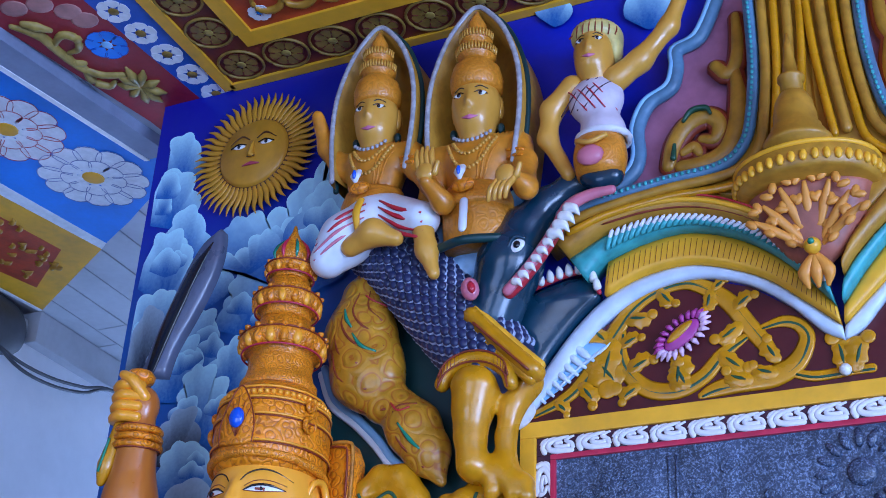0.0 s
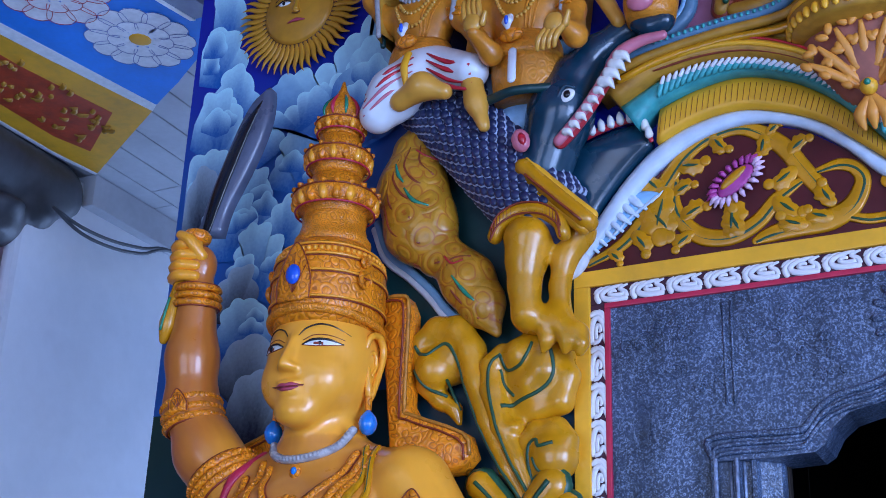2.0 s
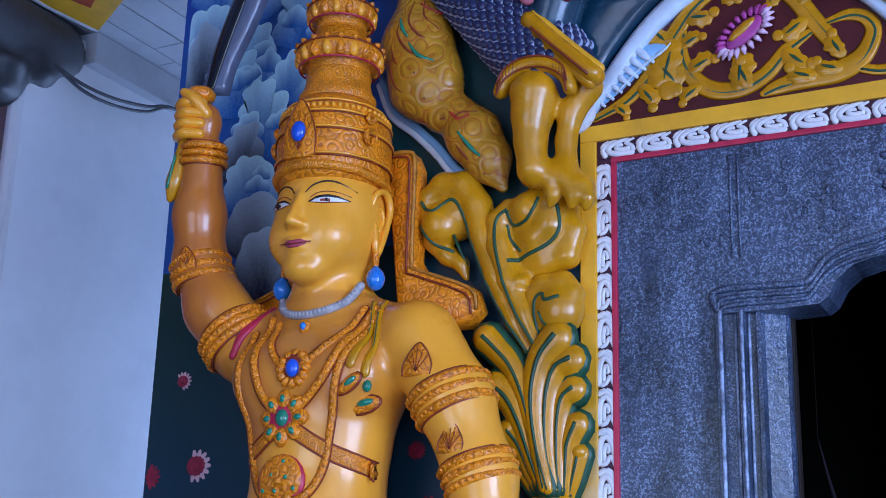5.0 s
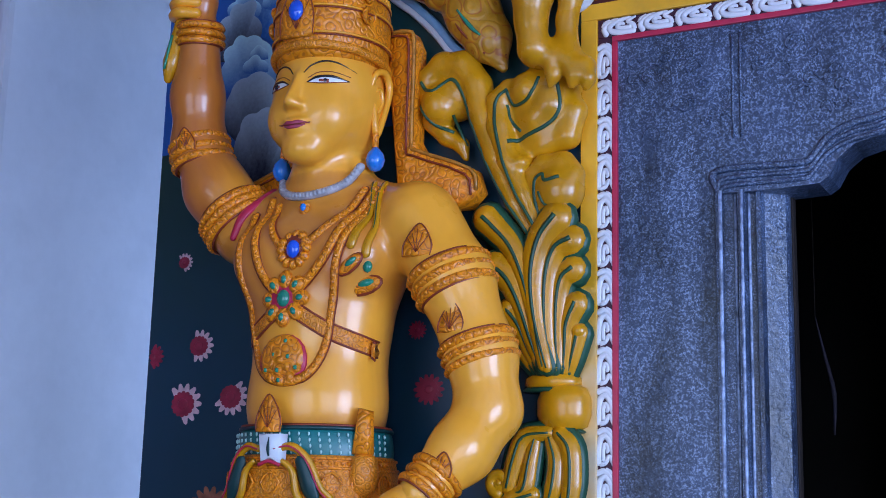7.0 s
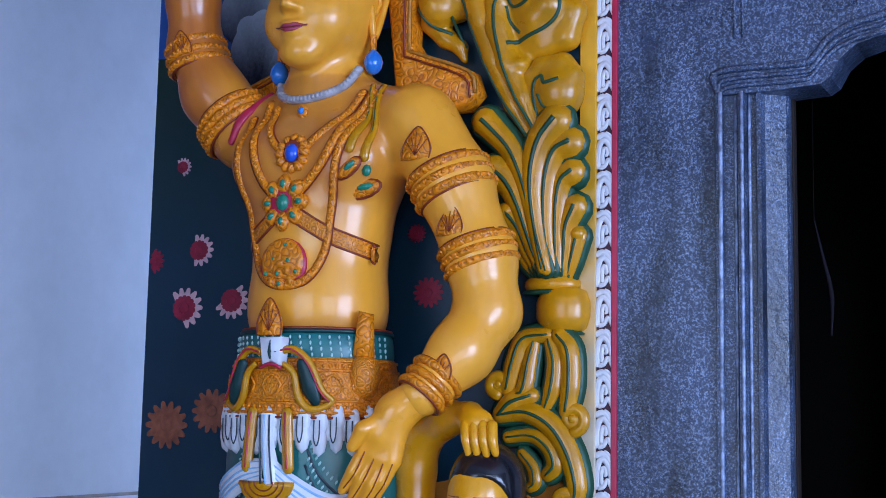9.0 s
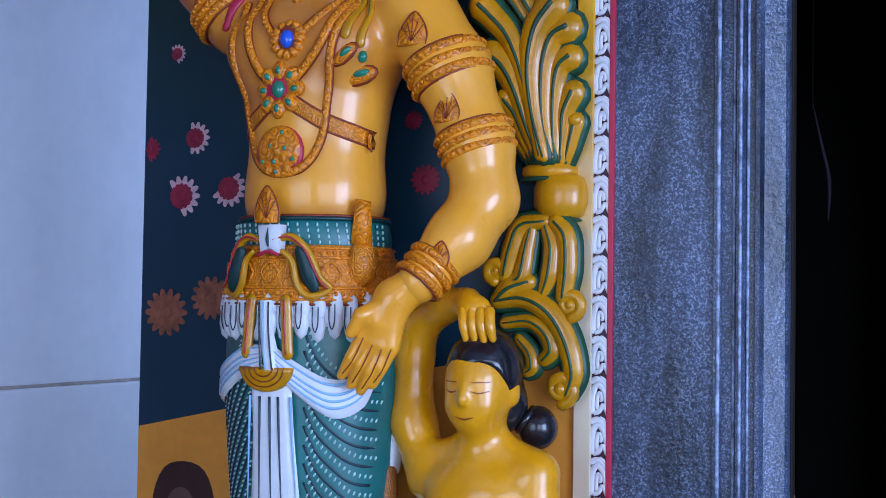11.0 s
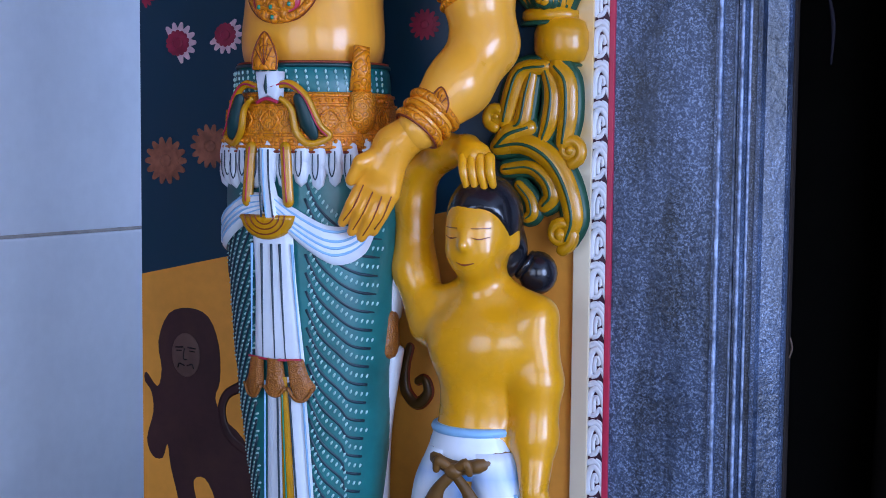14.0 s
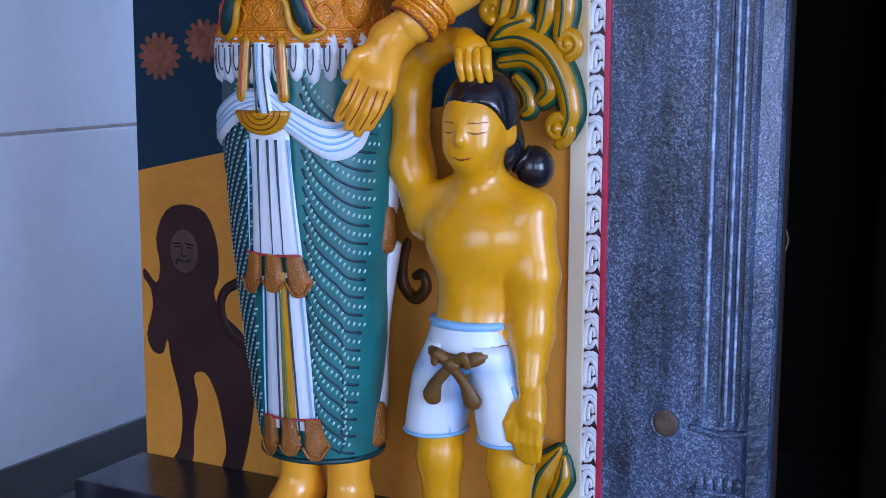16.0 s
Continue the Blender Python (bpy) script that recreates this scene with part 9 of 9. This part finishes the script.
def ceiling_painting():
    th = empty("ceiling_painting", "painted ceiling with rosettes, lotus strips and scroll panels", "painting", kind="structure")
    z = TOP
    bright = material("azure_ceiling_paint", (0.015, 0.24, 0.80), 0.42, 0.15, 6)
    cobalt = material("cobalt_strip_paint", (0.012, 0.10, 0.50), 0.42, 0.2, 8)
    frieze = material("oxblood_ceiling_paint", (0.34, 0.014, 0.022), 0.45, 0.25, 8)
    umber = material("umber_rosette_paint", (0.26, 0.15, 0.025), 0.45, 0.3, 30)
    olive = material("olive_scroll_paint", (0.34, 0.23, 0.05), 0.45, 0.3, 30)
    dark = material("red_umber_ceiling_paint", (0.16, 0.022, 0.012), 0.5, 0.3, 20)
    petal = material("white_petal_paint", (0.84, 0.85, 0.86), 0.42, 0.1, 30)
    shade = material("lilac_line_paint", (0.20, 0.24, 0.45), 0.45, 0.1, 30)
    orange_red = material("vermilion_panel_paint", (0.45, 0.05, 0.012), 0.45, 0.3, 18)
    batten = material("grey_batten_paint", (0.22, 0.26, 0.36), 0.5, 0.15, 10)

    def piece(name, draw, label="", kind=""):
        b = Build()
        draw(b)
        b.done(name, th, label, kind=kind)

    rect = lambda x0, x1, y0, y1: [(x0, y0), (x1, y0), (x1, y1), (x0, y1)]
    # rosette borders
    piece("rosette_band", lambda b: (flat(b, rect(-1.765, 1.0, -0.150, -0.012), z - 0.002, 0.004, dark)))
    piece("rosette_band", lambda b: (flat(b, rect(-1.765, -1.645, -2.2, -0.150), z - 0.002, 0.004, dark)))
    for x0, x1, y0, y1 in ((-1.775, 1.0, -0.030, -0.004), (-1.64, 1.0, -0.205, -0.155), (-1.800, -1.765, -2.2, -0.012), (-1.645, -1.600, -2.2, -0.205)):
        b = Build()
        flat(b, rect(x0, x1, y0, y1), z - 0.010, 0.012, YELLOW)
        b.done("yellow_strip", th)
    spots = [(-1.70 + 0.135 * i, -0.092) for i in range(12)] + [(-1.706, -0.235 - 0.135 * i) for i in range(6)]
    for x, y in spots:
        b = Build()
        ring = [(x + 0.060 * math.cos(a), y + 0.056 * math.sin(a), z - 0.005) for a in np.linspace(0, 2 * math.pi, 18, endpoint=False)]
        b.tube(ring, 0.0042, umber, 6, closed=True, samples=2)
        rosette(b, x, y, z - 0.005, 0.047, 8, umber, olive, dark, 0.9)
        b.done("rosette", th)
    # red field with coloured flames inside the border
    piece("red_field", lambda b: flat(b, rect(-1.60, 1.0, -2.2, -0.205), z - 0.002, 0.004, orange_red))
    random.seed(4)
    for i in range(26):
        x, y = random.uniform(-1.55, -1.0), random.uniform(-0.75, -0.25)
        b = Build()
        r, k = random.uniform(0.03, 0.06), random.choice((-1, 1))
        b.tube([(x + k * r * math.cos(t) * (1 - t / 8), y + r * math.sin(t) * (1 - t / 8), z - 0.004) for t in np.linspace(0, 5, 8)], [0.004, 0.010, 0.012, 0.010, 0.008, 0.006, 0.005, 0.003], random.choice((YELLOW, ORANGE, ORANGE, GREEN_GEM)), 6, samples=2)
        b.done("flame_scroll", th)
    b = Build()
    x, y = [(-1.544, -0.256)][0]
    rosette(b, x, y, z - 0.006, 0.030, 8, petal, SKY_GEM)
    b.done("white_flower", th)
    # blue strip of small white flowers
    piece("blue_strip", lambda b: flat(b, [(-1.800, -2.2), (-1.800, 0.02), (-1.885, 0.03), (-1.925, -0.45), (-1.96, -2.2)], z - 0.002, 0.004, cobalt))
    for i in range(16):
        b = Build()
        rosette(b, -1.832 - 0.050 * min(i * 0.099 / 0.4, 1), -0.006 - 0.0965 * i, z - 0.004, 0.043, 6, petal, umber, None, 0.92, 0.3)
        b.done("small_flower", th)
    # oxblood frieze with olive acanthus
    piece("oxblood_frieze", lambda b: flat(b, [(-1.96, -2.2), (-1.925, -0.45), (-1.885, 0.03), (-1.90, 0.40), (-2.05, 0.40), (-2.08, 0.04), (-2.19, -0.45), (-2.35, -2.2)], z - 0.002, 0.004, frieze))
    for pts, r in (
        ([(-2.161, -0.442), (-2.116, -0.388), (-2.113, -0.324), (-2.104, -0.244), (-2.071, -0.192), (-2.014, -0.169)], (0.008, 0.016, 0.014, 0.013, 0.012, 0.010)),
        ([(-2.112, -0.337), (-2.061, -0.366), (-2.035, -0.343), (-2.058, -0.303), (-2.093, -0.299)], (0.008, 0.013, 0.014, 0.010, 0.006)),
        ([(-2.094, -0.232), (-2.108, -0.179), (-2.081, -0.142), (-2.054, -0.153)], (0.010, 0.014, 0.012, 0.006)),
        ([(-2.126, -0.440), (-2.100, -0.418), (-2.077, -0.391)], (0.010, 0.016, 0.008)),
        ([(-2.101, -0.294), (-2.107, -0.263), (-2.082, -0.248)], (0.008, 0.014, 0.010)),
    ):
        b = Build()
        b.tube([(x, y, z - 0.003) for x, y in pts], r, olive, 7, samples=4)
        b.done("acanthus_stem", th)
    cx, cy = [(-2.002, -0.111)][0]
    for i in range(9):
        b = Build()
        a = 2 * math.pi * i / 9
        b.tube([(cx, cy, z - 0.004), (cx + 0.035 * math.cos(a), cy + 0.05 * math.sin(a), z - 0.006), (cx + 0.06 * math.cos(a), cy + 0.085 * math.sin(a), z - 0.003)], [0.006, 0.014, 0.003], olive, 7)
        b.done("acanthus_leaf", th)
    cx, cy = [(-1.979, -0.289)][0]
    b = Build()
    rosette(b, cx, cy, z - 0.004, 0.055, 7, bright, PALE_BLUE, cobalt)
    b.done("blue_blossom", th)
    rose = material("faded_rose_paint", (0.46, 0.20, 0.17), 0.45, 0.25, 20)
    b = Build()
    for x, y in [(-2.109, -0.492), (-2.039, -0.480), (-1.990, -0.433), (-1.971, -0.390)]:
        b.ball((x, y, z - 0.002), (0.038, 0.030, 0.002), rose, 12)
    b.done("rose_shapes", th, "faded rose painted shapes")
    # grey batten
    b = Build()
    v0 = [(-2.09, 0.16), (-2.165, 0.16), (-2.27, -0.40), (-2.62, -2.2), (-2.50, -2.2), (-2.19, -0.45)]
    flat(b, v0, z - 0.035, 0.037, batten)
    flat(b, [(-2.165, 0.165), (-2.180, 0.160), (-2.290, -0.40), (-2.65, -2.2), (-2.62, -2.2), (-2.27, -0.40)], z - 0.037, 0.039, petal)
    b.done("batten", th, "grey timber batten with a white edge")
    b = Build()
    flat(b, [(-2.0, 0.36), (-2.10, 0.34), (-2.13, 0.168), (-2.04, 0.168)], z - 0.012, 0.014, olive)
    b.done("batten_stub", th)
    # azure panel with two-tier lotus rosettes
    piece("azure_panel", lambda b: flat(b, [(-2.16, 0.30), (-2.29, 0.36), (-2.47, 0.475), (-2.630, 0.566), (-2.705, 0.15), (-3.15, -2.2), (-2.645, -2.2), (-2.29, -0.40), (-2.18, 0.16)], z - 0.002, 0.004, bright))
    piece("white_line", lambda b: flat(b, [(-2.630, 0.566), (-2.668, 0.594), (-2.752, 0.20), (-3.20, -2.2), (-3.15, -2.2), (-2.705, 0.15)], z - 0.003, 0.005, petal))
    for i in range(6):
        x, y = -2.413 - 0.072 * i, 0.219 - 0.300 * i
        b = Build()
        rosette(b, x, y, z - 0.0045, 0.165, 12, petal, petal, GUM if i % 2 else shade, 1.05)
        rosette(b, x, y, z - 0.0062, 0.098, 9, petal, YELLOW, GUM if i % 2 else shade, 1.0, 0.32)
        b.done("lotus_rosette", th)
    # yellow panel with a red scroll field
    piece("yellow_panel", lambda b: flat(b, [(-2.669, 0.594), (-2.92, 0.745), (-3.158, 0.89), (-3.185, 0.68), (-3.21, -2.2), (-3.20, -2.2), (-2.756, 0.202)], z - 0.0022, 0.0042, YELLOW))
    q = [(-3.116, 0.336), (-2.750, 0.545), (-3.067, 0.724), (-3.250, 0.467)]
    piece("red_panel", lambda b: flat(b, [(-2.80, 0.55), (-3.06, 0.74), (-3.10, 0.60), (-3.13, -2.0), (-3.12, -2.0), (-2.86, 0.22)], z - 0.003, 0.002, orange_red))
    random.seed(8)
    for i in range(64):
        u, v = random.random(), random.random()
        x, y = -2.84 - 0.22 * u, -0.2 + 0.86 * v
        b = Build()
        r, k = random.uniform(0.014, 0.030), random.choice((-1, 1))
        b.tube([(x + k * r * math.cos(t) * (1 - t / 8), y + r * math.sin(t) * (1 - t / 8), z - 0.004) for t in np.linspace(0, 1.9, 4)], [0.002, 0.009, 0.010, 0.002], ORANGE, 6, samples=2)
        b.done("gilt_curl", th)
    piece("white_line", lambda b: flat(b, [(-3.158, 0.89), (-3.175, 0.90), (-3.205, 0.68), (-3.225, -2.2), (-3.21, -2.2), (-3.185, 0.68)], z - 0.003, 0.005, petal))


ceiling_painting()

# beam over the white wall, with broken plaster and slack cables
b = Build()
b.box((-3.45, 0.90, 3.50), (-3.17, 3.6, TOP + 0.002), BOARD, 0.004)
b.done("beam", label="grey boarded edge beam above the white wall", category="beam", kind="structure")
lint = Clay()
lint.limb([(-3.30, -2.2, 3.50), (-3.30, 0.80, 3.52)], [0.17, 0.13], 0.03)
for x, y, z, r in ((-3.27, 0.70, 3.42, 0.10), (-3.28, 0.55, 3.32, 0.12), (-3.30, 0.40, 3.26, 0.14), (-3.30, 0.2, 3.25, 0.16)):
    lint.lump((x, y, z), (0.10, r, 0.10), 0.03)
random.seed(3)
for i in range(26):
    r = random.uniform(0.02, 0.05)
    lint.lump((-3.22 + random.uniform(-0.04, 0.03), random.uniform(-0.2, 0.62), random.uniform(3.26, 3.42)), (r, r * 1.6, r * 0.8), 0.012)
v, f = lint.mesh(0.02)
b = Build()
b.add([(x, y, min(z, TOP + 0.002)) for x, y, z in v], f, CONCRETE)
b.done("lintel_beam", label="dark damp-stained concrete lintel with a ragged underside", category="lintel", kind="structure")
cable = material("grey_cable_sheath", (0.05, 0.055, 0.065), 0.5, 0.3, 20)
for k, sag in enumerate((0.0, 0.022)):
    b = Build()
    b.tube([(-3.15, 0.70, 3.40), (-3.15, 0.84, 3.385 - sag), (-3.15, 1.0, 3.395 - sag * 1.2), (-3.15, 1.17, 3.43 - sag), (-3.15, 1.36, 3.485), (-3.16, 1.9, 3.50)], 0.0065, cable, 8)
    b.done("cable", label="slack grey cable hung along the beam", category="cable", group="cables on the beam")
